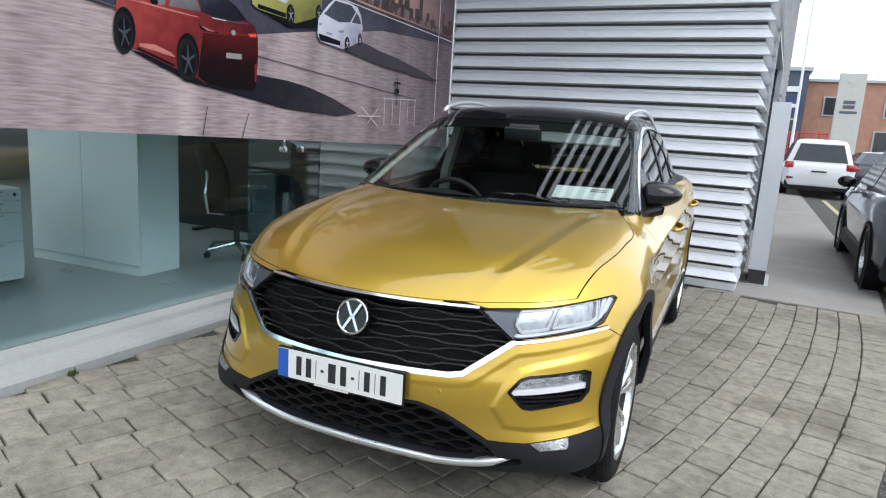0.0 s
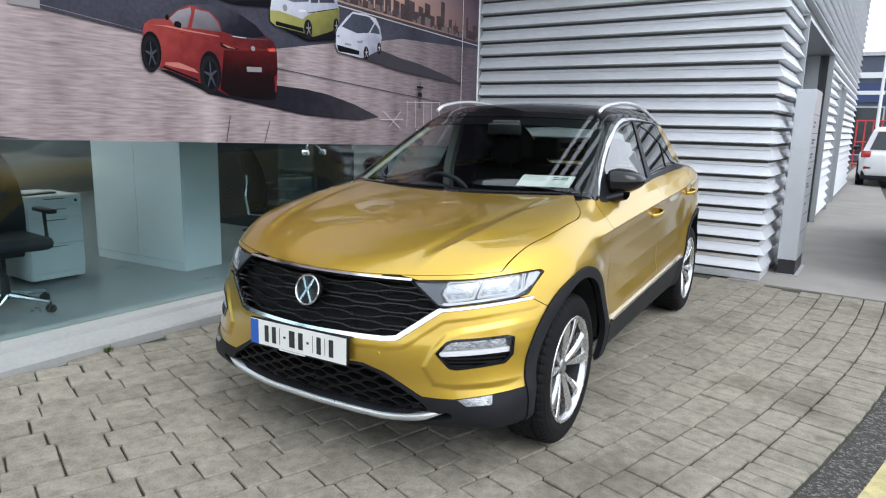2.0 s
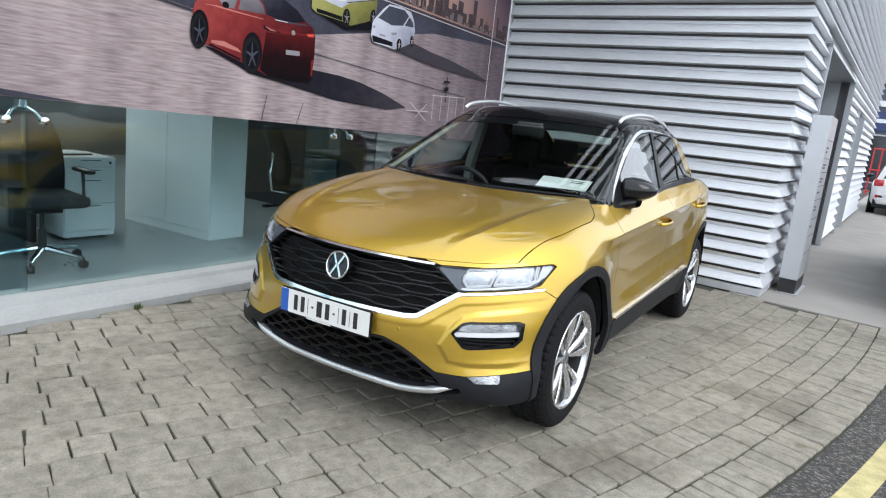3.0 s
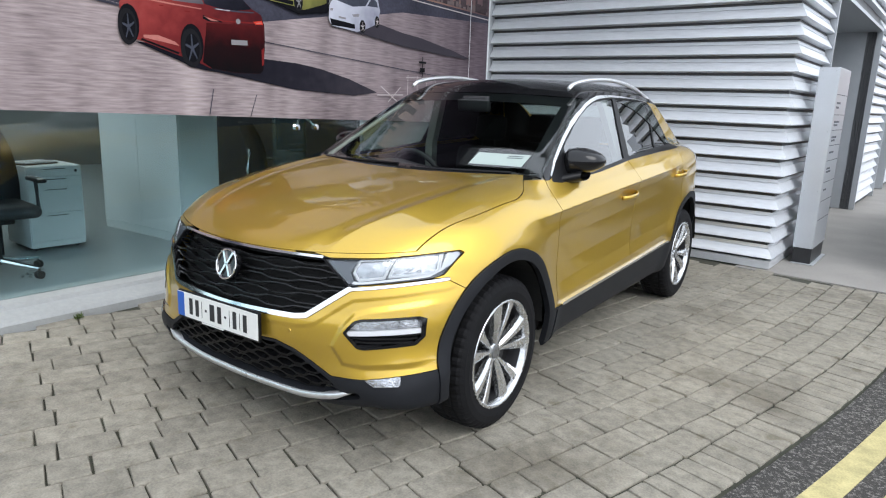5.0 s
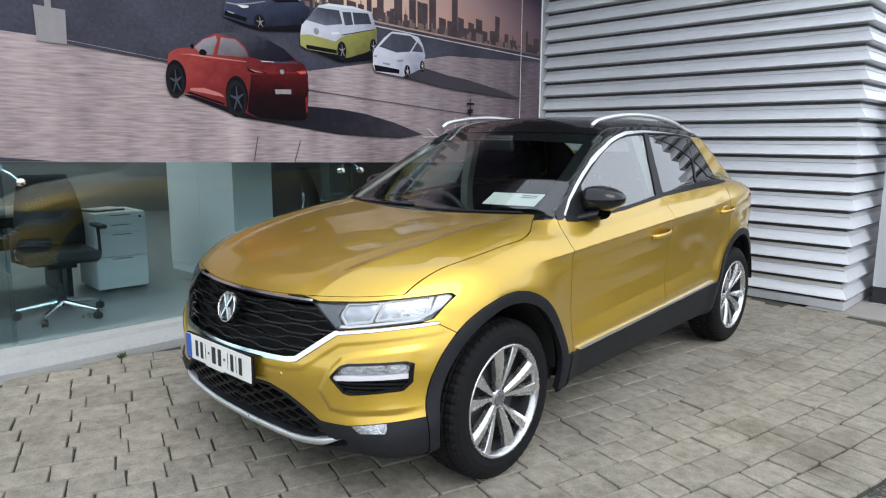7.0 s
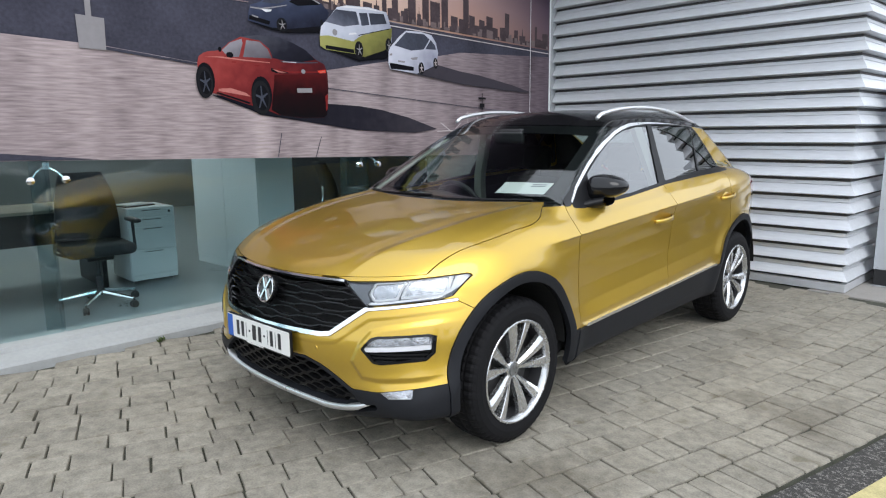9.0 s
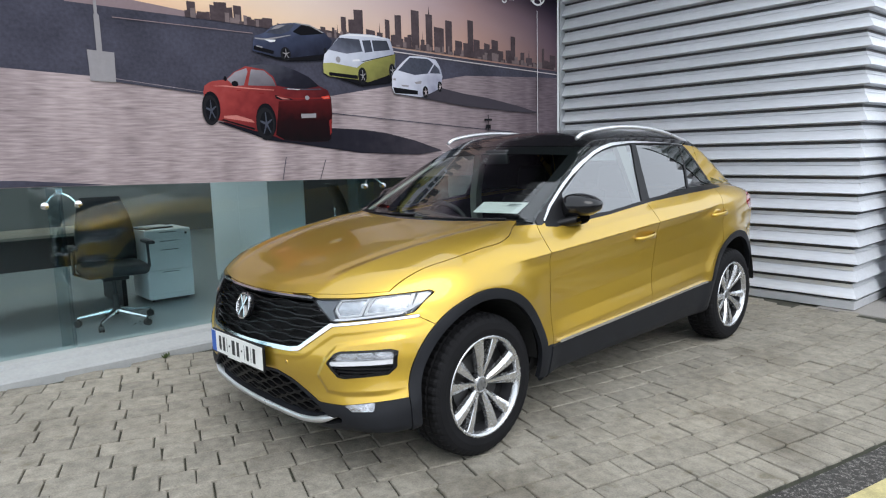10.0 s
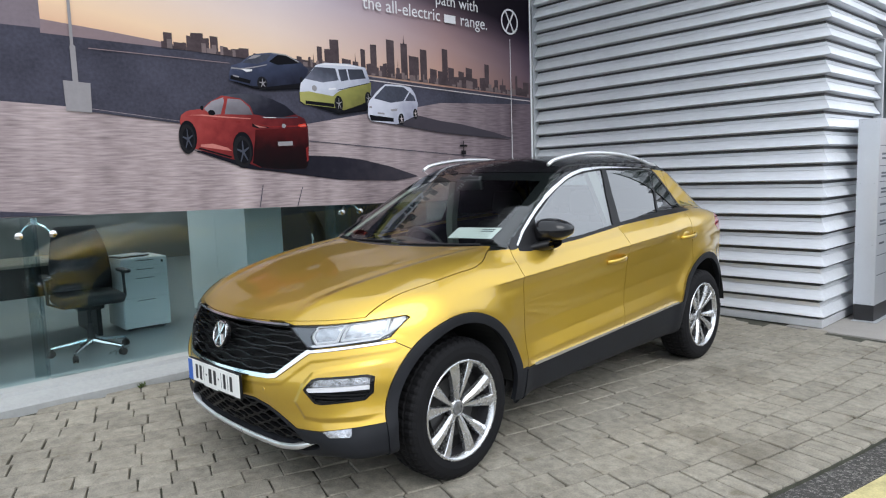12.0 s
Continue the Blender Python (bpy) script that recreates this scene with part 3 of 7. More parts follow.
def cabin_form(x, y, z):
    """Signed form of the glasshouse and roof."""
    side = (x - (0.778 - 0.37 * (z - 1.05) - 0.14 * (z - 1.05) ** 2 - 0.045 * ((y - 1.4) / 1.2) ** 2)) * 0.9
    screen = (screen_y(x, z) - y) * 0.48
    rc = lerp_table(y, [(0.7, 1.44), (1.05, 1.507), (1.5, 1.549), (1.9, 1.555), (2.4, 1.53), (3.0, 1.455), (3.4, 1.38)])
    top = z - (rc - 0.038 * (x / 0.6) ** 2)
    rear = (y - (2.73 + 1.45 * (1.40 - z) - 0.3 * x**2)) * 0.5
    f = smax(side, top, 0.09)
    f = smax(f, screen, 0.035)
    return smax(smax(f, rear, 0.06), 0.965 - z, 0.02)


def form(x, y, z):
    return smin(lower_form(x, y, z), cabin_form(x, y, z), 0.03)


def form_normals(v):
    e, g = 0.0015, []
    for d in np.eye(3) * e:
        g.append(form(*(v + d).T) - form(*(v - d).T))
    g = np.array(g).T
    return g / np.maximum(np.linalg.norm(g, axis=1, keepdims=True), 1e-9)


def cast(start, way, reach):
    """First place along each ray where the form's surface is met; NaN where it is missed."""
    ts = np.linspace(0, reach, 56)
    f = np.array([form(*(start + t * way).T) for t in ts])
    inside = f < 0
    hit = inside.any(axis=0)
    i = np.maximum(inside.argmax(axis=0), 1)
    lo, hi = ts[i - 1], ts[i]
    for _ in range(14):
        mid = (lo + hi) / 2
        ins = form(*(start + mid[:, None] * way).T) < 0
        lo, hi = np.where(ins, lo, mid), np.where(ins, mid, hi)
    v = start + hi[:, None] * way
    v[~hit] = np.nan
    return v


class Patch:
    """A piece of the body's surface: vertices and polygons."""

    def __init__(self, v, polys):
        self.v, self.polys = v, polys

    def clip(self, values):
        """The part of the patch where values are positive."""
        v, polys, made, more = self.v, [], {}, []
        n0 = len(v)
        ok = values > 0
        for p in self.polys:
            c = sum(ok[i] for i in p)
            if c == len(p):
                polys.append(p)
            elif c:
                q = []
                for a, b in zip(p, p[1:] + p[:1]):
                    if ok[a]:
                        q.append(a)
                    if ok[a] != ok[b]:
                        key = (a, b) if a < b else (b, a)
                        if key not in made:
                            i, j = key
                            t = values[i] / (values[i] - values[j])
                            made[key] = n0 + len(more)
                            more.append(v[i] + t * (v[j] - v[i]))
                        q.append(made[key])
                if len(q) > 2:
                    polys.append(tuple(q))
        vv = np.vstack([v, np.array(more)]) if more else v
        used = sorted({i for p in polys for i in p})
        index = {u: k for k, u in enumerate(used)}
        return Patch(vv[used] if used else np.zeros((0, 3)), [tuple(index[i] for i in p) for p in polys])

    def split(self, rule, gap=0.002):
        """(inside, outside) of a signed rule, with a shut line between them."""
        g = rule(*self.v.T)
        return self.clip(g - gap), self.clip(-g - gap)

    def keep(self, rule):
        return self.clip(rule(*self.v.T))


def grid_patch(pts, nu, nv):
    ok = ~np.isnan(pts[:, 0])
    polys = []
    for i in range(nu - 1):
        for j in range(nv - 1):
            q = (i * nv + j, (i + 1) * nv + j, (i + 1) * nv + j + 1, i * nv + j + 1)
            if all(ok[k] for k in q):
                polys.append(q)
    return Patch(np.nan_to_num(pts), polys)


def both(*rules):
    return lambda x, y, z: np.min([r(x, y, z) for r in rules], axis=0)


def either(*rules):
    return lambda x, y, z: np.max([r(x, y, z) for r in rules], axis=0)


def inverse(rule):
    return lambda x, y, z: -rule(x, y, z)


def panel(name, patch, material, parent, label="", lift=0.0, depth=0.014, sides="join", uneven=None):
    """A body panel with turned-in edges. sides: join (one panel across the middle), left, right."""
    v = patch.v
    n = form_normals(v)
    off = lift if uneven is None else lift + uneven(*v.T)[:, None]
    v = v + n * off
    polys = [tuple(p) for p in patch.polys]
    if sides == "join":
        k = len(v)
        mid = np.abs(v[:, 0]) < 2e-3
        v[mid, 0] = 0
        flip = np.array([-1.0, 1, 1])
        index = [i if mid[i] else k + i for i in range(k)]
        v, n = np.vstack([v, v * flip]), np.vstack([n, n * flip])
        polys = polys + [tuple(index[i] for i in p[::-1]) for p in polys]
    elif sides == "right":
        flip = np.array([-1.0, 1, 1])
        v, n, polys = v * flip, n * flip, [p[::-1] for p in polys]
    # make every polygon face outwards
    count, faces = {}, []
    for p in polys:
        a, b, c = v[p[0]], v[p[1]], v[p[2]]
        f = np.cross(b - a, c - a)
        if f @ n[p[0]] < 0:
            p = p[::-1]
        faces.append(p)
        for e in zip(p, p[1:] + p[:1]):
            count[e] = count.get(e, 0) + 1
    verts = [tuple(q) for q in v]
    normals = [n[i] for p in faces for i in p]
    rim = [e for e in count if (e[1], e[0]) not in count]
    for a, b in rim:
        if np.linalg.norm(v[a] - v[b]) < 1e-7:
            continue
        i = len(verts)
        verts += [tuple(v[a]), tuple(v[b]), tuple(v[b] - n[b] * depth), tuple(v[a] - n[a] * depth)]
        w = np.cross(n[a], v[b] - v[a])
        w = -w / max(np.linalg.norm(w), 1e-9) * (1 if depth > 0 else -1)
        faces.append((i + 1, i, i + 3, i + 2))
        normals += [w] * 4
    me = bpy.data.meshes.new(name)
    me.from_pydata(verts, [], [list(p) for p in faces])
    me.shade_smooth()
    me.normals_split_custom_set([tuple(q) for q in normals])
    me.materials.append(material)
    ob = new(name, me)
    ob.parent = parent
    if label:
        tagged(ob, label)
    return ob


def pair(name, patch, material, parent, label="", **k):
    return [panel(name, patch, material, parent, label, sides=s, **k) for s in ("left", "right")]


# sampled surfaces: round the nose, along the side, and from above
def nose_patch(na=220, nz=190):
    ang = np.linspace(0, math.pi / 2, na) ** 1.0
    zs = np.linspace(0.172, 1.045, nz)
    a, z = [q.ravel() for q in np.meshgrid(ang, zs, indexing="ij")]
    way = np.stack([np.sin(a), -np.cos(a), 0 * a], 1)
    start = np.stack([0 * a, 0 * a + 0.55, z], 1) + way * 1.75
    return grid_patch(cast(start, -way, 1.75), na, nz)


def side_patch(y0, y1, ny, z0, z1, nz):
    y, z = [q.ravel() for q in np.meshgrid(np.linspace(y0, y1, ny), np.linspace(z0, z1, nz), indexing="ij")]
    start = np.stack([0 * y + 1.0, y, z], 1)
    return grid_patch(cast(start, np.tile((-1.0, 0, 0), (len(y), 1)), 0.95), ny, nz)


def top_patch(x1, nx, y0, y1, ny, z1=1.7):
    x, y = [q.ravel() for q in np.meshgrid(np.linspace(0, x1, nx), np.linspace(y0, y1, ny), indexing="ij")]
    start = np.stack([x, y, 0 * x + z1], 1)
    return grid_patch(cast(start, np.tile((0, 0, -1.0), (len(x), 1)), 1.2), nx, ny)


car = root("parked_car", pose(0, 0, 0, 0, 0, 1.0), "gold metallic compact crossover with black roof, parked on the paving", "car")
P, C = part, CAR

# rules that bound the panels
HOOD_EDGE = [(-0.80, 0.66), (-0.6, 0.682), (-0.47, 0.702), (-0.30, 0.733), (-0.13, 0.764), (0.02, 0.776), (0.17, 0.778), (0.24, 0.758), (0.32, 0.712), (0.42, 0.66), (0.6, 0.60)]
hood_side = lambda x, y, z: lerp_table(y, HOOD_EDGE) - x
hood_nose = lambda x, y, z: z - (0.815 + 0.055 * x**2)
cowl = lambda x, y, z: (0.248 + 0.36 * x**2) - y
LAMP = poly_rule([(0.425, 0.806), (0.62, 0.818), (0.80, 0.838), (0.812, 0.828), (0.79, 0.755), (0.76, 0.742), (0.54, 0.715)], "xz")
GRILLE = poly_rule([(-0.2, 0.800), (0.42, 0.802), (0.535, 0.712), (0.41, 0.603), (0.38, 0.597), (-0.2, 0.592)], "xz")
BLADE = lambda x, y, z: np.maximum(BLADE_LOW(x, y, z), BLADE_WING(x, y, z))
BLADE_LOW = line_rule([(-0.2, 0.583), (0.36, 0.587), (0.405, 0.594), (0.545, 0.704)], "xz", 0.020)
BLADE_WING = line_rule([(0.545, 0.704), (0.80, 0.738)], "xz", 0.013)
TOPLINE = line_rule([(-0.2, 0.806), (0.42, 0.808)], "xz", 0.009)
LOWER = poly_rule([(-0.3, 0.478), (0.27, 0.478), (0.35, 0.452), (0.50, 0.368), (0.62, 0.372), (0.84, 0.41), (0.86, 0.42), (0.875, 0.446), (1.2, 0.446), (1.2, 0.0), (-0.3, 0.0)], "xz")
MOUTH = poly_rule([(-0.3, 0.466), (0.265, 0.466), (0.34, 0.44), (0.50, 0.345), (0.54, 0.30), (0.3, 0.262), (-0.3, 0.258)], "xz")
SPLIT = line_rule([(-0.2, 0.238), (0.3, 0.242), (0.50, 0.272), (0.60, 0.304)], "xz", 0.026)
FOG = poly_rule([(0.552, 0.548), (0.585, 0.594), (0.61, 0.603), (0.762, 0.612), (0.782, 0.602), (0.784, 0.535), (0.765, 0.505), (0.625, 0.487), (0.60, 0.492)], "xz")
FOG_IN = poly_rule([(0.564, 0.548), (0.592, 0.586), (0.614, 0.594), (0.758, 0.602), (0.772, 0.595), (0.774, 0.537), (0.759, 0.515), (0.628, 0.497), (0.606, 0.501)], "xz")
ARCH_F = lambda x, y, z: 0.390 - np.hypot(y - ARCH_AT[0][0], z - ARCH_AT[0][1])
ARCH_R = lambda x, y, z: 0.386 - np.hypot(y - ARCH_AT[1][0], z - ARCH_AT[1][1])
BAND_F = lambda x, y, z: 0.436 - np.hypot(y - ARCH_AT[0][0], z - ARCH_AT[0][1])
BAND_R = lambda x, y, z: 0.430 - np.hypot(y - ARCH_AT[1][0], z - ARCH_AT[1][1])
SEAM_A = lambda x, y, z: y - lerp_table(z, [(0.3, 0.436), (0.6, 0.446), (0.87, 0.438), (0.95, 0.440), (1.02, 0.460), (1.1, 0.485)])
BUMPER_SEAM = lambda x, y, z: np.minimum(0.742 - 0.65 * np.maximum(y + 0.41, 0) - z, -(y + 0.25))

# bonnet
bonnet = top_patch(0.86, 150, -0.84, 0.62, 190, 1.2).keep(lambda x, y, z: hood_nose(x, y, z)).keep(lambda x, y, z: hood_side(x, y, z) - 0.002).keep(cowl)
bonnet = bonnet.keep(inverse(LAMP))
panel("bonnet", bonnet, C["paint"], car, "gold bonnet with raised centre and crease lines", depth=0.02)

# nose: bumper, wings, lamps, grilles
nose = nose_patch()
nose = nose.keep(lambda x, y, z: -SEAM_A(x, y, z) - 0.0045)
nose = nose.keep(lambda x, y, z: -both(hood_side, hood_nose)(x, y, z) - 0.002)
nose = nose.keep(lambda x, y, z: -ARCH_F(x, y, z))
lamp, nose = nose.split(LAMP, 0.002)
topline, nose = nose.split(TOPLINE, 0.0005)
blade, nose = nose.split(BLADE, 0.0008)
grille, nose = nose.split(GRILLE, 0.001)
corner, nose = nose.split(poly_rule([(0.30, 0.83), (0.41, 0.816), (0.452, 0.808), (0.552, 0.730), (0.575, 0.720), (0.57, 0.700), (0.54, 0.695), (0.50, 0.70), (0.40, 0.79), (0.30, 0.80)], "xz"), 0.0)
band, nose = nose.split(BAND_F, 0.001)
band = band.keep(lambda x, y, z: np.where(y > 0.1, z - 0.292, 1.0))
low, nose = nose.split(LOWER, 0.001)
fog, nose = nose.split(FOG, 0.0008)
bumper, wing_f = nose.split(BUMPER_SEAM)
split, low = low.split(SPLIT, 0.0008)
mouth, low = low.split(MOUTH, 0.001)
panel("front_bumper", bumper, C["paint"], car, "gold painted front bumper cover", depth=0.018)
pair("front_wing", wing_f, C["paint"], car, depth=0.016)
pair("front_arch_cladding", band, C["clad"], car, "dark grey plastic wheel arch cladding", lift=0.010, depth=0.03)
panel("lower_bumper", low, C["clad"], car, "dark grey plastic lower bumper", lift=0.004, depth=0.03)
panel("grille_blade", blade, M["chrome"], car, "bright chrome blade under grille and lamps", lift=0.006, depth=0.03)
panel("grille_top_strip", topline, M["chrome"], car, "thin chrome strip along the bonnet edge", lift=0.004, depth=0.03)
pair("grille_surround", corner.keep(lambda x, y, z: x - 0.38), C["trim"], car, "black trim beside the grille", lift=-0.004, depth=0.02)
# near-black sheets paint in the shade behind the grille and mouth openings
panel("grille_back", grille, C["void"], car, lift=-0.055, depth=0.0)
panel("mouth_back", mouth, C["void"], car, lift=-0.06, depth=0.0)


def ribbon_grid(name, patch, rules, material, lift, depth, parent, label, sides="join"):
    """Open lattice cut from the surface by the union of several line rules."""
    return panel(name, patch.keep(either(*rules)), material, parent, label, lift=lift, depth=depth, sides=sides)


# honeycomb lattices: long hexagon rows
def honeycomb(zs, w, cell, tilt, width):
    rules = []
    for k, z0 in enumerate(zs):
        pts, up = [], k % 2
        x = -0.05
        d = tilt if up else -tilt
        while x < 0.62:
            pts += [(x, z0 + d), (x + cell * 0.62, z0 + d)]
            d = -d
            x += cell
        rules.append(line_rule(pts, "xz", width))
    return rules


ribbon_grid("grille_lattice", grille, honeycomb([0.616, 0.640, 0.664, 0.688, 0.712, 0.736, 0.760, 0.784], 0.5, 0.13, 0.0048, 0.0045), C["lattice"], -0.010, 0.026, car, "black honeycomb grille slats")
mouth_rules = honeycomb([0.282, 0.308, 0.334, 0.360, 0.386, 0.412, 0.438], 0.5, 0.062, 0.007, 0.009)
ribbon_grid("mouth_lattice", mouth, mouth_rules, C["lattice_low"], -0.014, 0.03, car, "black honeycomb lower grille")

# headlamps
INNER = poly_rule([(0.556, 0.812), (0.658, 0.820), (0.646, 0.749), (0.568, 0.737), (0.545, 0.765)], "xz")
OUTER = poly_rule([(0.668, 0.822), (0.766, 0.836), (0.776, 0.775), (0.766, 0.762), (0.660, 0.752)], "xz")
for sides in ("left", "right"):
    sg = 1 if sides == "left" else -1
    hl = panel("headlamp", lamp, C["lens"], car, "clear wedge headlamp with chrome reflectors", lift=0.001, depth=0.0, sides=sides)
    hl.visible_shadow = False
    panel("lamp_housing", lamp, C["bowl"], hl, "grey lamp housing", lift=-0.022, depth=-0.020, sides=sides)
    inner = lamp.keep(INNER)
    outer = lamp.keep(OUTER)
    panel("reflector", inner, C["reflector"], hl, "faceted chrome inner reflector", lift=-0.018, depth=-0.012, sides=sides)
    panel("reflector", outer, C["reflector"], hl, "faceted chrome outer reflector", lift=-0.018, depth=-0.012, sides=sides)
    for frame_of in (INNER, OUTER):
        panel("lamp_frame", lamp.keep(lambda x, y, z: 0.0042 - np.abs(frame_of(x, y, z))), C["guide"], hl, "pale frame round the reflector", lift=-0.010, depth=0.010, sides=sides)
    panel("lamp_end", lamp.keep(poly_rule([(0.781, 0.772), (0.778, 0.850), (0.812, 0.850), (0.800, 0.790)], "xz")), C["guide"], hl, "pale outer end of the lamp", lift=-0.012, depth=0.010, sides=sides)
    strip = lamp.keep(line_rule([(0.548, 0.728), (0.575, 0.729), (0.758, 0.754), (0.783, 0.775), (0.795, 0.832)], "xz", 0.008))
    panel("light_guide", strip, C["guide"], hl, "white light guide along the lower edge", lift=-0.008, depth=0.008, sides=sides)
    wedge = lamp.keep(poly_rule([(0.44, 0.802), (0.55, 0.80), (0.535, 0.765), (0.553, 0.733), (0.535, 0.722)], "xz"))
    panel("lamp_wedge", wedge, C["wedge"], hl, "grey blanking wedge at the inner tip", lift=-0.006, depth=0.01, sides=sides)
    # fog lamp pocket
    rim_patch, pocket = fog.split(inverse(FOG_IN), 0.0)
    fl = panel("fog_surround", rim_patch, C["gloss_black"], car, "gloss black surround of the daylight lamp", lift=0.002, depth=0.035, sides=sides)
    panel("pocket_back", pocket, C["trim"], fl, "", lift=-0.03, depth=0.0, sides=sides)
    drl = pocket.keep(lambda x, y, z: z - (0.536 + 0.06 * (x - 0.56)))
    bar = drl.keep(lambda x, y, z: (0.554 + 0.06 * (x - 0.56)) - z)
    top = drl.keep(lambda x, y, z: z - (0.556 + 0.06 * (x - 0.56)))
    panel("daylight_bar", bar, C["white_lamp"], fl, "white daylight running lamp bar", lift=-0.004, depth=0.02, sides=sides)
    panel("lamp_bowl", top, C["reflector"], fl, "chrome turn lamp bowl above the bar", lift=-0.02, depth=0.01, sides=sides)
    ribs = pocket.keep(lambda x, y, z: (0.532 + 0.06 * (x - 0.56)) - z).keep(lambda x, y, z: np.cos((z - 0.5) * 2 * np.pi / 0.014))
    panel("air_slat", ribs, C["trim"], fl, "black slatted blank", lift=-0.012, depth=0.012, sides=sides)
    glow = low.keep(poly_rule([(0.618, 0.384), (0.742, 0.392), (0.747, 0.357), (0.666, 0.351)], "xz"))
    fg = panel("fog_lamp", glow, C["reflector"], car, "small chrome fog lamp in the lower bumper", lift=0.008, depth=0.01, sides=sides)

# side: doors, quarter, windows
CHROME_LINE = [(0.525, 1.060), (0.60, 1.124), (0.70, 1.186), (0.784, 1.235), (0.90, 1.296), (1.0, 1.342), (1.148, 1.398), (1.25, 1.424), (1.369, 1.445), (1.58, 1.459), (1.875, 1.459), (2.10, 1.453), (2.30, 1.441)]
HULL = poly_rule(CHROME_LINE + [(2.36, 1.395), (2.42, 1.320), (2.49, 1.225), (2.55, 1.140), (2.52, 1.130), (1.56, 1.088), (1.06, 1.046), (0.60, 1.022), (0.525, 1.030)], "yz")
GLASS_F = poly_rule([(0.70, 1.053), (0.735, 1.188), (0.80, 1.224), (0.94, 1.299), (1.06, 1.351), (1.17, 1.388), (1.30, 1.419), (1.45, 1.437), (1.598, 1.444), (1.530, 1.283), (1.478, 1.100), (1.10, 1.066)], "yz")
GLASS_R = poly_rule([(1.652, 1.445), (1.875, 1.444), (2.10, 1.438), (2.235, 1.428), (2.19, 1.274), (2.118, 1.140), (1.572, 1.108), (1.605, 1.283)], "yz")
GLASS_Q = poly_rule([(2.258, 1.426), (2.285, 1.420), (2.335, 1.385), (2.395, 1.312), (2.465, 1.218), (2.512, 1.152), (2.146, 1.143), (2.212, 1.274)], "yz")
CHROME = either(line_rule(CHROME_LINE[4:], "yz", 0.016), line_rule(CHROME_LINE[:5], "yz", 0.0105))
ROOF_X = [(0.5, 0.715), (0.9, 0.645), (1.1, 0.612), (1.5, 0.597), (2.0, 0.594), (2.6, 0.575), (3.2, 0.52)]
roof_side = lambda x, y, z: lerp_table(y, ROOF_X) - x
SEAM_B = lambda x, y, z: y - lerp_table(z, [(0.3, 1.40), (0.55, 1.42), (0.8, 1.47), (1.1, 1.51), (1.3, 1.512)])
SEAM_C = lambda x, y, z: -np.minimum(2.36 - y + 0.35 * np.maximum(z - 0.9, 0) * 0.6, np.hypot(y - ARCH_AT[1][0], z - ARCH_AT[1][1]) - 0.452)
SILL = lambda x, y, z: z - (0.440 + 0.040 * (y - 0.49))
flank = side_patch(0.30, 3.36, 310, 0.175, 1.52, 200)
flank = flank.keep(lambda x, y, z: SEAM_A(x, y, z) + 0.02)
flank = flank.keep(lambda x, y, z: -roof_side(x, y, z))
flank = flank.keep(lambda x, y, z: -ARCH_R(x, y, z)).keep(lambda x, y, z: 3.2 - y)
upper = flank.keep(lambda x, y, z: HULL(x, y, z))
rest = flank.keep(inverse(HULL))
band_r, rest = rest.split(BAND_R, 0.001)
band_r = band_r.keep(lambda x, y, z: z - np.where(y > 2.6, 0.29, 0.289))
sill, rest = rest.split(inverse(SILL), 0.001)
sill = sill.keep(lambda x, y, z: 2.4 - y)
front_part, rest = rest.split(inverse(SEAM_A), 0.0)
A_PILLAR = lambda x, y, z: np.where(y < 1.25, z - np.interp(y, [0.3, 0.5, 0.56, 1.3], [1.045, 1.040, 1.060, 1.4]), z - np.interp(y, [1.2, 2.2, 3.4], [1.40, 1.425, 1.10 + 0.0]))
pillar, rest = rest.split(both(A_PILLAR, lambda x, y, z: np.where(y > 2.2, z - (1.458 - 0.13 * (y - 2.2)), 1.0)), 0.0005)
doors, quarter = rest.split(inverse(SEAM_C))
rear_door, front_door = doors.split(SEAM_B)
fd = pair("front_door", front_door, C["paint"], car, depth=0.02)
rd = pair("rear_door", rear_door, C["paint"], car, depth=0.02)
tail_glass, quarter = quarter.split(poly_rule([(2.86, 1.0), (2.91, 1.07), (3.1, 1.11), (3.5, 1.12), (3.5, 0.95), (2.96, 0.95)], "yz"))
pair("tail_lamp", tail_glass, C["tail"], car, "red tail lamp", depth=0.02)
pair("rear_quarter", quarter, C["paint"], car, depth=0.02)
pair("rear_arch_cladding", band_r, C["clad"], car, "dark grey plastic wheel arch cladding", lift=0.010, depth=0.03)
pair("sill_cladding", sill, C["clad"], car, "dark grey plastic sill cladding", lift=0.010, depth=0.03)
pair("roof_pillar", pillar.keep(lambda x, y, z: 2.2 - y), C["gloss_black"], car, "gloss black windscreen pillar and cant rail", depth=0.01)
pair("rear_roof_pillar", pillar.keep(lambda x, y, z: y - 2.2), C["gloss_black"], car, "gloss black rear roof edge", depth=0.01)
sill_strip = flank.keep(line_rule([(0.495, 0.448), (2.12, 0.513)], "yz", 0.015))
pair("sill_strip", sill_strip, M["chrome"], car, "chrome strip along the sill", lift=0.012, depth=0.012)
chrome = flank.keep(CHROME)
panel("window_trim", chrome, C["satin"], car, "chrome trim along the window tops", lift=0.004, depth=0.012, sides="left")
panel("window_trim", chrome.keep(lambda x, y, z: y - 1.0), C["satin"], car, "chrome trim along the window tops", lift=0.004, depth=0.012, sides="right")
panes = either(GLASS_F, GLASS_R, GLASS_Q)
frames = upper.keep(lambda x, y, z: -panes(x, y, z))
pair("window_frame", frames, C["trim"], car, "gloss black window frame", depth=0.012)
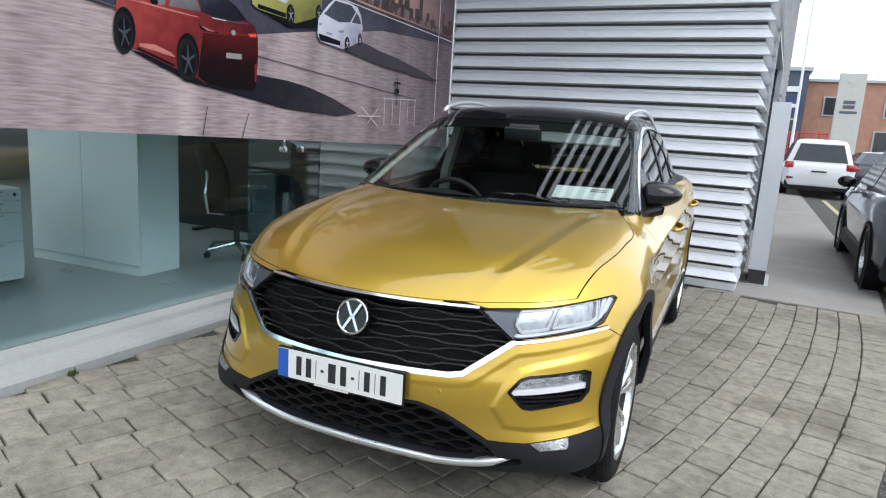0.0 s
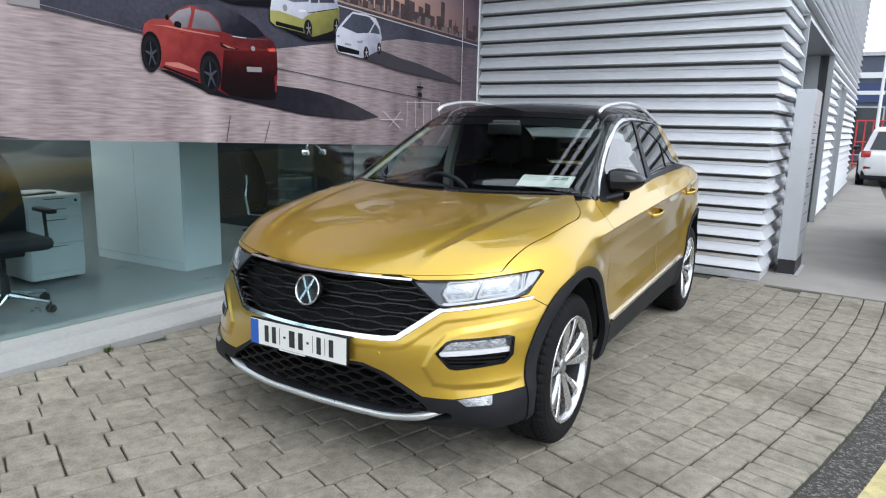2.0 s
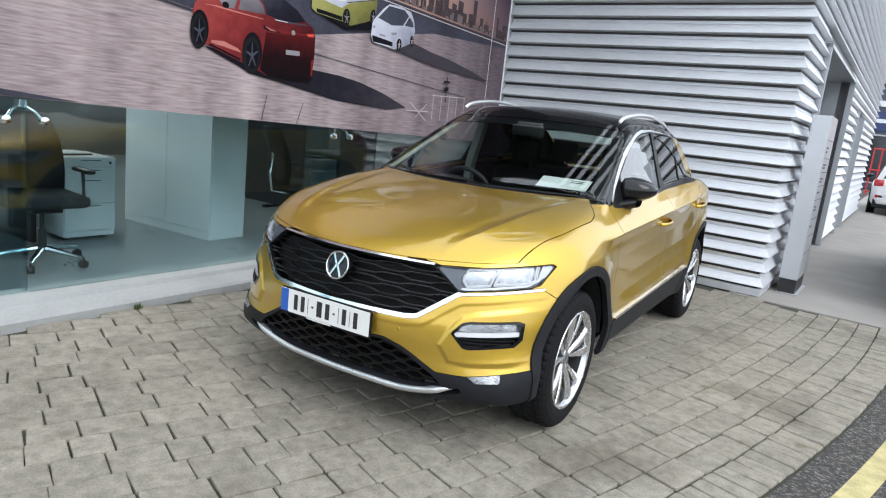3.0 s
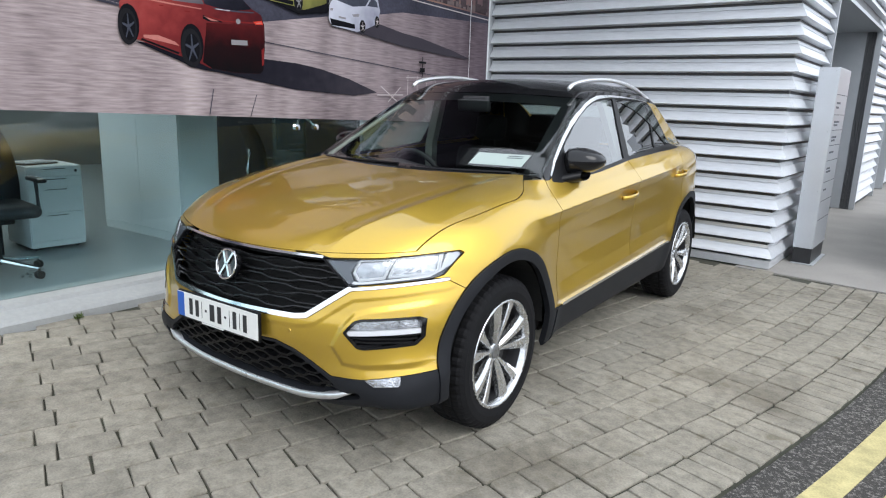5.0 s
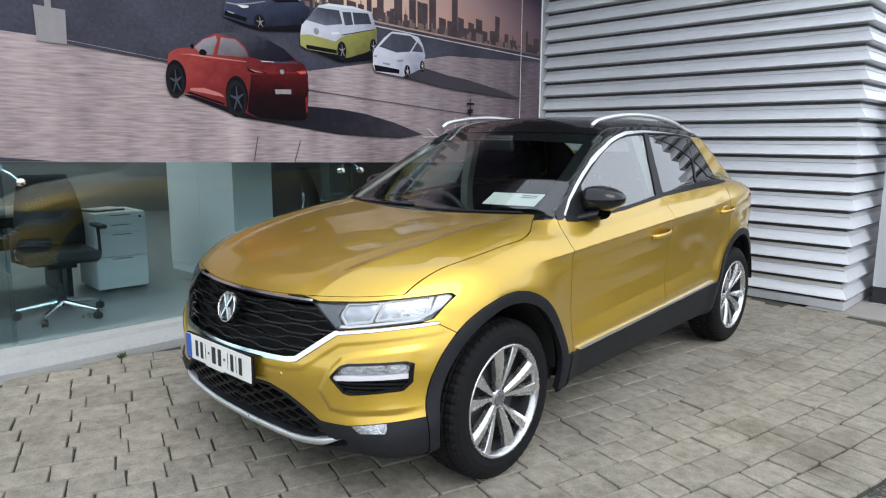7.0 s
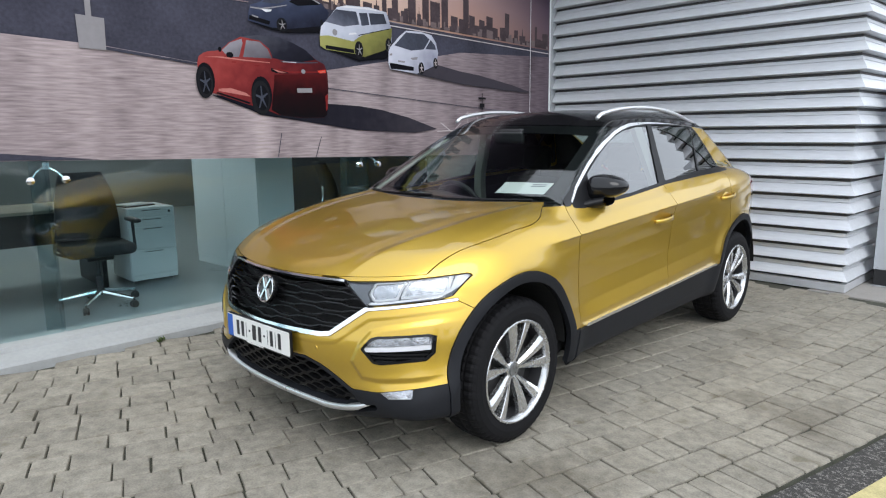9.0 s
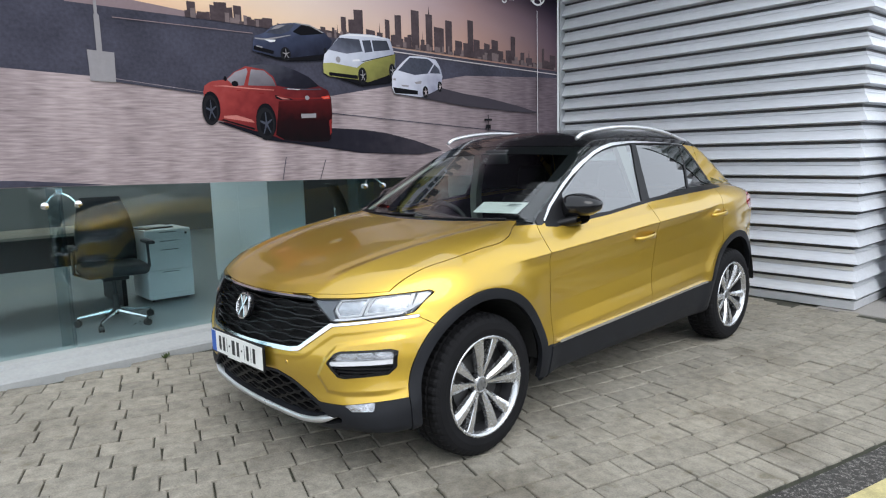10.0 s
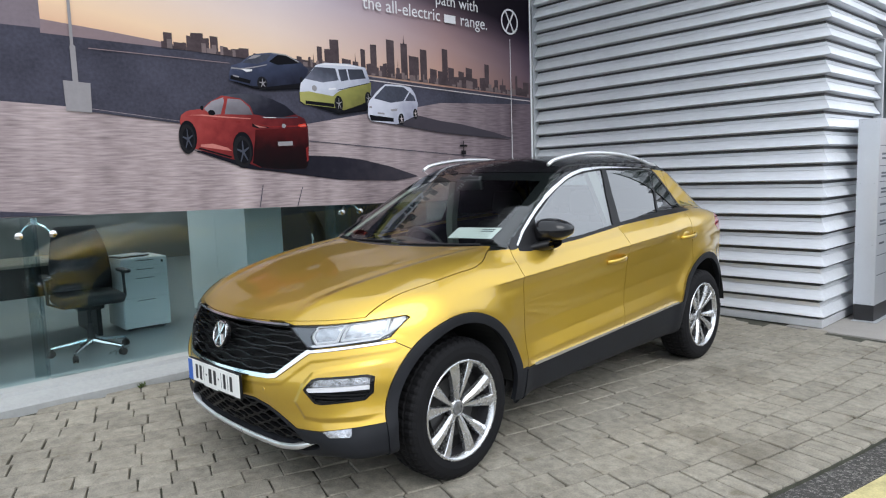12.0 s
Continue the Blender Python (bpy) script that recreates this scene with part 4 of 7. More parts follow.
for nm, rule, m in (("front_door_glass", GLASS_F, "pane"), ("rear_door_glass", GLASS_R, "tinted"), ("rear_quarter_glass", GLASS_Q, "tinted")):
    for sides in ("left", "right"):
        ob = panel(nm, upper.keep(rule), C["clear" if (m == "pane" and sides == "right") else m], car, lift=-0.006, depth=0.0, sides=sides)
        ob.visible_shadow = False

# roof and windscreen, from above
lid = top_patch(0.80, 80, 0.12, 3.30, 220)
lid = lid.keep(lambda x, y, z: -cowl(x, y, z) - 0.004)
screen, roof = lid.split(lambda x, y, z: np.minimum(np.minimum(1.452 - 0.05 * x**2 - z, 0.748 - 0.33 * (z - 1.03) - x), y - screen_y(x, z) + 0.06), 0.001)
roof = roof.keep(lambda x, y, z: np.where(y > 1.15, 1.0, z - 1.0)).keep(lambda x, y, z: roof_side(x, y, z) + 0.001).keep(lambda x, y, z: z - 1.3 - 0 * y)
screen = screen.keep(lambda x, y, z: z - 1.042)
ws = panel("windscreen", screen, C["screen"], car, "raked windscreen with dark edge band", depth=0.0)
ws.visible_shadow = False
panel("roof", roof, C["gloss_black"], car, "gloss black painted roof", depth=0.02)
BAND = lambda x, y, z: np.maximum(np.maximum(0.045 - (1.452 - 0.05 * x**2 - z), 0.03 - (0.748 - 0.33 * (z - 1.03) - x)), 1.072 - z)
panel("windscreen_side_band", screen.keep(lambda x, y, z: 0.085 - (0.748 - 0.33 * (z - 1.03) - x)).keep(lambda x, y, z: z - 1.075), C["trim"], car, "black edge of the windscreen beside the pillar", lift=-0.003, depth=0.003, sides="left")
panel("windscreen_band", screen.keep(BAND), C["trim"], car, "dark ceramic edge of the windscreen", lift=-0.004, depth=0.004)

# ---- car: tail, linings, interior ----
def tail_patch(nx=60, nz=90):
    x, z = [q.ravel() for q in np.meshgrid(np.linspace(0, 0.88, nx), np.linspace(0.18, 1.44, nz), indexing="ij")]
    start = np.stack([x, 0 * x + 3.6, z], 1)
    return grid_patch(cast(start, np.tile((0, -1.0, 0), (len(x), 1)), 1.2), nx, nz)


tail = tail_patch().keep(lambda x, y, z: y - 3.2 + np.where(z > 1.1, 0.6, 0.0)).keep(lambda x, y, z: np.where(z > 1.28, 1.30 - z, 1.0))
rear_screen, tail = tail.split(both(lambda x, y, z: z - 1.09, lambda x, y, z: 0.58 - x))
low_tail, tail = tail.split(lambda x, y, z: 0.42 - z)
panel("tailgate", tail, C["paint"], car, "gold tailgate and rear bumper")
panel("rear_screen", rear_screen, C["tinted"], car, "dark rear screen", depth=0.0)
panel("rear_valance", low_tail, C["clad"], car, "dark grey plastic rear valance")
liner = flank.keep(inverse(HULL))
pair("inner_panel", liner, C["void"], car, "dark inner body side", lift=-0.026, depth=0.0)
under_nose = nose_patch(70, 60).keep(lambda x, y, z: 0.435 - y).keep(lambda x, y, z: -ARCH_F(x, y, z)).keep(lambda x, y, z: 0.80 - z)
panel("nose_beam", under_nose, C["void"], car, "dark structure behind the bumper", lift=-0.072, depth=0.0)
part("underbody", boxes((-0.60, -0.45, 0.225, 0.60, 0.4, 0.25), (-0.60, 0.402, 0.27, 0.60, 3.1, 0.295), (-0.78, 0.45, 0.30, 0.78, 2.1, 0.315)), C["void"], car, "dark flat underbody")
for sg in (1, -1):
    for yc, zc in ARCH_AT:
        bm = bmesh.new()
        steps = 28
        a, b, c = [], [], []
        for k in range(steps + 1):
            t = radians(2) + radians(176) * k / steps
            yy, zz = yc + 0.397 * math.cos(t), zc + 0.397 * math.sin(t)
            a.append(bm.verts.new((sg * 0.845, yy, zz)))
            b.append(bm.verts.new((sg * 0.52, yy, zz)))
        hub = bm.verts.new((sg * 0.52, yc, 0.3))
        for k in range(steps):
            bm.faces.new((a[k], a[k + 1], b[k + 1], b[k]))
            bm.faces.new((b[k], b[k + 1], hub))
        part("wheel_well", bm, C["void"], car, "black wheel well lining")
panel("headlining", roof, C["dash"], car, "dark headlining", lift=-0.03, depth=0.0)


def dash_mesh():
    bm = bmesh.new()
    rows = []
    for i in range(41):
        x = -0.72 + 1.44 * i / 40
        y0 = float(screen_y(abs(x), 1.02)) + 0.02
        hump = 0.03 * math.exp(-(((x + 0.36) / 0.16) ** 2))
        rows.append([bm.verts.new(p) for p in ((x, y0, 0.60), (x, y0, 1.018), (x, y0 + 0.08, 1.026), (x, 0.72, 1.02 + hump), (x, 0.80, 1.00 + hump), (x, 0.83, 0.94), (x, 0.80, 0.80), (x, 0.74, 0.55))])
    for a, b in zip(rows, rows[1:]):
        for k in range(7):
            bm.faces.new((a[k], b[k], b[k + 1], a[k + 1]))
    return bm


part("dashboard", dash_mesh(), C["dash"], car, "black moulded dashboard", smooth=True)
part("cabin_floor", boxes((-0.76, 0.62, 0.30, 0.76, 3.15, 0.33)), C["void"], car)
bm = bmesh.new()
lathe(bm, [(0.016 * math.cos(a), 0.178 + 0.016 * math.sin(a)) for a in [2 * math.pi * k / 10 for k in range(11)]], "z", 40)
for a in (90, 200, 340):
    tube(bm, [(0, 0, -0.01), (0.17 * math.cos(radians(a)), 0.17 * math.sin(radians(a)), 0)], 0.016)
lathe(bm, [(-0.03, 0.0), (-0.03, 0.06), (0.01, 0.065), (0.02, 0.0)], "z", 20)
bmesh.ops.transform(bm, matrix=pose(-0.36, 0.93, 0.93, -64, 0, 0), verts=bm.verts)
part("steering_wheel", bm, C["dash"], car, "black three-spoke steering wheel", smooth=True)


def seat(x, y, wide, name, rest_top, heads):
    """Seat with cushion, backrest and headrests under one part."""
    bm = boxes((x - wide, y, 0.42, x + wide, y + 0.52, 0.60), bevel=0.06)
    cushion = part(name, bm, C["seat"], car, "dark cloth seat", smooth=True)
    bm = boxes((x - wide + 0.01, -0.07, 0.0, x + wide - 0.01, 0.07, rest_top - 0.55), bevel=0.055)
    bmesh.ops.transform(bm, matrix=pose(0, y + 0.52, 0.55, -14, 0, 0), verts=bm.verts)
    part("backrest", bm, C["seat"], cushion, smooth=True)
    for hx in heads:
        bm = boxes((hx - 0.12, -0.045, 0.0, hx + 0.12, 0.045, 0.18), bevel=0.04)
        bmesh.ops.transform(bm, matrix=pose(0, y + 0.66, rest_top + 0.03, -10, 0, 0), verts=bm.verts)
        part("headrest", bm, C["seat"], cushion, smooth=True)
        part("headrest_post", tube(bmesh.new(), [(hx - 0.05, y + 0.64, rest_top - 0.04), (hx - 0.05, y + 0.655, rest_top + 0.06)], 0.005), C["trim"], cushion)
        part("headrest_post", tube(bmesh.new(), [(hx + 0.05, y + 0.64, rest_top - 0.04), (hx + 0.05, y + 0.655, rest_top + 0.06)], 0.005), C["trim"], cushion)


seat(0.36, 1.12, 0.25, "front_seat", 1.10, (0.36,))
seat(-0.36, 1.12, 0.25, "front_seat", 1.10, (-0.36,))
seat(0.0, 1.95, 0.64, "rear_seat", 1.10, (-0.38, 0.38))
for sg in (1, -1):
    bm = bmesh.new()
    rows = []
    for i in range(9):
        z = 1.03 + 0.40 * i / 8
        x = 0.742 - 0.40 * (z - 1.05)
        y = float(screen_y(x, z))
        rows.append([bm.verts.new(q) for q in ((sg * (x - 0.055), y + 0.035, z), (sg * x, y + 0.05, z), (sg * (x - 0.005), y + 0.13, z), (sg * (x - 0.06), y + 0.06, z))])
    for a, b in zip(rows, rows[1:]):
        for k in range(4):
            bm.faces.new((a[k], a[(k + 1) % 4], b[(k + 1) % 4], b[k]))
    bmesh.ops.recalc_face_normals(bm, faces=bm.faces)
    part("screen_pillar_trim", bm, C["beige"], car, "pale grey inner trim of the windscreen pillar", smooth=True)
    bm = bmesh.new()
    rows = []
    for i in range(7):
        z = 0.75 + 0.70 * i / 6
        x = 0.735 - 0.34 * max(0.0, z - 1.05)
        y = 1.545 - 0.16 * (z - 1.05)
        rows.append([bm.verts.new(q) for q in ((sg * x, y - 0.05, z), (sg * (x - 0.045), y - 0.03, z), (sg * (x - 0.045), y + 0.03, z), (sg * x, y + 0.05, z))])
    for a, b in zip(rows, rows[1:]):
        for k in range(4):
            bm.faces.new((a[k], a[(k + 1) % 4], b[(k + 1) % 4], b[k]))
    bmesh.ops.recalc_face_normals(bm, faces=bm.faces)
    part("door_pillar_trim", bm, C["beige"], car, "pale grey inner trim between the doors")
bm = boxes((-0.11, -0.015, -0.035, 0.11, 0.02, 0.035), bevel=0.012)
bmesh.ops.transform(bm, matrix=pose(0, 0.985, 1.375, 10, 0, 0), verts=bm.verts)
part("inner_mirror", bm, C["dash"], car, "black interior mirror", smooth=True)
bm = boxes((-0.09, 0.985, 1.385, 0.09, 1.06, 1.43), bevel=0.015)
part("sensor_pod", bm, C["dash"], car, "black sensor housing behind the windscreen")
def behind_screen(x, z, off=0.010):
    return Vector((x, float(screen_y(abs(x), z)) + off, z))


def screen_quad(bm, x0, x1, z0, z1, off, thick=0.0015):
    """A flat sheet lying against the inside of the windscreen."""
    qs = [behind_screen(x, z, off) for x, z in ((x0, z0), (x1, z0), (x1, z1), (x0, z1))]
    d = Vector((0, 0.48, -0.88)) * thick
    a, b = [bm.verts.new(q) for q in qs], [bm.verts.new(q + d) for q in qs]
    for f in (a, b[::-1]):
        bm.faces.new(f)
    for i in range(4):
        j = (i + 1) % 4
        bm.faces.new((a[i], b[i], b[j], a[j]))
    return bm


PX0, PX1, PZ0, PZ1 = 0.348, 0.612, 1.094, 1.145
notice = part("paper_notice", screen_quad(bmesh.new(), PX0, PX1, PZ0, PZ1, 0.012), C["paper"], car, "white paper notice behind the windscreen")
for k in range(2):
    part("print_line", screen_quad(bmesh.new(), 0.51, 0.585, 1.135 - 0.008 * k, 1.138 - 0.008 * k, 0.0105, 0.0006), M["ink"], notice, "faint grey printed line")

# ---- car: outer fittings ----
def form_y(x, z):
    """y of the front face at a half-width and height."""
    return float(cast(np.array([[abs(x), -1.2, z]]), np.array([[0.0, 1.0, 0.0]]), 1.4)[0, 1])


bm = bmesh.new()
pts, n = [], 44
prof = [(-0.012, -0.016), (-0.016, 0.0), (-0.012, 0.011), (0.004, 0.014), (0.03, 0.010), (0.03, -0.016)]
rings = []
for i in range(n + 1):
    x = -0.605 + 1.21 * i / n
    ax = abs(x)
    z = 0.238 + 0.004 * (ax / 0.3) + 0.075 * max(0, ax - 0.28) / 0.32 * (max(0, ax - 0.28) / 0.32) ** 0.6
    y = form_y(x, z) - 0.004
    k = min(1.0, max(0.2, (0.605 - ax) / 0.09))
    rings.append([bm.verts.new((x, y + 0.012 * (1 - k) + d * k, z + h * k)) for d, h in prof])
for a, b in zip(rings, rings[1:]):
    for k in range(len(prof)):
        bm.faces.new((a[k], b[k], b[(k + 1) % len(prof)], a[(k + 1) % len(prof)]))
bm.faces.new(rings[0])
bm.faces.new(rings[-1][::-1])
part("splitter", bm, C["satin"], car, "silver splitter strip under the bumper", smooth=True)

# number plate: white with blue band and plain bars in place of its characters
py = -0.836
pl = part("number_plate", boxes((-0.280, py + 0.004, 0.464, 0.234, py + 0.018, 0.584), bevel=0.004), C["trim"], car, "black number plate holder")
part("plate_face", boxes((-0.275, py, 0.474, 0.229, py + 0.004, 0.579)), C["plate"], pl, "white reflective number plate")
part("plate_band", boxes((-0.275, py - 0.0012, 0.4745, -0.231, py - 0.0002, 0.5785)), C["blue"], pl, "blue band at the plate's end")
gx = -0.200
for w, h in ((0.030, 0.070), (0.030, 0.070), (0.010, 0.070), (0.020, 0.009), (0.038, 0.070), (0.032, 0.070), (0.020, 0.009), (0.010, 0.070), (0.030, 0.070), (0.010, 0.070), (0.030, 0.070)):
    part("plate_bar", boxes((gx + 0.004, py - 0.0012, 0.526 - h / 2, gx + w - 0.004, py - 0.0002, 0.526 + h / 2)), C["ink"], pl)
    gx += w + 0.0112
part("holder_print", boxes((-0.12, py + 0.002, 0.4655, 0.02, py + 0.0038, 0.4715)), C["plate"], pl, "small white print on the holder")


def badge(name, r, parent, m, material, label):
    """Round badge: raised ring and four plain bars."""
    bm = bmesh.new()
    lathe(bm, [(0.0, r * 0.86), (0.006, r * 0.88), (0.008, r * 0.94), (0.006, r), (-0.004, r)], "z", 40)
    def bar(p, q, w):
        d = (Vector(q) - Vector(p)).normalized()
        s = Vector((-d.y, d.x)) * w / 2
        prism(bm, [Vector(p) + s, Vector(p) - s, Vector(q) - s, Vector(q) + s], -0.002, 0.006, "xy")
    for sg in (1, -1):
        bar((sg * r * 0.46, r * 0.76), (sg * r * 0.03, -r * 0.02), r * 0.15)
        bar((sg * r * 0.46, -r * 0.76), (sg * r * 0.03, r * 0.02), r * 0.15)
    bmesh.ops.transform(bm, matrix=m, verts=bm.verts)
    return part(name, bm, material, parent, label)


bm = bmesh.new()
lathe(bm, [(-0.02, 0.0), (-0.001, 0.0), (-0.001, 0.058), (-0.02, 0.060)], "z", 40)
bmesh.ops.transform(bm, matrix=pose(0.003, -0.792, 0.732, 76, 0, 0), verts=bm.verts)
disc = part("badge_disc", bm, C["gloss_black"], car, "round black badge base")
badge("badge", 0.0625, disc, pose(0.003, -0.792, 0.732, 76, 0, 0), M["chrome"], "round chrome badge on the grille")
for sg in (1, -1):
    for sx, sz in ((0.335, 0.525),):
        bm = bmesh.new()
        lathe(bm, [(0.0, 0.0), (0.0, 0.009), (0.004, 0.010)], "y", 16, (sg * sx, form_y(sx, sz) - 0.0015, sz))
        part("parking_sensor", bm, C["paint"], car, "small round parking sensor")


# wheels
def tyre_mesh():
    bm = bmesh.new()
    half = [(-0.098, 0.236), (-0.107, 0.246), (-0.111, 0.272), (-0.107, 0.300), (-0.096, 0.320), (-0.084, 0.331), (-0.062, 0.336), (-0.058, 0.328), (-0.050, 0.328), (-0.046, 0.3375), (-0.014, 0.338), (-0.011, 0.330)]
    prof = half + [(-h, r) for h, r in half[::-1]]
    steps = 156
    rings = []
    for k in range(steps):
        a = 2 * math.pi * k / steps
        ring = []
        for h, r in prof:
            if r > 0.3305 and k % 3 == 0:
                r -= 0.006
            elif 0.314 < r < 0.33 and abs(h) > 0.07 and k % 3 == 0:
                r -= 0.003
            ring.append(bm.verts.new((h, r * math.cos(a), r * math.sin(a))))
        rings.append(ring)
    for k in range(steps):
        a, b = rings[k], rings[(k + 1) % steps]
        for i in range(len(prof) - 1):
            bm.faces.new((a[i], b[i], b[i + 1], a[i + 1]))
    return bm


def rim_mesh():
    bm = bmesh.new()
    lathe(bm, [(0.098, 0.238), (0.107, 0.240), (0.108, 0.231), (0.098, 0.224), (0.078, 0.219)], "x", 72)
    return bm


def spoke_mesh(a0, a1, lean):
    """One spoke of the alloy, from hub angle a0 to rim angle a1 (degrees)."""
    bm = bmesh.new()
    sec = []
    for i in range(7):
        t = i / 6
        r = 0.040 + 0.186 * t
        a = radians(a0 + (a1 - a0) * t)
        w = 0.0095 + 0.0205 * t**1.15
        x = 0.070 + 0.026 * math.sin(t * 1.6)
        c, s = math.cos(a), math.sin(a)
        def at(u, xx):
            return bm.verts.new((xx, r * c - u * s, r * s + u * c))
        sec.append([at(-w, x - 0.034), at(-w, x - (0.004 if lean > 0 else 0.012)), at(-w * (0.9 if lean > 0 else 0.2), x), at(w * (0.2 if lean > 0 else 0.9), x), at(w, x - (0.012 if lean > 0 else 0.004)), at(w, x - 0.034)])
    for p, q in zip(sec, sec[1:]):
        for k in range(5):
            bm.faces.new((p[k], q[k], q[k + 1], p[k + 1]))
    bmesh.ops.recalc_face_normals(bm, faces=bm.faces)
    return bm


SPOKES = [spoke_mesh(72 * k + 18 + sg * 12, 72 * k + 18 + sg * 15.5, sg) for k in range(5) for sg in (-1, 1)]
wheel_parts = None
for sx, yc in ((1, -0.033), (1, 2.612), (-1, -0.033), (-1, 2.612)):
    hub = Matrix.Translation((sx * 0.746, yc, 0.338 + ground_z(sx * 0.75))) @ (Matrix.Identity(4) if sx > 0 else Matrix.Rotation(math.pi, 4, "Z")) @ Matrix.Rotation(radians(-6 if yc < 1 else 31), 4, "X")
    if wheel_parts is None:
        bmw = bmesh.new()
        lathe(bmw, [(0.04, 0.026), (0.068, 0.030), (0.070, 0.038), (0.05, 0.048), (0.04, 0.048)], "x", 36)
        # near-black disc and darkened barrel put the shade between the spokes into colour
        w = part("wheel", lathe(bmesh.new(), [(0.02, 0.001), (0.02, 0.2135), (-0.02, 0.2135)], "x", 40), C["void"], car, "silver alloy wheel with black tyre")
        part("tyre", tyre_mesh(), C["rubber"], w, "black rubber tyre", smooth=False)
        part("rim", rim_mesh(), C["alloy"], w, "silver alloy rim", smooth=True)
        part("rim_barrel", lathe(bmesh.new(), [(0.077, 0.2185), (0.03, 0.212), (-0.05, 0.208), (-0.1, 0.23)], "x", 72), C["alloy_dark"], w, "inner wheel barrel in a shade-darkened alloy", smooth=True)
        for bmx in SPOKES:
            part("spoke", bmx, C["alloy"], w, "")
        part("hub", bmw, C["alloy"], w, "", smooth=True)
        part("hub_cap", lathe(bmesh.new(), [(0.070, 0.0), (0.075, 0.001), (0.074, 0.027), (0.066, 0.029)], "x", 28), C["cap"], w, "round grey hub cap")
        part("brake_disc", lathe(bmesh.new(), [(0.022, 0.05), (0.03, 0.06), (0.03, 0.15), (0.022, 0.151)], "x", 40), C["disc"], w, "steel brake disc")
        for k in range(5):
            a = radians(72 * k + 54)
            part("wheel_bolt", lathe(bmesh.new(), [(0.05, 0.009), (0.066, 0.009), (0.068, 0.0)], "x", 6, (0, 0.052 * math.cos(a), 0.052 * math.sin(a))), C["alloy_dark"], w)
        w.matrix_basis = hub
        wheel_parts = w
    else:
        o = copy_thing(wheel_parts, hub)

# door mirrors, handles, roof rails
for sg in (1, -1):
    outline = [(0.722, 1.076), (0.722, 1.158), (0.737, 1.181), (0.79, 1.188), (0.85, 1.176), (0.893, 1.153), (0.906, 1.130), (0.899, 1.104), (0.862, 1.077), (0.81, 1.057), (0.76, 1.046), (0.732, 1.050)]
    bm = bmesh.new()
    rings = []
    for yy, k, dx in ((0.692, 0.30, -0.018), (0.700, 0.58, -0.012), (0.716, 0.80, -0.006), (0.742, 0.95, 0.0), (0.775, 1.0, 0.004), (0.805, 0.98, 0.004), (0.815, 0.94, 0.004)):
        rings.append([bm.verts.new((sg * (0.812 + (x - 0.812) * k + dx), yy + 0.22 * (x - 0.812) * k, 1.116 + (z - 1.116) * k)) for x, z in outline])
    for a, b in zip(rings, rings[1:]):
        for k in range(12):
            bm.faces.new((a[k], a[(k + 1) % 12], b[(k + 1) % 12], b[k]))
    bm.faces.new(rings[0])
    bmesh.ops.recalc_face_normals(bm, faces=bm.faces)
    bmesh.ops.subdivide_edges(bm, edges=bm.edges[:], cuts=1, use_grid_fill=True, smooth=0.35)
    mir = part("door_mirror", bm, C["gloss_black"], car, "gloss black door mirror housing", smooth=True)
    bm = bmesh.new()
    ring = [bm.verts.new((sg * (0.816 + (x - 0.812) * 0.90), 0.814 + 0.22 * (x - 0.812) * 0.9, 1.116 + (z - 1.116) * 0.90)) for x, z in outline]
    bm.faces.new(ring)
    part("mirror_glass", bm, M["chrome"], mir, "mirror glass")
    bm = bmesh.new()
    rings = []
    for i in range(6):
        t = i / 5
        cx, cy, cz = sg * (0.745 + 0.085 * t), 0.70 + 0.06 * t, 1.028 + 0.026 * t
        ry, rz = 0.11 - 0.045 * t, 0.030 - 0.002 * t
        rings.append([bm.verts.new((cx, cy + ry * math.cos(a), cz + rz * math.sin(a))) for a in [2 * math.pi * k / 14 for k in range(14)]])
    for a, b in zip(rings, rings[1:]):
        for k in range(14):
            bm.faces.new((a[k], a[(k + 1) % 14], b[(k + 1) % 14], b[k]))
    bmesh.ops.recalc_face_normals(bm, faces=bm.faces)
    part("mirror_foot", bm, C["trim"], mir, "black mirror foot", smooth=True)
    for name, yc, zc in (("front_door", 1.345, 0.893), ("rear_door", 2.30, 0.955)):
        door = fd[0 if sg > 0 else 1] if name == "front_door" else rd[0 if sg > 0 else 1]
        x = float(cast(np.array([[1.1, yc, zc]]), np.array([[-1.0, 0, 0]]), 0.6)[0, 0])
        bm = bmesh.new()
        rings = []
        for i in range(13):
            t = i / 12
            yy = yc - 0.105 + 0.21 * t
            out = 0.004 + 0.034 * math.sin(math.pi * min(1, max(0, t))) ** 0.45
            h = 0.011 + 0.006 * t
            zz = zc + 0.010 * t
            rings.append([bm.verts.new((sg * (x + out + 0.006 * math.cos(a)), yy, zz + h * math.sin(a))) for a in [2 * math.pi * k / 10 for k in range(10)]])
        for a, b in zip(rings, rings[1:]):
            for k in range(10):
                bm.faces.new((a[k], a[(k + 1) % 10], b[(k + 1) % 10], b[k]))
        bm.faces.new(rings[0]), bm.faces.new(rings[-1])
        bmesh.ops.recalc_face_normals(bm, faces=bm.faces)
        part("door_handle", bm, C["paint"], door, "gold door handle", smooth=True)
        bm = bmesh.new()
        bmesh.ops.create_uvsphere(bm, u_segments=20, v_segments=10, radius=1.0)
        bmesh.ops.transform(bm, matrix=Matrix.Translation((sg * (x - 0.004), yc - 0.01, zc + 0.004)) @ Matrix.Diagonal((0.006, 0.062, 0.032, 1)), verts=bm.verts)
        part("handle_cup", bm, C["paint"], door, "recess behind the handle", smooth=True)
    bm = bmesh.new()
    rings = []
